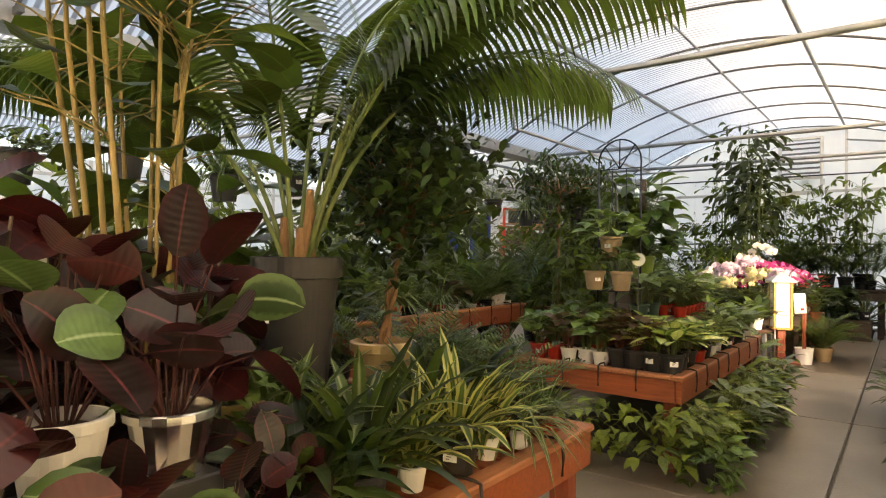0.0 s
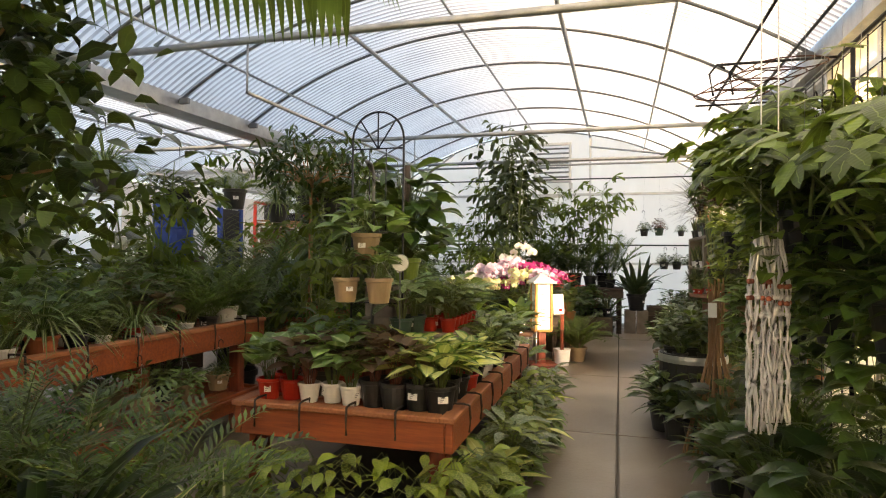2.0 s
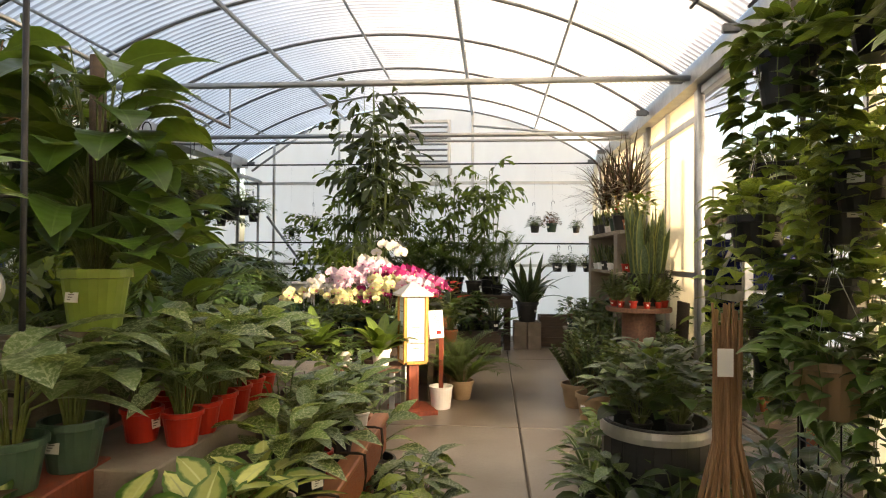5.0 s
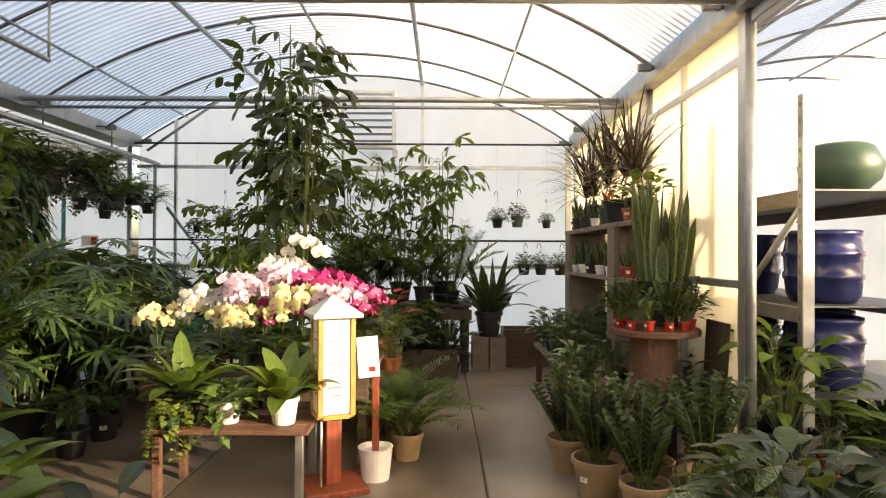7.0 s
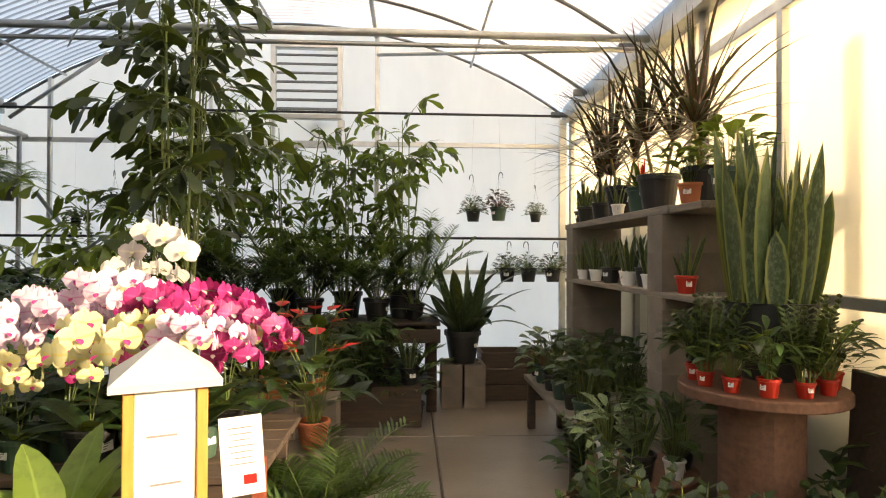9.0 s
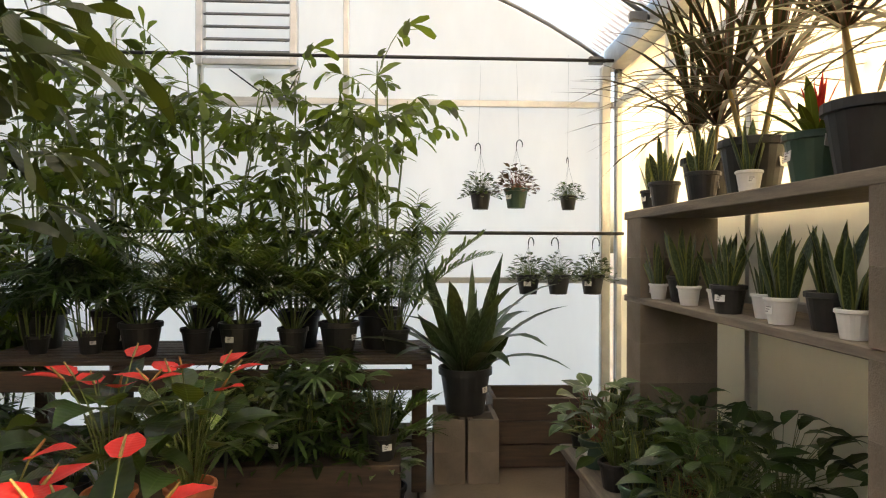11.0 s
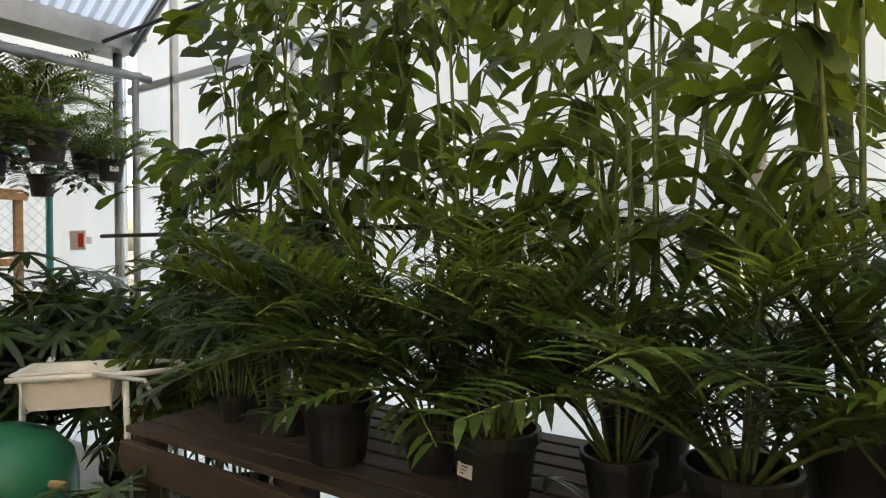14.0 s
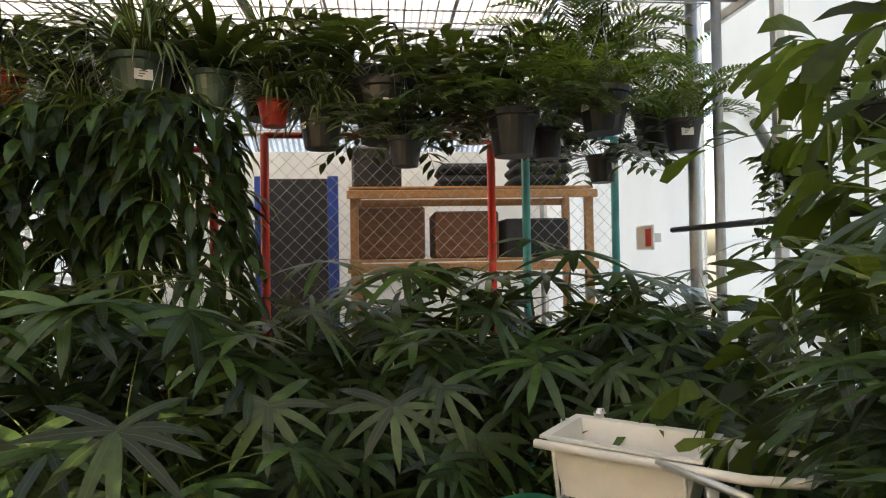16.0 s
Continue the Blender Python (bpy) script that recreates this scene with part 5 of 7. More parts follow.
# low plank bench in front of the shelf
lb = thing("low_bench", pose(0.56, 11.06, 0), "low grey plank bench in front of the shelf", "bench")
for dx in (-0.085, 0.085):
    part("seat_plank", boxed((dx, 0, 0.40), (0.16, 1.5, 0.04), 0.004), M_GREYWOOD, lb)
for dx, dy in ((-0.12, -0.66), (0.12, -0.66), (-0.12, 0.66), (0.12, 0.66)):
    part("leg", boxed((dx, dy, 0.19), (0.06, 0.06, 0.38), 0.004), M_DARKWOOD, lb)
for i in range(11):
    place(("sanseveria", "sanseveria", "calathea", "sanseveria", "foliage_deep")[i % 5], 0.49 + 0.12 * (i % 2), 11.74 - i * 0.136, 0.422, ("black", "black", "green", "white")[i % 4], 0.72 + 0.25 * rp.random(), group="plants on the low bench")

M_SPOOL = surface("worn_spool_wood", (0.10, 0.045, 0.026), (0.19, 0.095, 0.055), 5, 60, 0.7, 0, 0.3, (9, 1, 9), 0.4)

# ---- cable spool with red pots, snake plant trough ----
sp = thing("cable_spool_table", pose(0.76, 9.02, 0) @ Matrix.Diagonal((0.87, 0.87, 1.136, 1)), "wooden cable spool used as a round plant table", "spool table")
part("top_disc", lathe([(0, 0.775), (0.33, 0.775), (0.335, 0.78), (0.335, 0.805), (0.33, 0.81), (0, 0.81)], 32), M_SPOOL, sp)
part("drum", lathe([(0.17, 0.035), (0.17, 0.775)], 24), M_SPOOL, sp)
part("base_disc", lathe([(0, 0.0), (0.33, 0.0), (0.335, 0.005), (0.335, 0.03), (0.33, 0.035), (0, 0.035)], 32), M_SPOOL, sp)
for i in range(9):
    a = 2.2 + i * 0.52
    place(("foliage_deep", "lily", "zz")[i % 3], 0.76 + 0.225 * math.cos(a), 9.02 + 0.225 * math.sin(a), 0.922, "red", 0.58 if i % 3 == 1 else 0.5, group="red pots on the spool table")
tr = thing("plant_trough", pose(0.86, 9.13, 0.922), "tall banded snake plants in a dark round planter", "snake plant")
part("stand", lathe([(0, 0), (0.10, 0), (0.10, 0.07), (0, 0.07)], 20), M_BLACKPOT, tr)
part("planter", lathe([(0, 0.072), (0.13, 0.072), (0.172, 0.29), (0.178, 0.30), (0.165, 0.30), (0.155, 0.26), (0, 0.26)], 28), M_BLACKPOT, tr)
F = Foliage(77)
swords(F, 40, 0.66, 0.082, 0.11, 0.14)
me = F.mesh("foliage")
me.materials.append(L_SANS)
fo = new("foliage", me)
fo.parent, fo.location = tr, (0, 0, 0.265)

# ---- floor pots along the aisle ----
for x, y, s in ((0.20, 9.0, 0.9), (0.28, 8.55, 0.95), (0.45, 8.24, 0.85), (0.80, 8.30, 0.98), (0.58, 8.56, 0.9), (0.95, 8.66, 0.9), (0.36, 9.85, 0.8)):
    place("zz", x, y, 0, "taupe_floor", s, group="zz plants on the floor")
for x, y, k in ((0.5, 10.12, "foliage_deep"), (0.24, 9.25, "sanseveria")):
    place(k, x, y, 0, "black", 1.0, group="plants on the floor")
ls = thing("low_spool_table", pose(0.50, 9.52, 0), "small wooden cable spool with white pots", "spool table")
part("top_disc", lathe([(0, 0.41), (0.245, 0.41), (0.25, 0.415), (0.25, 0.44), (0.245, 0.445), (0, 0.445)], 28), M_SPOOL, ls)
part("drum", lathe([(0.12, 0.035), (0.12, 0.41)], 20), M_SPOOL, ls)
part("base_disc", lathe([(0, 0.0), (0.245, 0.0), (0.25, 0.005), (0.25, 0.03), (0.245, 0.035), (0, 0.035)], 28), M_SPOOL, ls)
for i in range(5):
    a = 2.4 + i * 0.95
    place(("sanseveria", "aglaonema", "sanseveria", "foliage_deep", "sanseveria")[i], 0.50 + 0.17 * math.cos(a), 9.52 + 0.17 * math.sin(a), 0.447, ("white", "white", "black", "white", "black")[i], 0.85, group="white pots on the small spool")
for x, y, k in ((0.62, 8.05, "sanseveria"), (0.88, 7.98, "foliage_mid")):
    place(k, x, y, 0.0, "black", 1.0, group="plants on the floor")


# ---- north gable: dark slatted bench, palms, planter, hanging baskets ----
nb = thing("slatted_bench", pose(-1.65, 12.62, 0), "dark weathered slatted wooden bench under the palms", "bench")
for i in range(8):
    part("slat", boxed((0, -0.36 + i * 0.103, 0.78), (2.75, 0.085, 0.026), 0.003), M_DARKWOOD, nb)
part("front_rail", boxed((0, -0.41, 0.68), (2.75, 0.035, 0.12), 0.004), M_DARKWOOD, nb)
part("back_rail", boxed((0, 0.41, 0.68), (2.75, 0.035, 0.12), 0.004), M_DARKWOOD, nb)
for x in (-1.3, -0.45, 0.45, 1.3):
    part("leg", boxed((x, -0.34, 0.38), (0.09, 0.09, 0.76), 0.004), M_DARKWOOD, nb)
    part("leg", boxed((x, 0.34, 0.38), (0.09, 0.09, 0.76), 0.004), M_DARKWOOD, nb)
for i in range(3):
    part("lower_board", boxed((0, -0.25 + 0.22 * i, 0.22), (2.7, 0.16, 0.025), 0.003), M_DARKWOOD, nb)
for x, y, k, p, s in ((-0.62, 12.7, "fishtail", "black_big", 0.98), (-1.15, 12.75, "fishtail", "black_big", 0.92), (-1.75, 12.8, "fishtail", "black_big", 1.0), (-2.35, 12.7, "fishtail", "black_big", 0.95),
                      (-2.82, 12.72, "fishtail", "black_big", 0.95), (-0.5, 12.5, "palm_mid", "black_mid", 0.8), (-1.15, 12.5, "palm_mid", "black_mid", 0.85), (-1.75, 12.5, "palm_mid", "black_mid", 0.85), (-2.4, 12.5, "rhapis", "black_mid", 0.7), (-0.85, 12.42, "palm_small", "black_mid", 1.1), (-2.05, 12.4, "palm_small", "black_mid", 1.1), (-1.45, 12.38, "palm_small", "black_mid", 1.1), (-2.72, 12.5, "rhapis", "black_mid", 0.6)):
    place(k, x, y, 0.793, p, s, group="palms on the dark bench")
for x, y, k, p, s in ((-0.62, 12.1, "palm_small", "black_big", 0.85), (-1.1, 12.08, "palm_small", "black_big", 0.9), (-1.6, 12.1, "palm_small", "black_mid", 0.85), (-1.33, 12.06, "rhapis", "black_mid", 0.72), (-0.88, 12.06, "rhapis", "black_mid", 0.7), (-2.75, 12.12, "rhapis", "black_mid", 0.6)):
    place(k, x, y, 0, p, s, group="palms in front of the dark bench")
for x, y, k, s in ((-3.3, 12.75, "fishtail", 0.9), (-3.28, 12.95, "rhapis", 1.0)):
    place(k, x, y, 0, "black_big", s, group="palms in front of the dark bench")
place("fishtail_tall", -1.98, 10.62, 0.42, "black_big", 1.0, 40, 1)
plank(-1.98, 10.62, 0.0, 0.42, 0.42, 0.418, M_BLOCK, "grey concrete plinth under a tall palm", 12, "plinth")
place("fishtail", -2.35, 10.55, 0.0, "black_big", 0.9, 160, 2)
# row of low plants between the aisle and the palms
for i, (x, y) in enumerate(((-0.86, 11.95), (-0.52, 11.92), (-1.9, 12.0), (-1.55, 11.98), (-1.2, 12.0), (-2.25, 12.02))):
    place(("lily", "aglaonema", "foliage_deep", "sanseveria", "lily", "foliage_deep")[i], x, y, 0, "black_mid", (1.0, 0.9, 1.1, 1.2, 1.0, 0.9)[i], group="plants on the floor")
block_at(0.05, 12.55, 0.0, 90)
block_at(0.05, 12.55, 0.197, 90)
block_at(-0.16, 12.55, 0.0, 90)
block_at(-0.16, 12.55, 0.197, 90)
place("sanseveria_big", -0.05, 12.55, 0.395, "black_big", 1.1, 20, 0)
pb = thing("planter_box", pose(0.47, 12.82, 0), "empty dark wooden planter box", "planter box")
for k, zz in enumerate((0.08, 0.235, 0.39)):
    for sy in (-1, 1):
        part("plank", boxed((0, sy * 0.19, zz), (0.66, 0.03, 0.145), 0.004), M_DARKWOOD, pb)
    for sx in (-1, 1):
        part("plank", boxed((sx * 0.316, 0, zz), (0.028, 0.346, 0.145), 0.004), M_DARKWOOD, pb)
part("earth", boxed((0, 0, 0.14), (0.60, 0.345, 0.26), 0), M_SOIL, pb)
for x, k, p, zz in ((0.09, "tiny", "black", 1.74), (0.35, "tiny_red", "green", 1.75), (0.73, "tiny", "black", 1.74), (-3.46, "tiny", "black", 1.74)):
    place(k, x, YN - 0.22, zz, p, 0.95 if x != 0.73 else 0.75, hang=2.83, group="hanging baskets on the gable rods")
place("pothos_green", -3.83, YN - 0.22, 1.66, "black", 0.6, hang=2.83, group="hanging baskets on the gable rods")
for x in (0.44, 0.66, 0.91):
    place("tiny", x, YN - 0.22, 1.13, "black", 1.05, hang=1.57, group="hanging baskets on the gable rods")
# wall fan
fan = thing("wall_fan", pose(-1.62, YN - 0.05, 3.18), "louvred grey exhaust fan in the gable", "fan")
for sx in (-1, 1):
    part("frame_side", boxed((sx * 0.34, 0, 0), (0.05, 0.09, 0.78), 0.006), M_ALU, fan)
for sz in (-1, 1):
    part("frame_rail", boxed((0, 0, sz * 0.365), (0.63, 0.09, 0.05), 0.006), M_ALU, fan)
for k in range(7):
    part("louvre", boxed((0, 0.0, -0.28 + k * 0.093), (0.62, 0.075, 0.012), 0.002, pose(0, 0, 0, 28)), M_DARKSTEEL, fan)
for sx in (-1, 1):
    part("lower_frame", boxed((sx * 0.34, 0.0, -0.535), (0.035, 0.04, 0.29), 0.004), M_ALU, fan)
part("lower_frame", boxed((0, 0.0, -0.665), (0.645, 0.04, 0.035), 0.004), M_ALU, fan)
part("switch_box", boxed((0.36, -0.06, -0.46), (0.07, 0.05, 0.11), 0.006), M_ALU, fan)
bar("cable", [(0.36, -0.06, -0.5), (0.30, -0.08, -0.62), (0.1, -0.05, -0.58), (-0.12, -0.04, -0.42)], 0.006, M_IRON, fan, 6)

# ---- orchid table, info post, notice in a bucket ----
ot = thing("plant_table", pose(-1.82, 8.62, 0), "low worn brown wooden table with pots", "table")
for k in range(4):
    part("plank", boxed((0, -0.17 + k * 0.115, 0.40), (0.92, 0.108, 0.028), 0.004), M_SPOOL, ot)
for dx in (-0.40, 0.40):
    for dy in (-0.15, 0.2):
        part("leg", boxed((dx, dy, 0.193), (0.045, 0.045, 0.386), 0.004), M_SPOOL if dx < 0 else M_STEEL, ot)
for x, y, k, p, s in ((-2.12, 8.58, "nest", "black_mid", 0.95), (-1.85, 8.56, "pothos_short", "white_mid", 0.85), (-1.53, 8.55, "nest", "white_mid", 1.0), (-2.2, 8.75, "foliage_deep", "black", 0.9)):
    place(k, x, y, 0.415, p, s, group="plants on the low table")
place("pothos", -2.12, 8.42, 0.415, "green", 0.55, group="plants on the low table")
ob_ = thing("orchid_bench", pose(-1.85, 9.42, 0), "dark wooden display bench full of orchids", "bench")
for k in range(6):
    part("plank", boxed((0, -0.36 + k * 0.145, 0.60), (1.55, 0.135, 0.03), 0.004), M_DARKWOOD, ob_)
for dx in (-0.7, 0.7):
    for dy in (-0.32, 0.32):
        part("leg", boxed((dx, dy, 0.29), (0.06, 0.06, 0.58), 0.004), M_DARKWOOD, ob_)
part("front_panel", boxed((0, -0.40, 0.5), (1.5, 0.02, 0.15), 0.004), M_DARKWOOD, ob_)
ORCH = [("orchid_yellow", -2.46, 9.08, 0.95), ("orchid_white", -2.32, 9.12, 0.72), ("orchid_white", -2.2, 9.28, 0.78), ("orchid_pink", -2.08, 9.4, 0.98), ("orchid_pink", -1.98, 9.22, 0.95), ("orchid_pink", -1.86, 9.45, 1.08),
        ("orchid_yellow", -1.98, 9.06, 0.85), ("orchid_yellow", -1.82, 9.1, 0.8), ("orchid_white", -1.78, 9.7, 1.25), ("orchid_magenta", -1.62, 9.45, 1.15), ("orchid_magenta", -1.5, 9.55, 1.2), ("orchid_magenta", -1.7, 9.22, 0.85),
        ("orchid_yellow", -1.54, 9.12, 1.1), ("orchid_yellow", -1.4, 9.28, 1.15), ("orchid_magenta", -1.36, 9.5, 1.15), ("orchid_pink", -1.3, 9.1, 0.92), ("orchid_magenta", -1.2, 9.35, 1.05), ("orchid_magenta", -1.12, 9.22, 0.85), ("orchid_magenta", -1.1, 9.5, 0.95), ("orchid_pink", -2.2, 9.55, 1.0)]
for i, (k, x, y, s) in enumerate(ORCH):
    place(k, -1.98 + 0.86 * (x + 1.85), y, 0.616, ("black", "green")[i % 2], s, (i * 37) % 60 - 5, None, group="orchids on the display bench")
for x, y in ((-1.02, 9.86), (-1.32, 9.95)):
    place("anthurium", x, y, 0.45, "terracotta", 1.0, group="anthuriums beside the orchids")
    plank(x, y, 0, 0.3, 0.24, 0.448, M_BLOCK, "grey concrete block plinth", 0, "plinth")
place("palm_small", -0.86, 9.2, 0.0, "taupe_floor", 0.75)
place("palm_small", -0.93, 9.52, 0.0, "taupe_floor", 0.8)

post = thing("information_post", pose(-1.27, 8.66, 0, 0, 0, 24), "wooden information box with grey pyramid roof on a post", "information post")
part("foot", boxed((0, 0, 0.02), (0.36, 0.36, 0.04), 0.005), M_REDWOOD, post)
part("stake", boxed((0, 0, 0.25), (0.09, 0.09, 0.42), 0.004), M_REDWOOD, post)
bar("prop_rod", [(-0.08, -0.06, 0.04), (-0.08, -0.06, 0.48)], 0.008, M_ALU, post)
for sx in (-1, 1):
    for sy in (-1, 1):
        part("corner_post", boxed((sx * 0.095, sy * 0.095, 0.735), (0.03, 0.03, 0.57), 0.003), M_AMBER, post)
for a in range(4):
    q = part("notice_panel", boxed((0, -0.096, 0.735), (0.158, 0.006, 0.55), 0), M_PAPER, post, "white printed notice panel")
    q.matrix_basis = pose(0, 0, 0, 0, 0, a * 90)
    for k in range(9):
        if k in (2, 6):
            continue
        part("print_bar", boxed((-0.01 if k % 2 else 0.0, -0.1, 0.93 - k * 0.045), (0.10 - 0.02 * (k % 3), 0.001, 0.007), 0), M_INK if k % 3 else M_GREYROOF, q)
    e = part("sill", boxed((0, -0.098, 0.443), (0.16, 0.022, 0.025), 0.003), M_AMBER, post)
    e.matrix_basis = pose(0, 0, 0, 0, 0, a * 90)
bm = bmesh.new()
b4 = [bm.verts.new((sx * 0.145, sy * 0.145, zz)) for zz in (1.02, 1.04) for sx, sy in ((-1, -1), (1, -1), (1, 1), (-1, 1))]
ap = bm.verts.new((0, 0, 1.15))
for i in range(4):
    j = (i + 1) % 4
    bm.faces.new((b4[i], b4[j], b4[4 + j], b4[4 + i]))
    bm.faces.new((b4[4 + i], b4[4 + j], ap))
bm.faces.new(b4[:4][::-1])
part("roof", bm, M_GREYROOF, post, "grey metal pyramid cap")

bk = thing("notice_stake", pose(-1.03, 8.82, 0), "notice on a red stake in a white bucket", "sign")
part("bucket", lathe([(0, 0), (0.085, 0), (0.105, 0.19), (0.11, 0.195), (0.11, 0.2), (0.1, 0.2), (0.09, 0.17), (0, 0.17)], 24), M_WHITE, bk)
part("stake", boxed((0, 0, 0.44), (0.04, 0.035, 0.60), 0.003), M_REDWOOD, bk)
nt_ = part("notice", boxed((0, -0.03, 0.76), (0.13, 0.008, 0.25), 0.002), M_PAPER, bk, "white paper notice")
nt_.matrix_basis = pose(0.0, 0, 0, 0, -4, 14)
for k in range(7):
    part("print_bar", boxed((0.0, -0.035, 0.85 - k * 0.019), (0.08 - 0.012 * (k % 3), 0.001, 0.004), 0), M_INK, nt_)
part("flower_mark", boxed((0.02, -0.035, 0.685), (0.04, 0.001, 0.03), 0), P_RED, nt_)

# ---- the middle bench: rows of pots, blocks, stand with baskets, trellis ----
ZB, ZS = BZ - 0.008, BZ - 0.043      # top of the slats; foot of the heavy risers
G = "plants on the middle bench"
row = [("syngonium", "red"), ("syngonium", "red"), ("bronze", "white"), ("syngonium", "white"), ("syngonium", "white"), ("bronze", "black"), ("bronze", "black"), ("dieff", "black"), ("dieff", "black")]
for i, (k, p) in enumerate(row):
    place(k, -2.13 + i * 0.118, 3.95 + 0.03 * (i % 2), ZB, p, 1.0 if p != "white" else 1.05, group=G)
for i in range(9):
    place(("syngonium", "syngonium", "bronze", "foliage_bright", "bronze", "bronze", "dieff", "dieff", "dieff")[i], -2.13 + i * 0.115, 4.13 + 0.03 * (i % 2), ZB, ("red", "white", "black")[i % 3], 1.0, group=G)
for i in range(6):
    place(("syngonium", "foliage_mid", "foliage_bright", "bronze", "dieff", "dieff")[i], -2.12 + i * 0.15, 4.34, ZB, ("black", "green", "red")[i % 3], 1.0, group=G)
for i in range(10):
    place(("dieff", "dieff", "dieff", "dieff", "dieff_tall", "aglaonema", "dieff_tall", "aglaonema", "dieff_tall", "dieff_tall")[i], -1.19 + 0.02 * (i % 2), 4.28 + i * 0.195, ZB, ("black", "red", "black", "white", "white")[i % 5], 0.86, group=G)
for i in range(4):
    place(("dieff", "dieff", "dieff_tall", "aglaonema")[i], -1.33, (4.3, 4.52, 5.5, 5.85)[i], ZB, ("black", "white")[i % 2], 0.9, group=G)
# riser made of a red plank and blocks
plank(-1.72, 5.05, ZS, 0.05, 1.5, 0.29, M_REDWOOD, "red-stained riser plank on the bench", 4, "riser_plank")
for k in range(4):
    block_at(-1.52, 4.86 + k * 0.42, ZS, 90)
for k in range(3):
    block_at(-1.86, 4.95 + k * 0.42, ZS, 90)
    block_at(-1.86, 4.95 + k * 0.42, ZS + 0.197, 90)
block_at(-1.86, 5.0, ZS + 0.394, 90)
for i in range(6):
    place(("aglaonema", "dieff_tall")[i % 2], -1.43, 4.96 + i * 0.115, ZS + 0.295, "red", 0.84, group="red pots on the block riser")
    place(("aglaonema", "aglaonema", "dieff_tall")[i % 3], -1.56, 4.98 + i * 0.17, ZS + 0.295, "red", 0.86, group="red pots on the block riser")
plank(-1.55, 5.52, ZS + 0.198, 0.32, 1.55, 0.096, M_BLOCK, "rough concrete slab on the block riser", 0, "slab")
plank(-1.61, 4.65, ZS, 0.15, 0.34, 0.30, M_REDWOOD, "red-stained timber block on the bench", 4, "riser_plank")
place("agla_big", -1.585, 4.73, ZS + 0.302, "green", 0.8, group=G)
place("agla_big", -1.62, 4.58, ZS + 0.302, "green", 0.78, group=G)
bp_ = place("lily_big", -1.77, 5.08, ZS + 0.592, "lime", 0.92, 30, 0)
pole = bar("moss_pole", [(0, 0, 0.2), (0, 0, 0.9)], 0.026, M_DARKWOOD, bp_, 10)
# small thermometer dial on the stand
dial = thing("dial_thermometer", pose(-1.58, 4.44, 1.31, 90, 0, 18) @ Matrix.Scale(0.66, 4), "round white dial thermometer on a rod", "thermometer")
part("rim", lathe([(0.072, -0.008), (0.078, 0.0), (0.078, 0.012), (0.072, 0.016), (0.07, 0.012)], 28), M_STEEL, dial)
part("face", lathe([(0, 0.008), (0.07, 0.008), (0.07, -0.004), (0, -0.004)], 28), M_WHITE, dial)
part("hub", lathe([(0, 0.016), (0.01, 0.014), (0.01, 0.009)], 10), M_INK, dial)
part("needle", boxed((0.0, 0.02, 0.012), (0.006, 0.05, 0.002), 0), M_INK, dial)
part("back_rod", tube([(0, -0.076, 0), (0, -1.13, 0.0)], 0.007, 6), M_DARKSTEEL, dial)
# black iron arched trellis
tl = thing("iron_trellis", pose(-1.80, 4.62, ZS), "black iron trellis with an arched top", "trellis")
w2 = 0.17
for sx in (-w2, w2):
    bar("upright", [(sx, 0, 0), (sx, 0, 1.52)], 0.007, M_IRON, tl, 6)
bar("arch", [(w2 * math.cos(t), 0, 1.52 + w2 * math.sin(t)) for t in np.linspace(0, math.pi, 13)], 0.007, M_IRON, tl, 6)
for zz in (0.5, 0.95, 1.46):
    bar("cross_bar", [(-w2, 0, zz), (w2, 0, zz)], 0.005, M_IRON, tl, 6)
bar("spoke", [(0, 0, 1.46), (0, 0, 1.69)], 0.005, M_IRON, tl, 6)
bar("spoke", [(0, 0, 1.46), (-0.12, 0, 1.64)], 0.005, M_IRON, tl, 6)
bar("spoke", [(0, 0, 1.46), (0.12, 0, 1.64)], 0.005, M_IRON, tl, 6)
for sx in (-0.055, 0.055):
    bar("thin_bar", [(sx, 0, 0.95), (sx, 0, 1.46)], 0.004, M_IRON, tl, 6)
# stand with three hanging pots
st = thing("basket_stand", pose(-1.76, 4.36, ZS), "steel rod stand for hanging pots", "stand")
bar("rod", [(0.0, 0.1, 0), (0.0, 0.1, 1.28), (0, 0.06, 1.33), (0, 0, 1.34)], 0.011, M_DARKSTEEL, st, 8)
bar("cross_arm", [(-0.13, 0.0, 0.93), (0.0, 0.1, 0.93), (0.13, 0.0, 0.93)], 0.008, M_DARKSTEEL, st, 6)
bar("top_arm", [(-0.02, 0.1, 1.30), (0, -0.02, 1.34)], 0.008, M_DARKSTEEL, st, 6)
place("syng_big", -1.76, 4.36, 1.325, "taupe_small", 0.88, 10, 0, hang=1.83, group="taupe pots on the rod stand")
place("syngonium", -1.86, 4.30, 1.085, "taupe_small", 0.8, 80, 1, hang=1.42, group="taupe pots on the rod stand")
place("syngonium", -1.65, 4.29, 1.085, "taupe_small", 0.8, 150, 2, hang=1.42, group="taupe pots on the rod stand")
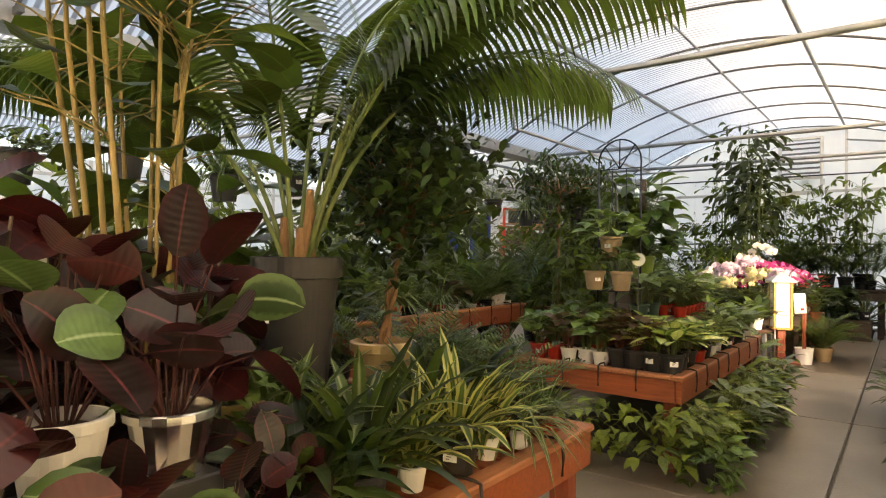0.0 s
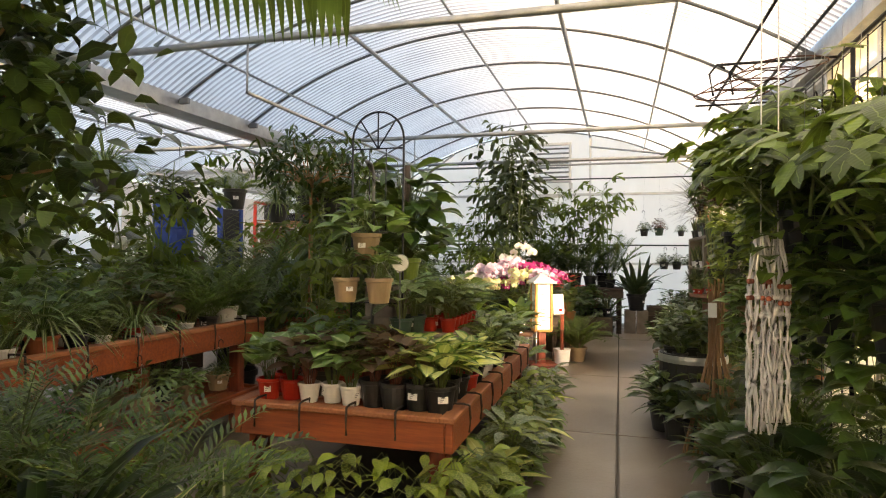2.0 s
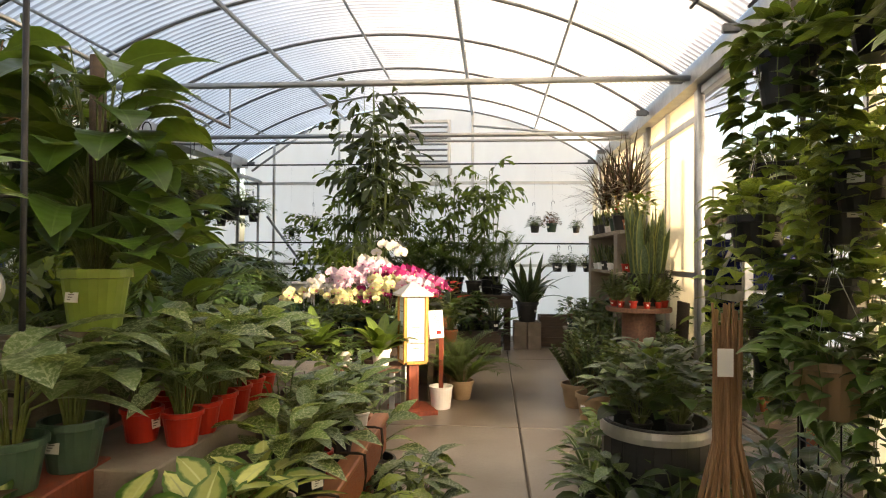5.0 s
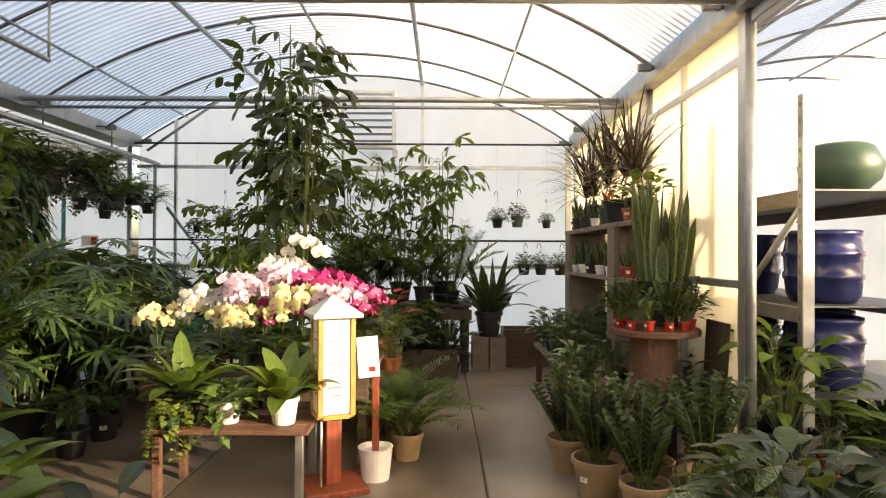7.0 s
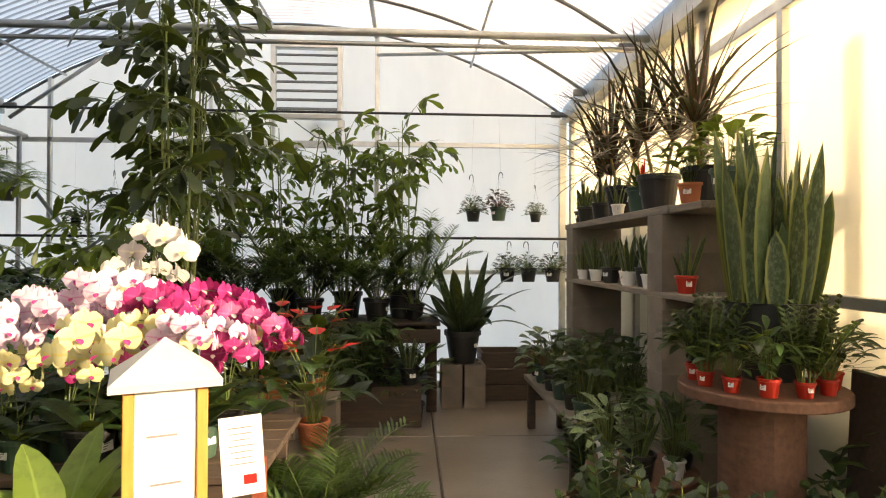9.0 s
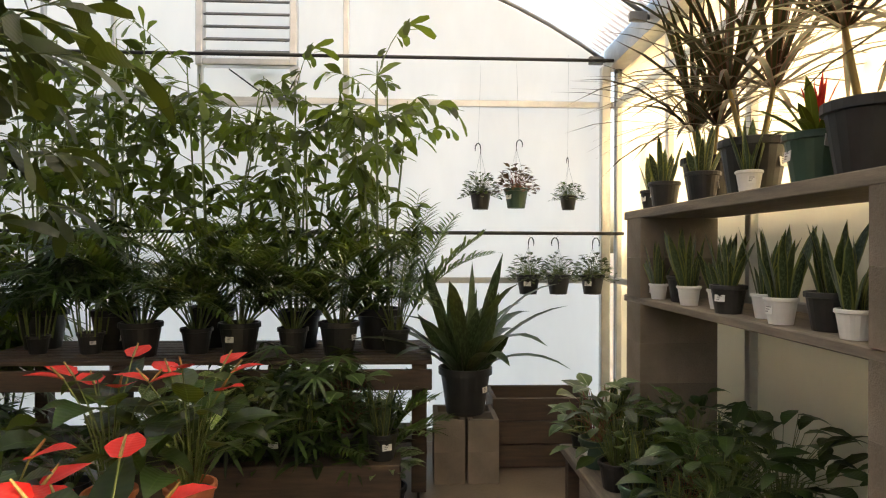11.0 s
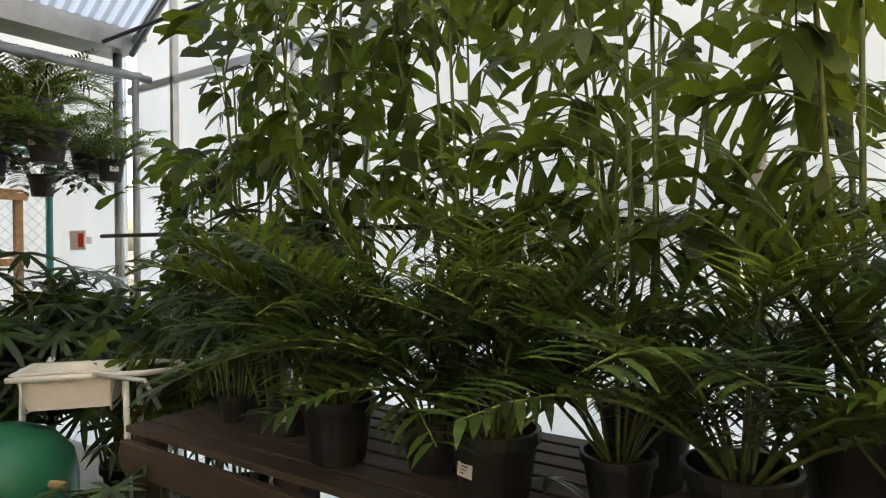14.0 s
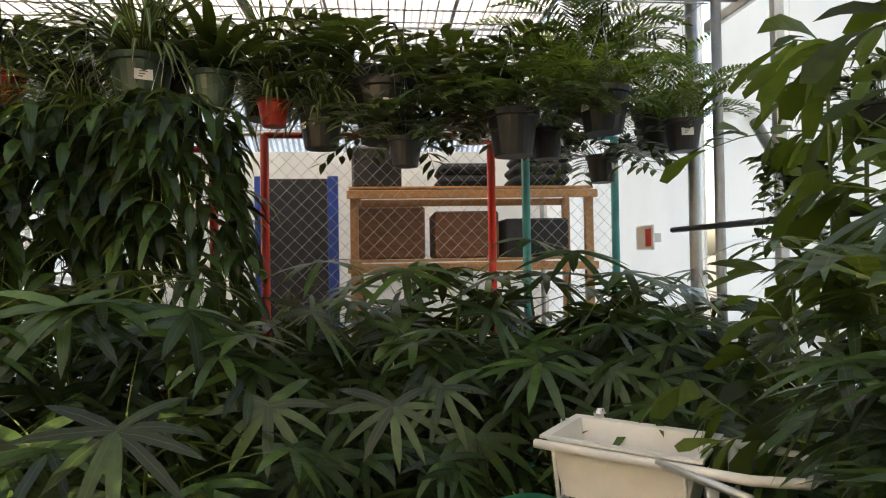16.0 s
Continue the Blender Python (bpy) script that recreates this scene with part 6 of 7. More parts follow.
# plants on the floor round the bench: a fringe of pale leaves below the rim
for i in range(9):
    place(("pothos_short", "dieff", "aglaonema")[i % 3], -0.93 - 0.05 * (i % 2), 3.86 + i * 0.28, 0.0, "black", 1.0 + 0.12 * (i % 3), group="plants on the floor beside the bench")
fringe = thing("hanging_foliage", pose(0, 0, 0), "pale variegated leaves spilling from under the bench rim", "trailing plants")
F = Foliage(31)
rf = random.Random(9)
for i in range(560):
    if i % 3:
        p = Vector((-1.06 + rf.uniform(-0.05, 0.22), 3.75 + 2.5 * rf.random(), rf.uniform(0.12, 0.44)))
        a = rf.uniform(-1.2, 1.2)
    else:
        p = Vector((-1.0 - 1.25 * rf.random(), 3.78 + rf.uniform(-0.25, 0.05), rf.uniform(0.12, 0.43)))
        a = -1.57 + rf.uniform(-1.2, 1.2)
    b = Vector((min(p.x, -1.12), max(p.y, 3.9), p.z - 0.1))
    F.stem([b, b.lerp(p, 0.6) + Vector((0, 0, 0.05)), p], 0.002)
    F.leaf(p, ray_dir(a, rf.uniform(-0.2, 0.7)), rf.uniform(0.09, 0.15), rf.uniform(0.045, 0.065), "ovate", 1.2, 0.2, 5, 0, rf.uniform(-0.4, 0.4))
me = F.mesh("foliage")
me.materials.append(L_POTHOS)
me.materials.append(STEM)
fo = new("foliage", me)
fo.parent = fringe
part("planting_tray", boxed((-1.66, 4.95, 0.06), (0.8, 2.0, 0.12), 0.01), M_BLACKPOT, fringe)
fringe["kind"] = "stuff"

# ---- near bench: burgundy plants, canes, palm, ficus, striped dracaenas ----
ZC = CZ - 0.043
GC = "plants on the near bench"
for x, y, k, p, s in ((-1.2, 2.28, "dracaena_pale", "red", 0.6), (-1.17, 2.02, "spider", "white", 0.75), (-1.2, 1.84, "dracaena", "white", 0.85), (-1.2, 1.66, "dracaena", "black", 0.95), (-1.22, 1.45, "dracaena", "white", 0.85), (-1.36, 1.95, "dracaena_green", "black", 0.9),
                      (-1.38, 1.7, "dracaena_green", "green", 0.95), (-1.2, 1.2, "dracaena_green", "black", 1.0), (-1.35, 1.35, "dracaena_pale", "black", 1.0), (-1.18, 0.98, "dracaena_green", "black", 0.9), (-1.4, 1.08, "dracaena_pale", "black", 1.05), (-1.6, 1.2, "dracaena_pale", "black", 1.0),
                      (-1.55, 2.2, "feathery", "red", 1.0), (-1.8, 2.25, "feathery", "black", 1.1), (-2.05, 2.2, "feathery", "black", 1.1), (-1.4, 2.3, "feathery", "red", 0.9), (-1.75, 2.05, "feathery", "black", 1.0), (-2.4, 2.2, "foliage_deep", "black", 1.2), (-2.5, 1.7, "foliage_deep", "black", 1.3), (-2.5, 1.2, "foliage_mid", "black", 1.2)):
    place(k, x, y, ZC + 0.035, p, s, group=GC)

# tall feather palm in a charcoal pot on an upturned pot
stand_ = part("upturned_pot", lathe([(0, 0), (0.19, 0), (0.19, 0.03), (0.15, 0.29), (0, 0.29)], 24), M_BLACKPOT)
stand_.matrix_basis = pose(-1.72, 1.40, ZC)
tagged(stand_, "large upturned black nursery pot", "pot")
pm = thing("potted_kentia_palm", pose(-1.72, 1.40, ZC + 0.291), "tall feather palm with orange stem bases in a charcoal pot", "palm")
build_pot(pm, "charcoal", True)
for k, (dx, dy, h) in enumerate(((0.02, 0.03, 0.32), (-0.04, -0.02, 0.22), (0.06, -0.04, 0.18))):
    part("trunk", tube([(dx, dy, 0.38), (dx * 1.1, dy * 1.1, 0.38 + h * 0.6), (dx * 1.2, dy * 1.2, 0.38 + h)], 0.03 if k == 0 else 0.024, 10, taper=0.012), M_BARK, pm, "fibrous orange-brown palm stem")
F = Foliage(12)
for k in range(11):
    a = radians((18, 35, 52, 75, 100, 130, 165, 200, 222, 300, 40)[k])
    pts, _ = F.arc((0.03 * math.cos(a), 0.03 * math.sin(a), 0.0), ray_dir(a, (1.3, 1.38, 1.26, 1.32, 1.34, 1.3, 1.25, 1.25, 1.2, 1.38, 1.36)[k]), (1.7, 1.5, 1.65, 1.5, 1.5, 1.4, 1.4, 1.5, 1.5, 1.1, 1.85)[k], (2.3, 1.9, 2.3, 1.8, 1.5, 1.5, 1.6, 1.9, 2.0, 0.9, 2.2)[k], 13)
    F.stem(pts, 0.011, 0.003, 1, 5)
    for m in range(38):
        s_ = 0.42 + 0.58 * (m + 0.5) / 38
        q = s_ * 12
        j = min(int(q), 11)
        p = pts[j].lerp(pts[j + 1], q - j)
        d = (pts[j + 1] - pts[j]).normalized()
        side = d.cross(Vector((0, 0, 1))).normalized()
        ln = 0.40 * (0.5 + 0.6 * math.sin(math.pi * (0.15 + 0.8 * (s_ - 0.42) / 0.58)))
        for sg in (-1, 1):
            F.leaf(p, side * sg + d * 0.7, ln, 0.028, "lance", 2.3, 0.25, 6, 0, 0, True)
me = F.mesh("foliage")
me.materials.append(L_PALM)
me.materials.append(STEM)
fo = new("foliage", me)
fo.parent, fo.location = pm, (0, 0, 0.40)

# ficus with braided trunk in a beige bowl
fi = thing("potted_ficus", pose(-1.73, 1.86, ZC + 0.185) @ Matrix.Diagonal((0.94, 0.94, 0.94, 1)), "weeping fig with twisted trunk in a beige bowl", "ficus")
part("pot", lathe([(0, 0), (0.095, 0), (0.13, 0.19), (0.147, 0.195), (0.147, 0.23), (0.13, 0.235), (0.122, 0.19), (0, 0.19)], 28), M_CREAM, fi)
part("bark_mulch", lathe([(0.123, 0.195), (0.08, 0.21), (0, 0.215)], 18), M_BARK, fi)
for k in range(2):
    pts = [(0.014 * math.cos(t * 7 + k * math.pi) + 0.06 * t, 0.014 * math.sin(t * 7 + k * math.pi) + 0.03 * t, 0.2 + 0.45 * t) for t in np.linspace(0, 1, 14)]
    part("trunk", tube(pts, 0.015, 8, taper=0.011), M_BARK, fi)
F = Foliage(15)
crown(F, 14, 2300, (0.09, 0.04, 0.94), (0.30, 0.30, 0.33), 0.075, 0.04, (0.06, 0.03, 0.64), 1.5)
me = F.mesh("foliage")
me.materials.append(L_FICUS)
me.materials.append(M_BARK)
fo = new("foliage", me)
fo.parent = fi
plank(-1.73, 1.86, ZC, 0.30, 0.28, 0.183, M_BLOCK, "grey concrete block plinth", 10, "plinth")

# tall yellow-caned fishtail palm
yc = thing("potted_cane_palm", pose(-1.55, 0.72, ZC + 0.1), "tall palm with yellow canes and broad jagged leaves", "palm")
build_pot(yc, "cream", True)
F = Foliage(23)
for k in range(11):
    a = k * GOLD
    t = Vector((math.cos(a) * 0.25 * F.r.uniform(0.3, 1), math.sin(a) * 0.25 * F.r.uniform(0.3, 1), F.r.uniform(1.0, 1.5)))
    b = Vector((math.cos(a) * 0.07, math.sin(a) * 0.07, 0))
    F.stem([b, b.lerp(t, 0.3) + Vector((0.02, 0.01, 0.03)), b.lerp(t, 0.7) - Vector((0.02, 0.0, 0)), t], F.r.uniform(0.006, 0.011), 0.004, 1, 6)
    for m in range(10):
        s_ = F.r.uniform(0.5, 1.0)
        aa = F.r.uniform(0, 6.28)
        tp, d = F.arc(b.lerp(t, s_), ray_dir(aa, 0.5), F.r.uniform(0.1, 0.25), 0.5, 3)
        F.stem(tp, 0.003, 0.002)
        F.leaf(tp[-1], ray_dir(aa, F.r.uniform(-0.3, 0.5)), F.r.uniform(0.13, 0.24), F.r.uniform(0.09, 0.15), "fish", 0.9, 0.15, 5, 0, F.r.uniform(-0.5, 0.5))
me = F.mesh("foliage")
me.materials.append(L_DEEP)
me.materials.append(YSTEM)
fo = new("foliage", me)
fo.parent, fo.location = yc, (0, 0, 0.2)
plank(-1.55, 0.72, ZC, 0.36, 0.36, 0.098, M_DARKWOOD, "dark wooden riser under a pot", 5, "riser")

# burgundy rubber plants: every broad leaf a part
LEAF_BURG = []
for k in range(3):
    F = Foliage(40 + k)
    F.leaf((0, 0, 0), (1, 0, 0.1), 0.15, 0.11, "petal", 0.5 + 0.3 * k, 0.22, 8, 0)
    me = F.mesh("leaf")
    me.materials.append(L_BURG)
    LEAF_BURG.append(me)


def rubber_plant(x, y, z, stems, height, pot, seed):
    root = thing("potted_rubber_plant", pose(x, y, z), f"burgundy rubber plant in a {POTS[pot][3]}", "rubber plant")
    h = build_pot(root, pot, False)
    r = random.Random(seed)
    for k in range(stems):
        a = k * GOLD + seed
        top = Vector((math.cos(a) * 0.16, math.sin(a) * 0.16, h + height * r.uniform(0.6, 1.05)))
        bot = Vector((math.cos(a) * 0.03, math.sin(a) * 0.03, h * 0.8))
        part("stem", tube([bot, bot.lerp(top, 0.5), top], 0.006, 6, taper=0.004), M_DARKWOOD, root)
        for m in range(8):
            p = bot.lerp(top, 0.3 + 0.7 * (m + 0.6) / 8)
            lf = new("leaf", LEAF_BURG[(m + k) % 3])
            lf.parent = root
            s = r.uniform(0.6, 1.2)
            lf.matrix_basis = Matrix.Translation(p) @ pose(0, 0, 0, r.uniform(-45, 45), r.uniform(-50, 45), math.degrees(a) + m * 137.5) @ Matrix.Scale(s, 4)
    return root


rubber_plant(-1.05 - 0.1, -0.1, ZC, 4, 0.5, "black_mid", 23)
rubber_plant(-1.62, 0.5, ZC, 4, 0.66, "black_mid", 27)
rubber_plant(-1.42, 0.74, ZC, 4, 0.62, "black_mid", 3)
rubber_plant(-1.15, 0.22, ZC, 4, 0.55, "white_mid", 5)
rubber_plant(-1.5, 0.38, ZC, 4, 0.7, "black_mid", 8)
rubber_plant(-1.45, -0.05, ZC, 4, 0.6, "black_mid", 11)
place("calathea_red", -1.36, 0.80, ZC + 0.2, "black", 0.8, 0, 1)
plank(-1.36, 0.80, ZC, 0.18, 0.18, 0.198, M_BLOCK, "small concrete block plinth", 0, "plinth")
place("calathea_red", -1.17, 0.64, ZC + 0.33, "tin", 1.0, 0, 0, tag=False)
plank(-1.17, 0.64, ZC, 0.15, 0.15, 0.328, M_BLACKPOT, "black plastic crate used as a plinth", 0, "plinth")
place("calathea_red", -1.62, 0.30, ZC + 0.3, "white_mid", 1.1, 0, 1)
plank(-1.62, 0.30, ZC, 0.2, 0.2, 0.298, M_BLOCK, "small concrete block plinth", 0, "plinth")
place("calathea_red", -1.25, 0.47, ZC + 0.31, "white_mid", 1.0, 0, 2)
plank(-1.25, 0.47, ZC, 0.16, 0.16, 0.308, M_BLACKPOT, "black plastic crate used as a plinth", 0, "plinth")
for k, (x, y, z, q) in enumerate(((-1.09, 0.50, 0.0, 0.8), (-1.10, 0.72, 0.0, 0.75), (-1.09, 0.30, 0.0, 0.95), (-1.13, 0.88, 0.0, 0.7), (-1.44, 0.62, 0.24, 1.0), (-1.55, 0.52, 0.34, 1.0), (-1.48, 0.84, 0.4, 0.8), (-1.3, 0.66, 0.1, 0.8))):
    place("calathea_red", x, y, ZC + z + 0.002, "black", q, k * 67, k % 3, group="burgundy calatheas on the near bench", tag=False)
    if z:
        plank(x, y, ZC, 0.14, 0.14, z, M_BLACKPOT, "black plastic crate used as a plinth", 0, "plinth")
place("pothos_short", -1.62, 1.06, ZC + 0.1, "cream", 1.0)
plank(-1.62, 1.06, ZC, 0.3, 0.3, 0.098, M_DARKWOOD, "dark wooden riser under a pot", 5, "riser")
for x, y, k in ((-2.1, 0.6, "foliage_deep"), (-2.2, 0.2, "foliage_mid"), (-2.1, 1.1, "monstera"), (-2.5, 0.7, "foliage_deep"), (-2.0, -0.2, "foliage_mid"), (-2.5, 0.2, "schefflera"), (-2.35, 1.45, "lily_big"), (-2.55, 1.0, "lily_big"), (-2.3, 0.45, "monstera")):
    place(k, x, y, ZC, "black_mid", 1.1, group=GC)

# ---- left bench and the crowd beyond ----
rl = random.Random(17)
GL = "plants on the left bench"
MIX = ["foliage_mid", "foliage_bright", "foliage_deep", "feathery", "tiny", "lily", "foliage_mid", "spider", "bronze"]
for iy in range(11):
    for ix in range(4):
        x, y = -3.2 - ix * 0.3 + rl.uniform(-0.05, 0.05), 3.1 + iy * 0.215
        place(rl.choice(MIX), x, y, LZ - 0.043, rl.choice(("red", "white", "white", "black", "black", "terracotta")), rl.uniform(0.75, 1.0) + 0.12 * ix, group=GL)
place("feathery", -3.2, 5.05, LZ - 0.043, "white_mid", 1.1, group=GL)
place("feathery", -3.35, 5.15, LZ - 0.043, "white_mid", 1.15, group=GL)
for i, y in enumerate((3.3, 3.65, 4.0, 4.35, 4.7)):
    place(("pothos_short", "tiny", "foliage_mid")[i % 3], -3.0, y, 0.42, "taupe", 0.62, hang=LZ - 0.05, group="taupe pots hung below the left bench")
for iy in range(8):
    place(rl.choice(MIX), -3.5 - 0.4 * (iy % 2), 3.2 + iy * 0.26, 0.295, rl.choice(("black", "taupe", "black_mid")), 0.85, group="plants on the lower deck")
for iy in range(9):
    for ix in range(3):
        place(rl.choice(MIX), -3.35 - ix * 0.36, -0.4 + iy * 0.34, 0.757, rl.choice(("red", "white", "black", "black_mid")), rl.uniform(0.9, 1.3), group="plants on the rear bench")
for iy in range(11):
    for ix in range(3):
        place(rl.choice(MIX + ["monstera", "palm_small", "dracaena_green", "ginger"]), -5.4 - ix * 0.45, 0.8 + iy * 0.42, 0.757, rl.choice(("black", "black_mid", "white")), rl.uniform(1.0, 1.5), group="plants on the far bench")
for iy in range(4):
    for ix in range(4):
        place(rl.choice(["foliage_deep", "lily", "ginger", "palm_small", "foliage_bright"]), -3.05 - ix * 0.34, 6.75 + iy * 0.42, 0.657, rl.choice(("black_mid", "green", "terracotta")), rl.uniform(0.9, 1.25), group="plants on the middle rear bench")
# tall plants standing behind the benches
for x, y, k, s in ((-2.75, 5.6, "fishtail", 0.8), (-3.6, 5.75, "palm_mid", 1.25), (-4.4, 5.6, "fishtail", 1.15), (-2.7, 6.3, "palm_mid", 0.95), (-2.6, 7.1, "lily_big", 1.2), (-4.5, 7.0, "palm_mid", 1.3), (-4.6, 8.3, "fishtail", 1.0), (-5.0, 3.2, "palm_mid", 1.2), (-4.7, 2.2, "fishtail", 1.1), (-4.8, 1.0, "palm_mid", 1.3),
                   (-4.6, 4.4, "fishtail", 1.15), (-3.9, 6.2, "palm_mid", 1.1), (-5.2, 6.4, "rhapis", 1.3), (-5.6, 7.4, "palm_mid", 1.3), (-6.0, 5.8, "fishtail", 1.1), (-6.9, 2.4, "palm_mid", 1.4), (-7.2, 4.2, "fishtail", 1.2), (-7.0, 0.6, "fishtail", 1.1)):
    place(k, x, y, 0, "black_big", s, group="tall plants behind the benches")
for x, y, k, s in ((-2.0, 6.6, "ginger", 1.2), (-1.55, 6.55, "lily", 1.25), (-1.25, 6.75, "dieff_tall", 1.2), (-1.6, 6.85, "lily", 1.3), (-2.4, 6.5, "lily_big", 1.0)):
    place(k, x, y, 0, "black_mid", s, group="plants on the floor behind the bench")
# hanging ferns over the left benches, on a pipe under the gutter
pp = bar("hanging_pipe", [(-4.5, YS + 0.1, 2.55), (-4.5, 8.9, 2.55)], 0.02, M_STEEL)
tagged(pp, "grey steel pipe that baskets hang from", "pipe", kind="structure")
for i, y in enumerate((1.4, 2.1, 2.9, 3.6, 4.4, 5.2, 6.1, 7.0, 7.9)):
    place(("kangaroo", "fern", "spider")[i % 3], -4.5, y, 1.75 + 0.1 * (i % 2), "black_mid", 1.15, hang=2.55, group="hanging ferns under the gutter")
for i, y in enumerate((6.2, 6.7, 7.3, 7.9)):
    place(("pothos_green", "weeping", "kangaroo")[i % 3], -2.9, y, 1.72, "black", 1.1, hang=2.5, group="hanging plants over the rear bench")
pp = bar("hanging_pipe", [(-2.9, 4.85, 2.5), (-2.9, 8.54, 2.5)], 0.015, M_STEEL)
tagged(pp, "thin steel pipe over the rear bench", "pipe", kind="structure")
for y in (4.85, 8.54):
    q = bar("pipe_drop", [(-2.9, y, 2.49), (-2.9, y, 2.87)], 0.008, M_STEEL)
    tagged(q, "thin steel drop rod", "rod", kind="structure")
# slender weeping fig behind the left bench
wf = thing("weeping_tree", pose(-3.0, 5.95, 0), "slender tree with drooping narrow leaves", "tree")
part("trunk", tube([(0, 0, 0.0), (0.02, 0, 1.1), (0.0, 0.03, 2.0)], 0.025, 8, taper=0.014), M_BARK, wf)
F = Foliage(61)
crown(F, 9, 900, (0, 0, 2.15), (0.62, 0.62, 0.22), 0.14, 0.03, (0, 0.03, 1.95), 2.0)
me = F.mesh("foliage")
me.materials.append(L_DEEP)
me.materials.append(M_BARK)
fo = new("foliage", me)
fo.parent = wf
drum = thing("blue_drum", pose(-5.34, 7.02, 0.22), "blue plastic drum standing on crates", "drum")
part("crate", boxed((0, 0, 0.44), (0.5, 0.5, 1.32), 0.01), M_DARKWOOD, drum)
part("barrel", lathe([(0, 1.1), (0.2, 1.1), (0.22, 1.14), (0.22, 1.4), (0.228, 1.42), (0.22, 1.44), (0.22, 1.7), (0.2, 1.74), (0, 1.74)], 28), M_BLUE, drum)

card = thing("price_card", pose(-2.3, 0.75, ZC), "white printed price card on a thin rod", "sign")
bar("rod", [(0, 0, 0), (0, 0, 0.62)], 0.004, M_STEEL, card, 6)
cf = part("card", boxed((0, -0.006, 0.70), (0.13, 0.004, 0.09), 0.001), M_PAPER, card)
for k in range(4):
    part("print_bar", boxed((0, -0.0095, 0.725 - 0.016 * k), (0.08 - 0.01 * (k % 2), 0.001, 0.005), 0), M_INK, cf)
card.matrix_basis = pose(-2.3, 0.75, ZC, 0, 0, 60)

# ---- right side near the start: wire grid with baskets, macrame, barrel, bamboo ----
gr = thing("wire_grid_panel", pose(0.80, 0, 0), "black wire grid panel carrying hanging baskets", "wire grid")
for i in range(18):
    y = 3.3 + i * 0.17
    bar("grid_wire", [(0, y, 0.0 if i % 8 == 0 else 0.35), (0, y, 2.45)], 0.004, M_IRON, gr, 4)
for i in range(13):
    zz = 0.4 + i * 0.17
    bar("grid_wire", [(0, 3.3, zz), (0, 6.19, zz)], 0.004, M_IRON, gr, 4)
for y in (3.3, 4.75, 6.19):
    bar("grid_post", [(0.02, y, 0), (0.02, y, 2.5)], 0.012, M_IRON, gr, 6)
bar("grid_rail", [(0.0, 3.3, 2.47), (0.0, 6.19, 2.47)], 0.012, M_IRON, gr, 6)
for y in (3.9, 4.9, 5.9):
    bar("grid_arm", [(0.0, y, 2.47), (-0.62, y, 2.47)], 0.008, M_IRON, gr, 6)
bar("grid_rail", [(-0.5, 2.6, 2.485), (-0.5, 6.1, 2.485)], 0.009, M_IRON, gr, 6)
bar("grid_rail", [(-0.25, 2.6, 2.485), (-0.25, 6.1, 2.485)], 0.009, M_IRON, gr, 6)
GR = "hanging baskets on the wire grid"
for x, y, zz, k, p, s in ((0.2, 5.0, 1.78, "pothos_green", "black_mid", 0.72), (0.40, 4.92, 1.88, "pothos", "black_mid", 0.8), (0.46, 5.8, 1.36, "pothos", "black_mid", 0.95), (0.58, 5.4, 1.42, "pothos", "black_mid", 0.95),
                          (0.60, 4.6, 1.66, "schefflera", "black_mid", 1.0), (0.58, 4.4, 1.55, "pothos_green", "black_mid", 1.1), (0.44, 4.35, 1.5, "schefflera", "black_mid", 0.85), (0.6, 3.95, 1.35, "pothos_green", "black_mid", 1.2),
                          (0.66, 3.5, 1.22, "schefflera", "black_mid", 1.1), (0.40, 3.98, 1.38, "schefflera", "black_mid", 0.95), (0.66, 3.0, 1.3, "pothos_green", "black_mid", 1.2), (0.6, 4.85, 1.12, "pothos", "black_mid", 1.0), (0.5, 5.35, 0.88, "pothos_short", "taupe", 1.0), (0.6, 4.2, 0.98, "pothos_green", "black_mid", 1.1), (0.55, 5.85, 0.92, "pothos_green", "black_mid", 0.9),
                          (0.62, 3.55, 1.0, "pothos_green", "black_mid", 1.25), (0.62, 4.55, 1.25, "pothos", "black_mid", 0.8), (0.64, 3.2, 1.15, "pothos_green", "black_mid", 0.9), (0.62, 5.1, 0.85, "pothos_green", "black_mid", 0.9), (0.58, 5.3, 1.52, "pothos", "black_mid", 0.95), (0.64, 5.62, 1.12, "pothos_green", "black_mid", 1.0), (0.62, 6.0, 1.6, "pothos_green", "black_mid", 0.9)):
    place(k, x, y, zz, p, s, hang=2.485 if x < 0.5 or zz > 1.5 else 2.47, group=GR)


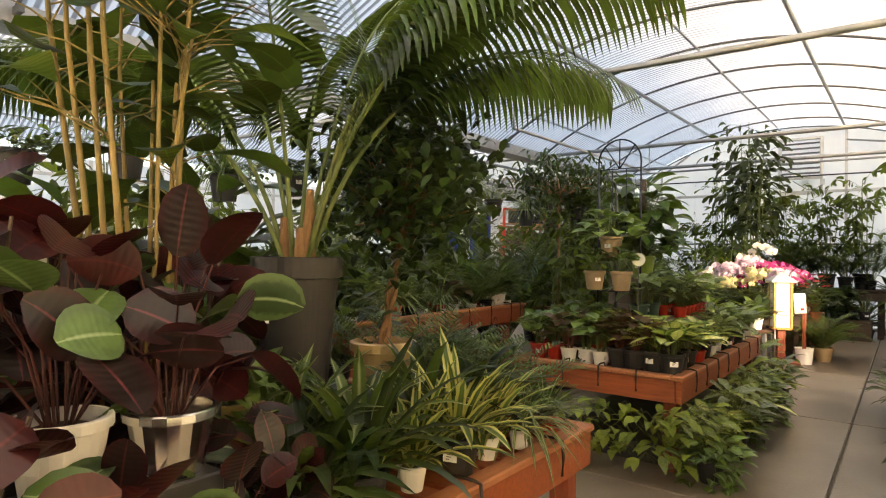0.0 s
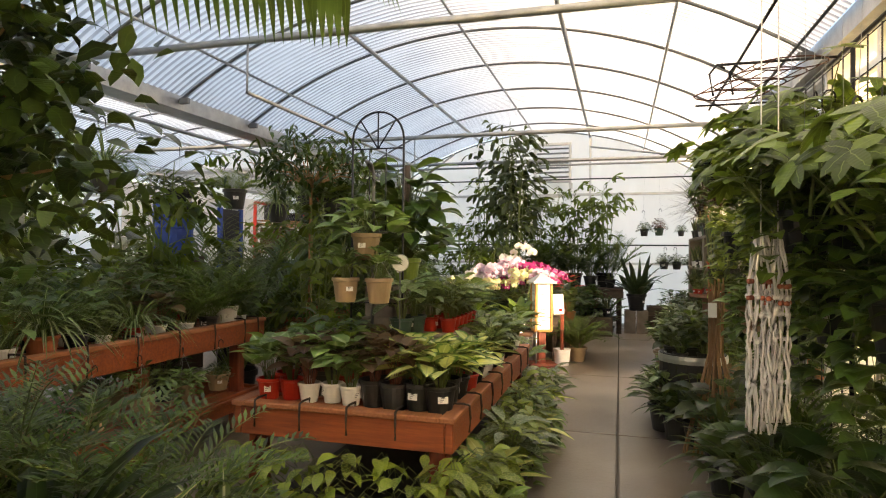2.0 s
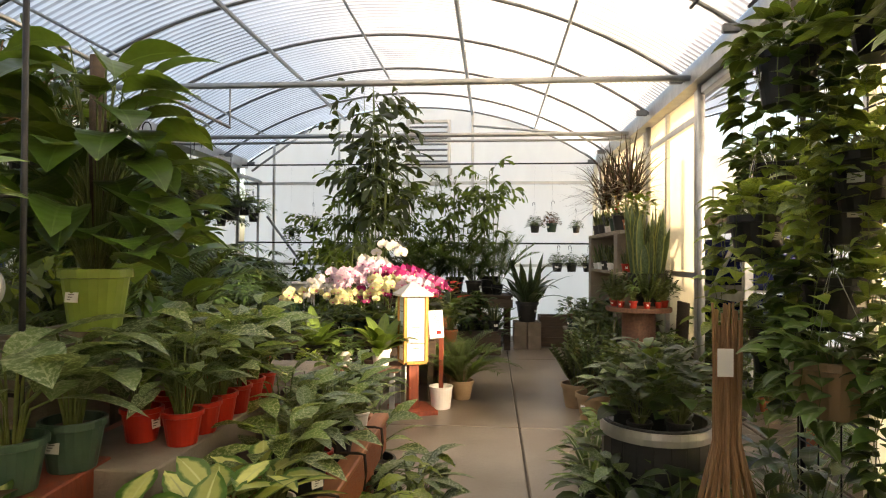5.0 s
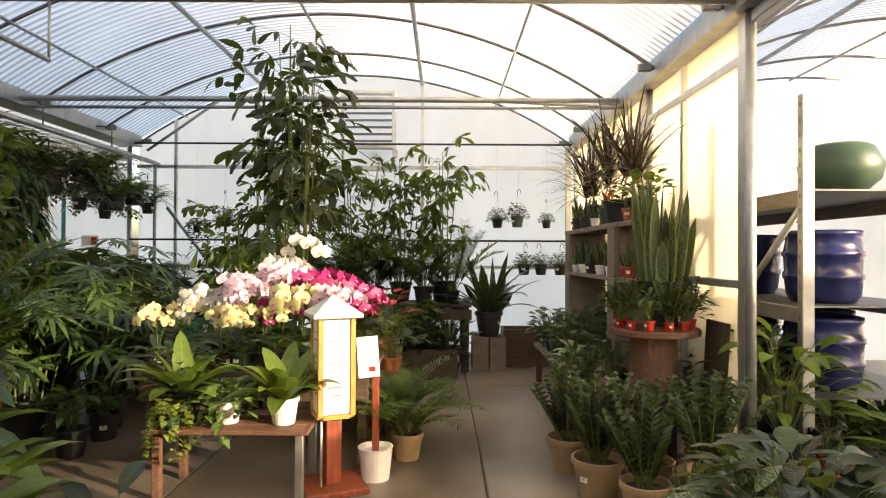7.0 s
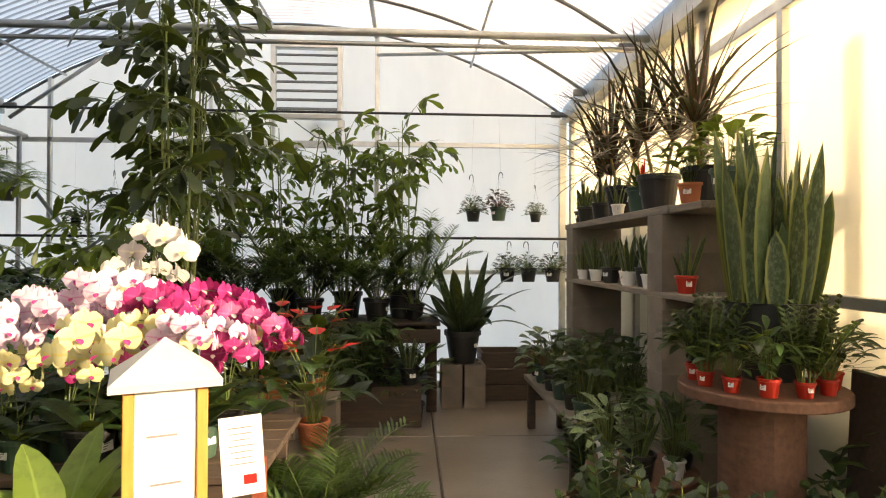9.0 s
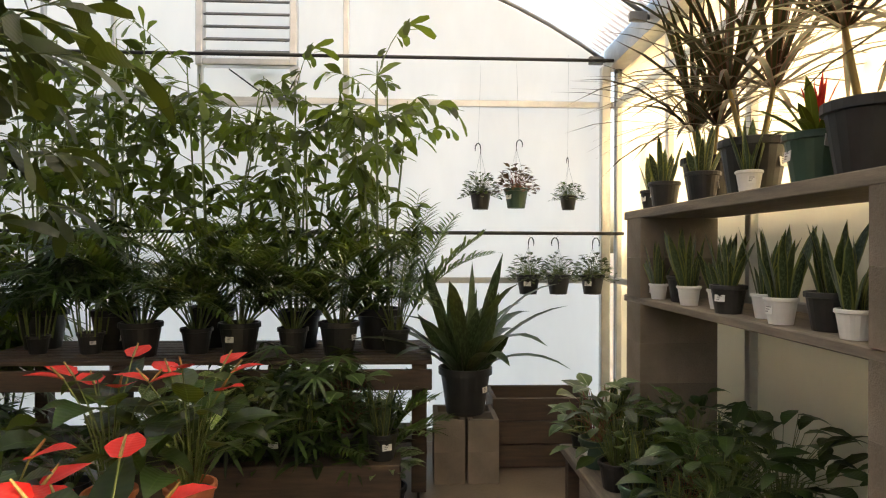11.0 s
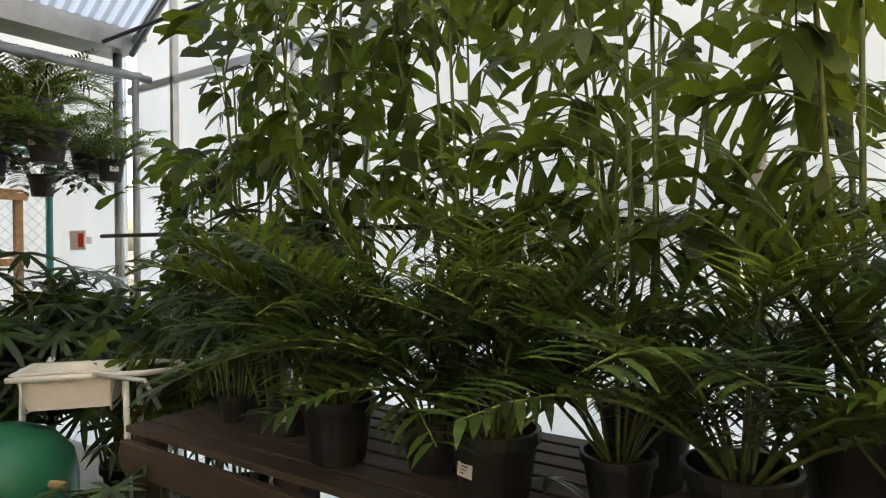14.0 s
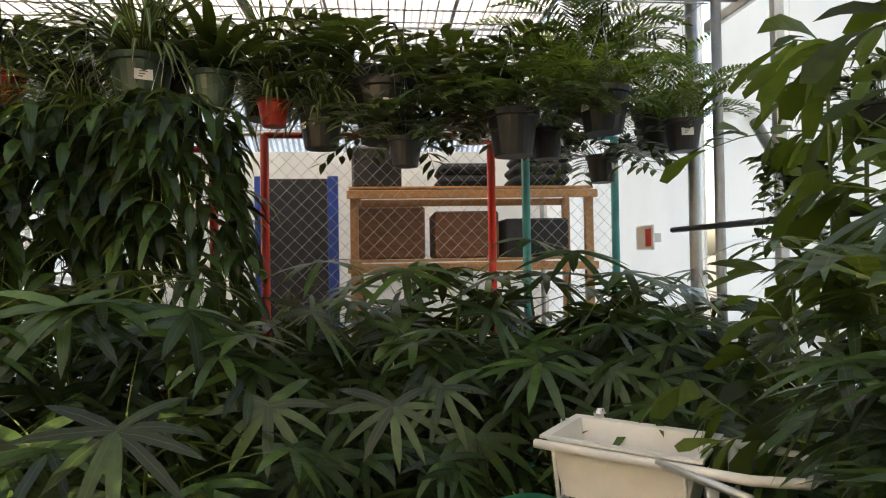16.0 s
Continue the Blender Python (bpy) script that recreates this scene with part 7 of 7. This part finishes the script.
# macrame hangers
def macrame(x, y, z_top, z_bot, cords, seed):
    root = thing("macrame_hanger", pose(x, y, 0), "knotted white cotton macrame plant hangers with wooden beads", "macrame hanger")
    r = random.Random(seed)
    bar("cord", [(0, 0, 2.485), (0, 0, z_top)], 0.003, M_COTTON, root, 6)
    for c in range(cords):
        a = c * GOLD
        rad = 0.055 * math.sqrt((c + 0.5) / cords) + 0.006
        pts = []
        n = 22
        for k in range(n + 1):
            t = k / n
            wob = 0.003 * math.sin(k * 1.9 + c)
            rr = rad * (0.35 + 0.65 * min(t * 4, 1)) + wob * (t > 0.25)
            pts.append((math.cos(a) * rr * 1.0 + 0.005 * math.sin(k + c), math.sin(a) * rr, z_top - (z_top - z_bot) * t * r.uniform(0.985, 1.0)))
        part("cord", tube(pts, 0.0058, 5), M_COTTON, root, smooth=True)
        for zz in (z_top - 0.20, z_top - 0.27):
            if c % 2 == 0:
                part("bead", lathe([(0, -0.012), (0.010, -0.008), (0.012, 0), (0.010, 0.008), (0, 0.012)], 8, at=(math.cos(a) * rad, math.sin(a) * rad, zz)), M_BEAD, root, "red-brown wooden bead", True)
        for k in ((7, 12) if c % 2 else (9, 17)):
            q = pts[k]
            part("knot", lathe([(0, -0.013), (0.009, -0.008), (0.011, 0), (0.009, 0.008), (0, 0.013)], 7, at=q), M_COTTON, root, smooth=True)
    return root


macrame(0.225, 3.95, 1.46, 0.62, 15, 2)
macrame(0.295, 3.97, 1.44, 0.66, 13, 3)

# overhead wire basket
wb = thing("wire_basket", pose(0.22, 4.72, 2.25), "rusty wire hanging basket frames", "wire basket")
for k in range(4):
    bar("ring", [(0.18 * math.cos(t) + 0.1 * k, 0.12 * math.sin(t), 0.05 * k) for t in np.linspace(0, 2 * math.pi, 17)], 0.004, M_RUST, wb, 4)
for k in range(6):
    a = k * 1.05
    bar("rib", [(0.18 * math.cos(a), 0.12 * math.sin(a), 0), (0.3 + 0.18 * math.cos(a), 0.12 * math.sin(a), 0.15)], 0.003, M_RUST, wb, 4)
bar("hook", [(-0.08, 0, 0.0), (-0.1, 0, 0.12), (-0.06, 0, 0.17), (-0.02, 0, 0.145)], 0.007, M_IRON, wb, 6)
bar("hook", [(0.02, 0, 0.0), (0.0, 0, 0.12), (0.03, 0, 0.16), (0.07, 0, 0.13)], 0.007, M_IRON, wb, 6)

# half barrel with a metal band
hb = thing("half_barrel", pose(0.22, 6.36, 0) @ Matrix.Diagonal((0.74, 0.74, 0.98, 1)), "black half barrel with a pale metal band, full of plants", "barrel planter")
for k in range(22):
    a = 2 * math.pi * k / 22
    bm = boxed((0, 0, 0.305), (0.096, 0.028, 0.61), 0.004)
    q = part("stave", bm, M_BLACKPOT, hb)
    q.matrix_basis = pose(0.325 * math.cos(a), 0.325 * math.sin(a), 0, 0, 0, math.degrees(a) + 90)
for zz, hh in ((0.57, 0.06), (0.12, 0.05)):
    part("band", lathe([(0.342, zz - hh / 2), (0.352, zz - hh / 2), (0.356, zz), (0.352, zz + hh / 2), (0.342, zz + hh / 2)], 40), M_ALU, hb, "pale metal band")
part("earth", lathe([(0.31, 0.50), (0.2, 0.51), (0, 0.515)], 24), M_SOIL, hb)
for x, y, k, s in ((0.12, 6.26, "monstera", 0.72), (0.30, 6.26, "monstera", 0.75), (0.22, 6.40, "foliage_deep", 1.0), (0.08, 6.42, "aglaonema", 0.95), (0.35, 6.42, "monstera", 0.75), (0.22, 6.52, "lily", 0.95)):
    place(k, x, y, 0.508, "black", s, group="plants in the half barrel")
# bundle of bamboo canes
bb = thing("bamboo_bundle", pose(0.29, 5.66, 0), "bundle of thin brown bamboo canes with a paper tag", "bamboo canes")
rb = random.Random(3)
for k in range(24):
    a, q = rb.uniform(0, 6.28), math.sqrt(rb.random())
    part("cane", tube([(0.24 * q * math.cos(a), 0.2 * q * math.sin(a), 0.0), (0.05 * q * math.cos(a), 0.05 * q * math.sin(a), 0.7), (0.055 * q * math.cos(a), 0.055 * q * math.sin(a), 1.12 + rb.uniform(0, 0.1))], 0.007, 6, taper=0.005), M_BAMBOO, bb)
part("paper_tag", boxed((-0.03, -0.075, 1.0), (0.055, 0.003, 0.10), 0), M_PAPER, bb, "small white paper tag")
# plants at the foot of the grid
for x, y, k, p, s in ((0.08, 5.95, "dracaena_green", "black_mid", 1.05), (0.2, 5.85, "monstera", "black_mid", 0.9), (0.0, 6.2, "aglaonema", "black_mid", 1.1), (0.05, 6.35, "foliage_deep", "black_mid", 1.0), (-0.02, 6.75, "dracaena_pale", "black", 0.9), (0.15, 7.05, "foliage_bright", "black_mid", 1.1), (0.02, 7.1, "aglaonema", "black", 0.9), (0.28, 5.35, "monstera", "black_mid", 1.0), (0.25, 4.9, "dracaena_green", "black_mid", 1.0),
                       (0.40, 4.5, "monstera", "black_mid", 1.1), (0.3, 4.05, "foliage_deep", "black_mid", 1.2), (0.45, 3.6, "monstera", "black_big", 1.1), (0.3, 3.2, "lily", "black_mid", 1.1), (0.62, 5.1, "palm_small", "black_mid", 0.9), (0.65, 4.1, "palm_small", "black_mid", 1.0), (0.6, 3.2, "foliage_deep", "black_big", 1.3), (0.65, 2.6, "monstera", "black_big", 1.2), (0.6, 5.7, "foliage_deep", "black_mid", 1.2), (0.72, 6.2, "lily", "black_mid", 1.1)):
    place(k, x, y, 0, p, s, group="plants at the foot of the wire grid")

# ---- side bay seen through the doorway: racks, blue pots ----
rk = thing("pallet_rack", pose(2.14, 10.82, 0), "galvanised pallet rack with wire decks and glazed pots", "rack")
for x, y in ((-0.5, -2.0), (-0.5, 1.6), (0.5, -2.0), (0.5, 1.6)):
    up = part("upright", boxed((x, y, 1.2), (0.075, 0.06, 2.4), 0.004), M_STEEL, rk)
    if y < 0 and x < 0:
        for k in range(24):
            part("slot", boxed((x - 0.038, y, 0.15 + k * 0.095), (0.003, 0.016, 0.03), 0), M_INK, up)
for zz in (0.45, 1.02, 1.75):
    for sx in (-0.5, 0.5):
        part("beam", boxed((sx, -0.2, zz), (0.05, 3.6, 0.10), 0.005), M_STEEL if zz < 1.5 else M_GREYWOOD, rk)
    part("deck", boxed((0, -0.2, zz + 0.055), (1.0, 3.58, 0.012), 0), M_DARKSTEEL, rk)
bar("brace", [(-0.5, -1.95, 1.7), (-0.5, -0.6, 0.6)], 0.022, M_STEEL, rk)
for i in range(6):
    for zz, m in ((1.083, M_NAVY), (0.513, M_NAVY)):
        g = thing("glazed_pot", pose(1.95 + 0.28 * (i % 2), 9.15 + 0.5 * i, zz), "ribbed navy blue glazed garden pot on the rack", "pot", "glazed pots on the rack")
        part("bowl", lathe([(0, 0), (0.19, 0), (0.22, 0.05), (0.23, 0.15), (0.24, 0.16), (0.24, 0.185), (0.23, 0.195), (0.235, 0.30), (0.245, 0.31), (0.245, 0.335), (0.235, 0.345), (0.22, 0.43), (0.235, 0.445), (0.235, 0.475), (0.215, 0.48), (0.2, 0.42), (0, 0.4)], 28), m, g, smooth=True)
gp = thing("glazed_jar", pose(2.1, 9.2, 1.812), "green glazed jar lying on the top deck", "pot")
part("jar_body", lathe([(0, 0), (0.13, 0), (0.24, 0.1), (0.26, 0.2), (0.2, 0.32), (0.16, 0.34), (0.15, 0.33), (0, 0.3)], 26), M_GREENPOT, gp, smooth=True)
for x, y, k, s in ((1.75, 7.2, "spider", 1.5), (2.05, 7.7, "spider", 1.4), (1.7, 6.3, "nest", 1.2), (1.75, 7.9, "foliage_deep", 1.0)):
    place(k, x, y, 0, "terracotta", s, group="plants in the side bay")

# Added plants, set behind the translucent side wall to shade its lower part.
for i in range(6):
    place(("ginger", "lily", "monstera")[i % 3], 1.46 + 0.04 * (i % 2), 8.75 + 0.3 * i, 0, "black_big", (1.25, 1.5, 1.35)[i % 3], group="plants in the side bay")
for i in range(14):
    place(("foliage_deep", "dracaena_green", "spider")[i % 3], 1.85 + 0.35 * (i % 3), 8.9 + 0.24 * i, 0, ("terracotta", "black_mid", "black_big")[i % 3], 1.0, group="plants in the side bay")

# ---- north-west corner: lady palms, cart, tank, baskets under the wire mesh ----
rq = random.Random(33)
for x, y, s in ((-3.3, 9.9, 1.05), (-3.75, 9.6, 1.1), (-4.2, 9.9, 1.1), (-3.55, 10.35, 1.1), (-4.1, 10.5, 1.15), (-3.45, 10.9, 0.85), (-3.95, 11.05, 0.98), (-4.5, 11.1, 1.05), (-3.95, 11.55, 0.85), (-4.3, 11.75, 0.98), (-4.3, 12.3, 1.0), (-4.7, 12.5, 1.1), (-4.05, 12.8, 1.05), (-4.75, 11.7, 1.2), (-4.7, 9.4, 1.15), (-3.9, 8.9, 1.0), (-4.4, 13.0, 1.0)):
    place("rhapis", x, y, 0, "black_big", s * rq.uniform(0.95, 1.05), group="lady palms in the corner")
for x, y, k in ((-3.2, 10.55, "foliage_deep"), (-3.1, 11.2, "palm_small"), (-3.15, 9.6, "lily"), (-3.15, 9.2, "lily")):
    place(k, x, y, 0, "black_mid", 1.0, group="plants on the floor")
# baskets under the mesh, weeping ones at the end
for x, y, zz, k, p, s in ((-4.9, 9.85, 2.18, "spider", "red_mid", 1.2), (-4.9, 10.2, 1.95, "spider", "black_mid", 1.2), (-4.88, 10.48, 2.18, "spider", "green", 1.55), (-4.9, 10.80, 2.18, "dracaena_green", "green", 1.15), (-4.9, 11.08, 2.1, "spider", "red_mid", 0.9), (-4.95, 11.3, 2.0, "spider", "black_mid", 1.0),
                       (-4.9, 11.62, 2.02, "kangaroo", "black_mid", 1.55), (-4.92, 12.06, 2.03, "kangaroo", "tin", 1.35), (-4.9, 12.6, 2.15, "fern", "black_mid", 1.4), (-4.88, 12.7, 1.82, "kangaroo", "black", 1.0), (-4.9, 13.0, 1.98, "fern", "black_mid", 1.1), (-4.68, 10.66, 1.88, "weeping", "black_mid", 1.15), (-4.75, 10.3, 1.85, "weeping", "black_mid", 1.25), (-4.72, 9.95, 1.8, "weeping", "black_mid", 1.3), (-4.66, 9.5, 1.7, "weeping", "black_mid", 1.3), (-5.2, 10.0, 2.2, "kangaroo", "black_mid", 1.4), (-5.2, 10.45, 2.2, "spider", "black_mid", 1.4), (-5.2, 11.0, 2.2, "spider", "black_mid", 1.4), (-5.2, 11.5, 2.2, "kangaroo", "black_mid", 1.4), (-5.2, 12.2, 2.2, "kangaroo", "black_mid", 1.4), (-5.2, 12.8, 2.2, "fern", "black_mid", 1.4),
                       (-4.9, 9.3, 2.0, "spider", "black_mid", 1.2), (-4.6, 11.7, 1.86, "kangaroo", "black", 0.95), (-4.65, 12.35, 1.9, "fern", "black", 1.0), (-4.62, 9.7, 1.85, "fern", "black_mid", 1.1), (-4.45, 12.55, 1.98, "fern", "black_mid", 1.0), (-4.45, 12.15, 1.88, "kangaroo", "black_mid", 1.0), (-4.44, 12.9, 1.9, "fern", "black", 1.0)):
    place(k, x, y, zz, p, s, hang=2.60, group="hanging baskets under the wire mesh")
ms = thing("wire_mesh_canopy", pose(0, 0, 0), "horizontal galvanised wire mesh for hanging baskets", "wire mesh")
for y in np.arange(8.9, 13.15, 0.076):
    bar("mesh_wire", [(-7.4, float(y), 2.612), (-4.42, float(y), 2.612)], 0.0035, M_STEEL, ms, 4)
for x in np.arange(-7.4, -4.40, 0.149):
    bar("mesh_wire", [(float(x), 8.9, 2.605), (float(x), 13.1, 2.605)], 0.0035, M_STEEL, ms, 4)
for x in (-4.42, -5.9, -7.4):
    bar("mesh_pipe", [(x, 8.9, 2.575), (x, 13.15, 2.575)], 0.026, M_STEEL, ms, 8)
for x in (-4.42, -7.4):
    for y in (8.95, 13.05):
        bar("mesh_post", [(x, y, 0.0), (x, y, 2.56)], 0.022, M_STEEL, ms, 8)
for y in (9.6, 10.8, 12.0):
    bar("mesh_hook", [(-4.42, y, 2.58), (-4.42, y, 2.84), (-4.6, y, 2.84)], 0.008, M_DARKSTEEL, ms, 6)


# chain-link gate panels
def gate_panel(x, y0, y1, z0, z1, paint, label):
    root = thing("chain_link_panel", pose(x, 0, 0), label, "gate panel", "chain link panels")
    for y in (y0, y1):
        bar("frame_post", [(0, y, 0), (0, y, z1)], 0.026, paint, root, 8)
    for zz in (z0, z1):
        bar("frame_rail", [(0, y0, zz), (0, y1, zz)], 0.02, paint, root, 8)
    bm = bmesh.new()
    pitch = 0.085
    n = int((y1 - y0 + z1 - z0) / pitch)
    for k in range(n):
        for sg in (0, 1):
            o = k * pitch
            ya, za = y0 + min(o, y1 - y0), z0 + max(0.0, o - (y1 - y0))
            yb, zb = y0 + max(0.0, o - (z1 - z0)), z0 + min(o, z1 - z0)
            if sg:
                ya, yb = y0 + y1 - ya, y0 + y1 - yb
            tube([(0.003 * sg, ya, za), (0.003 * sg, yb, zb)], 0.0014, 3, bm, False)
    part("wire_netting", bm, M_STEEL, root, "rusty wire netting")
    return root


gate_panel(-5.6, 10.9, 12.26, 0.3, 2.2, M_REDPAINT, "red-framed chain link gate panel")
gate_panel(-5.62, 12.48, 13.05, 0.3, 2.2, M_TEAL, "teal-framed chain link gate panel")
gate_panel(-5.62, 9.1, 10.6, 0.3, 2.12, M_REDPAINT, "red-framed chain link gate panel")
ws = thing("timber_rack", pose(-6.8, 12.28, 0), "orange-brown timber rack with dark crates", "rack")
for x in (-0.3, 0.3):
    for y in (-0.9, 0.9):
        part("upright", boxed((x, y, 0.98), (0.06, 0.06, 1.96), 0.004), M_PALEWOOD, ws)
for zz in (0.5, 1.38, 1.93):
    for x in (-0.31, 0.31):
        part("beam", boxed((x * 1.16, 0, zz), (0.035, 1.9, 0.06), 0.004), M_PALEWOOD, ws)
    for k in range(6):
        part("deck_board", boxed((-0.26 + 0.104 * k, 0, zz + 0.056), (0.09, 1.88, 0.02), 0.003), M_PALEWOOD, ws)
for y, h, m in ((-0.62, 0.4, M_DARKWOOD), (-0.05, 0.36, M_DARKWOOD), (0.5, 0.3, M_CLOTH)):
    cr = part("storage_crate", boxed((0, 0, h / 2), (0.5, 0.5, h), 0.015), M_SPOOL if y < 0 else m)
    cr.matrix_basis = pose(-6.78, 12.28 + y, 1.448)
    tagged(cr, "reddish brown storage crate on the rack", "crate", "crates on the rack")
for y, n, w in ((-0.05, 2, 0.42), (0.55, 6, 0.44)):
    sk = thing("stack_of_sacks", pose(-6.75, 12.28 + y, 1.998), "stack of folded dark sacks on the rack", "sacks")
    for k in range(n):
        part("sack", boxed((0.01 * (k % 2), 0.012 * (k % 3), 0.05 + k * 0.088), (0.46, w + 0.02 * (k % 2), 0.08), 0.03), M_CLOTH, sk)
bx = part("nursery_crate", boxed((0, 0, 0.16), (0.35, 0.38, 0.32), 0.02), M_BLACKPOT)
bx.matrix_basis = pose(-6.75, 11.55, 1.998)
tagged(bx, "black nursery crate on the rack", "crate")
bd = thing("blue_door_panel", pose(-7.3, 10.85, 0), "dark door with blue frame in the distance", "door")
part("door_leaf", boxed((0, 0, 1.08), (0.04, 0.52, 2.16), 0.004), M_CLOTH, bd)
for sy in (-1, 1):
    part("jamb", boxed((0.01, sy * 0.31, 1.09), (0.06, 0.09, 2.18), 0.004), M_BLUE, bd)
wv = part("white_curtain", boxed((-7.9, 11.2, 1.25), (0.012, 4.6, 2.5), 0), M_CURTAIN)
tagged(wv, "white plastic sheet hung behind the racks", "curtain")
sg = thing("wall_notice", pose(-5.3, 13.1, 1.55), "small white notice with a red mark", "sign")
part("board", boxed((0, 0, 0), (0.22, 0.012, 0.14), 0.002), M_PAPER, sg)
part("red_mark", boxed((0.06, -0.008, 0.0), (0.07, 0.003, 0.10), 0), M_REDPAINT, sg)
part("bracket", boxed((0.0, 0.045, 0.0), (0.05, 0.08, 0.05), 0), M_ALU, sg)

# tank and cart with a white tub
tk = thing("green_tank", pose(-3.66, 12.02, 0), "green enamelled pressure tank", "tank")
part("shell", lathe([(0, 0.06), (0.16, 0.06), (0.26, 0.12), (0.29, 0.22), (0.29, 0.50), (0.27, 0.60), (0.20, 0.685), (0.09, 0.735), (0, 0.745)], 36), M_GREENTANK, tk, smooth=True)
part("foot_ring", lathe([(0.14, 0), (0.16, 0), (0.16, 0.1), (0.14, 0.1)], 28), M_GREENTANK, tk)
part("drain_valve", tube([(0.27, 0.08, 0.52), (0.34, 0.11, 0.52)], 0.018, 8), M_CREAM, tk)
ct = thing("wash_cart", pose(-3.52, 12.26, 0, 0, 0, 50) @ Matrix.Diagonal((1.05, 1.05, 1.0, 1)), "white plastic tub on a bent tube cart", "cart")
bm = bmesh.new()
pr_ = [(0.15, 0.085, 0.80), (0.185, 0.11, 0.955), (0.20, 0.125, 0.96), (0.20, 0.125, 0.968), (0.178, 0.103, 0.966), (0.145, 0.08, 0.815)]
rings = [[bm.verts.new((sx * a, sy * b, c)) for sx, sy in ((-1, -1), (1, -1), (1, 1), (-1, 1))] for a, b, c in pr_]
for r0, r1 in zip(rings, rings[1:]):
    for i in range(4):
        j = (i + 1) % 4
        bm.faces.new((r0[i], r0[j], r1[j], r1[i]))
bm.faces.new(rings[0][::-1])
bm.faces.new(rings[-1])
part("tub", bm, M_WHITE, ct, "white plastic tub")
bar("frame_tube", [(-0.21, -0.13, 0.945), (0.30, -0.13, 0.945), (0.40, -0.09, 0.945), (0.43, 0.0, 0.945), (0.40, 0.09, 0.945), (0.30, 0.13, 0.945), (-0.21, 0.13, 0.945)], 0.013, M_WHITE, ct, 8)
for sx in (-0.16, 0.16):
    bar("sling", [(sx, -0.13, 0.945), (sx, -0.10, 0.79), (sx, 0.10, 0.79), (sx, 0.13, 0.945)], 0.006, M_WHITE, ct, 6)
for sy in (-0.13, 0.13):
    bar("leg", [(0.22, sy, 0.94), (0.24, sy, 0.0)], 0.013, M_WHITE, ct, 8)
bar("leg", [(-0.24, 0.13, 0.945), (-0.26, 0.15, 0.0)], 0.013, M_WHITE, ct, 8)
bar("handle", [(0.1, -0.13, 0.95), (0.30, -0.17, 0.92), (0.36, -0.19, 0.80)], 0.011, M_ALU, ct, 8)
part("tap", lathe([(0, 0), (0.016, 0.004), (0.02, 0.02), (0.01, 0.035), (0, 0.035)], 10, at=(-0.13, 0.13, 0.96)), M_TIN, ct)
# red anthuriums near the end of the aisle
for x, y, zz in ((-1.15, 10.75, 0.5), (-1.4, 10.7, 0.5)):
    place("anthurium", x, y, zz, "terracotta", 1.05, group="anthuriums beside the orchids")
    plank(x, y, 0, 0.3, 0.24, 0.498, M_BLOCK, "grey concrete block plinth", 0, "plinth")
for i in range(7):
    place(("aglaonema", "sanseveria", "dieff_tall", "lily", "sanseveria", "calathea", "sanseveria")[i], -1.75 + i * 0.2, 11.88 + 0.05 * (i % 2), 0.33, "black", 1.05, group="low plants in front of the palms")
plank(-1.15, 11.9, 0, 1.4, 0.26, 0.328, M_DARKWOOD, "low dark plank stand", 0, "low_stand")

# brown board leaning on the side wall behind the spool
lb2 = part("leaning_board", boxed((0, 0, 0.49), (0.02, 0.30, 0.98), 0.003), M_DARKWOOD)
lb2.matrix_basis = pose(1.06, 8.86, 0.0, 0, 3, 0)
tagged(lb2, "dark brown board leaning against the side wall", "board")
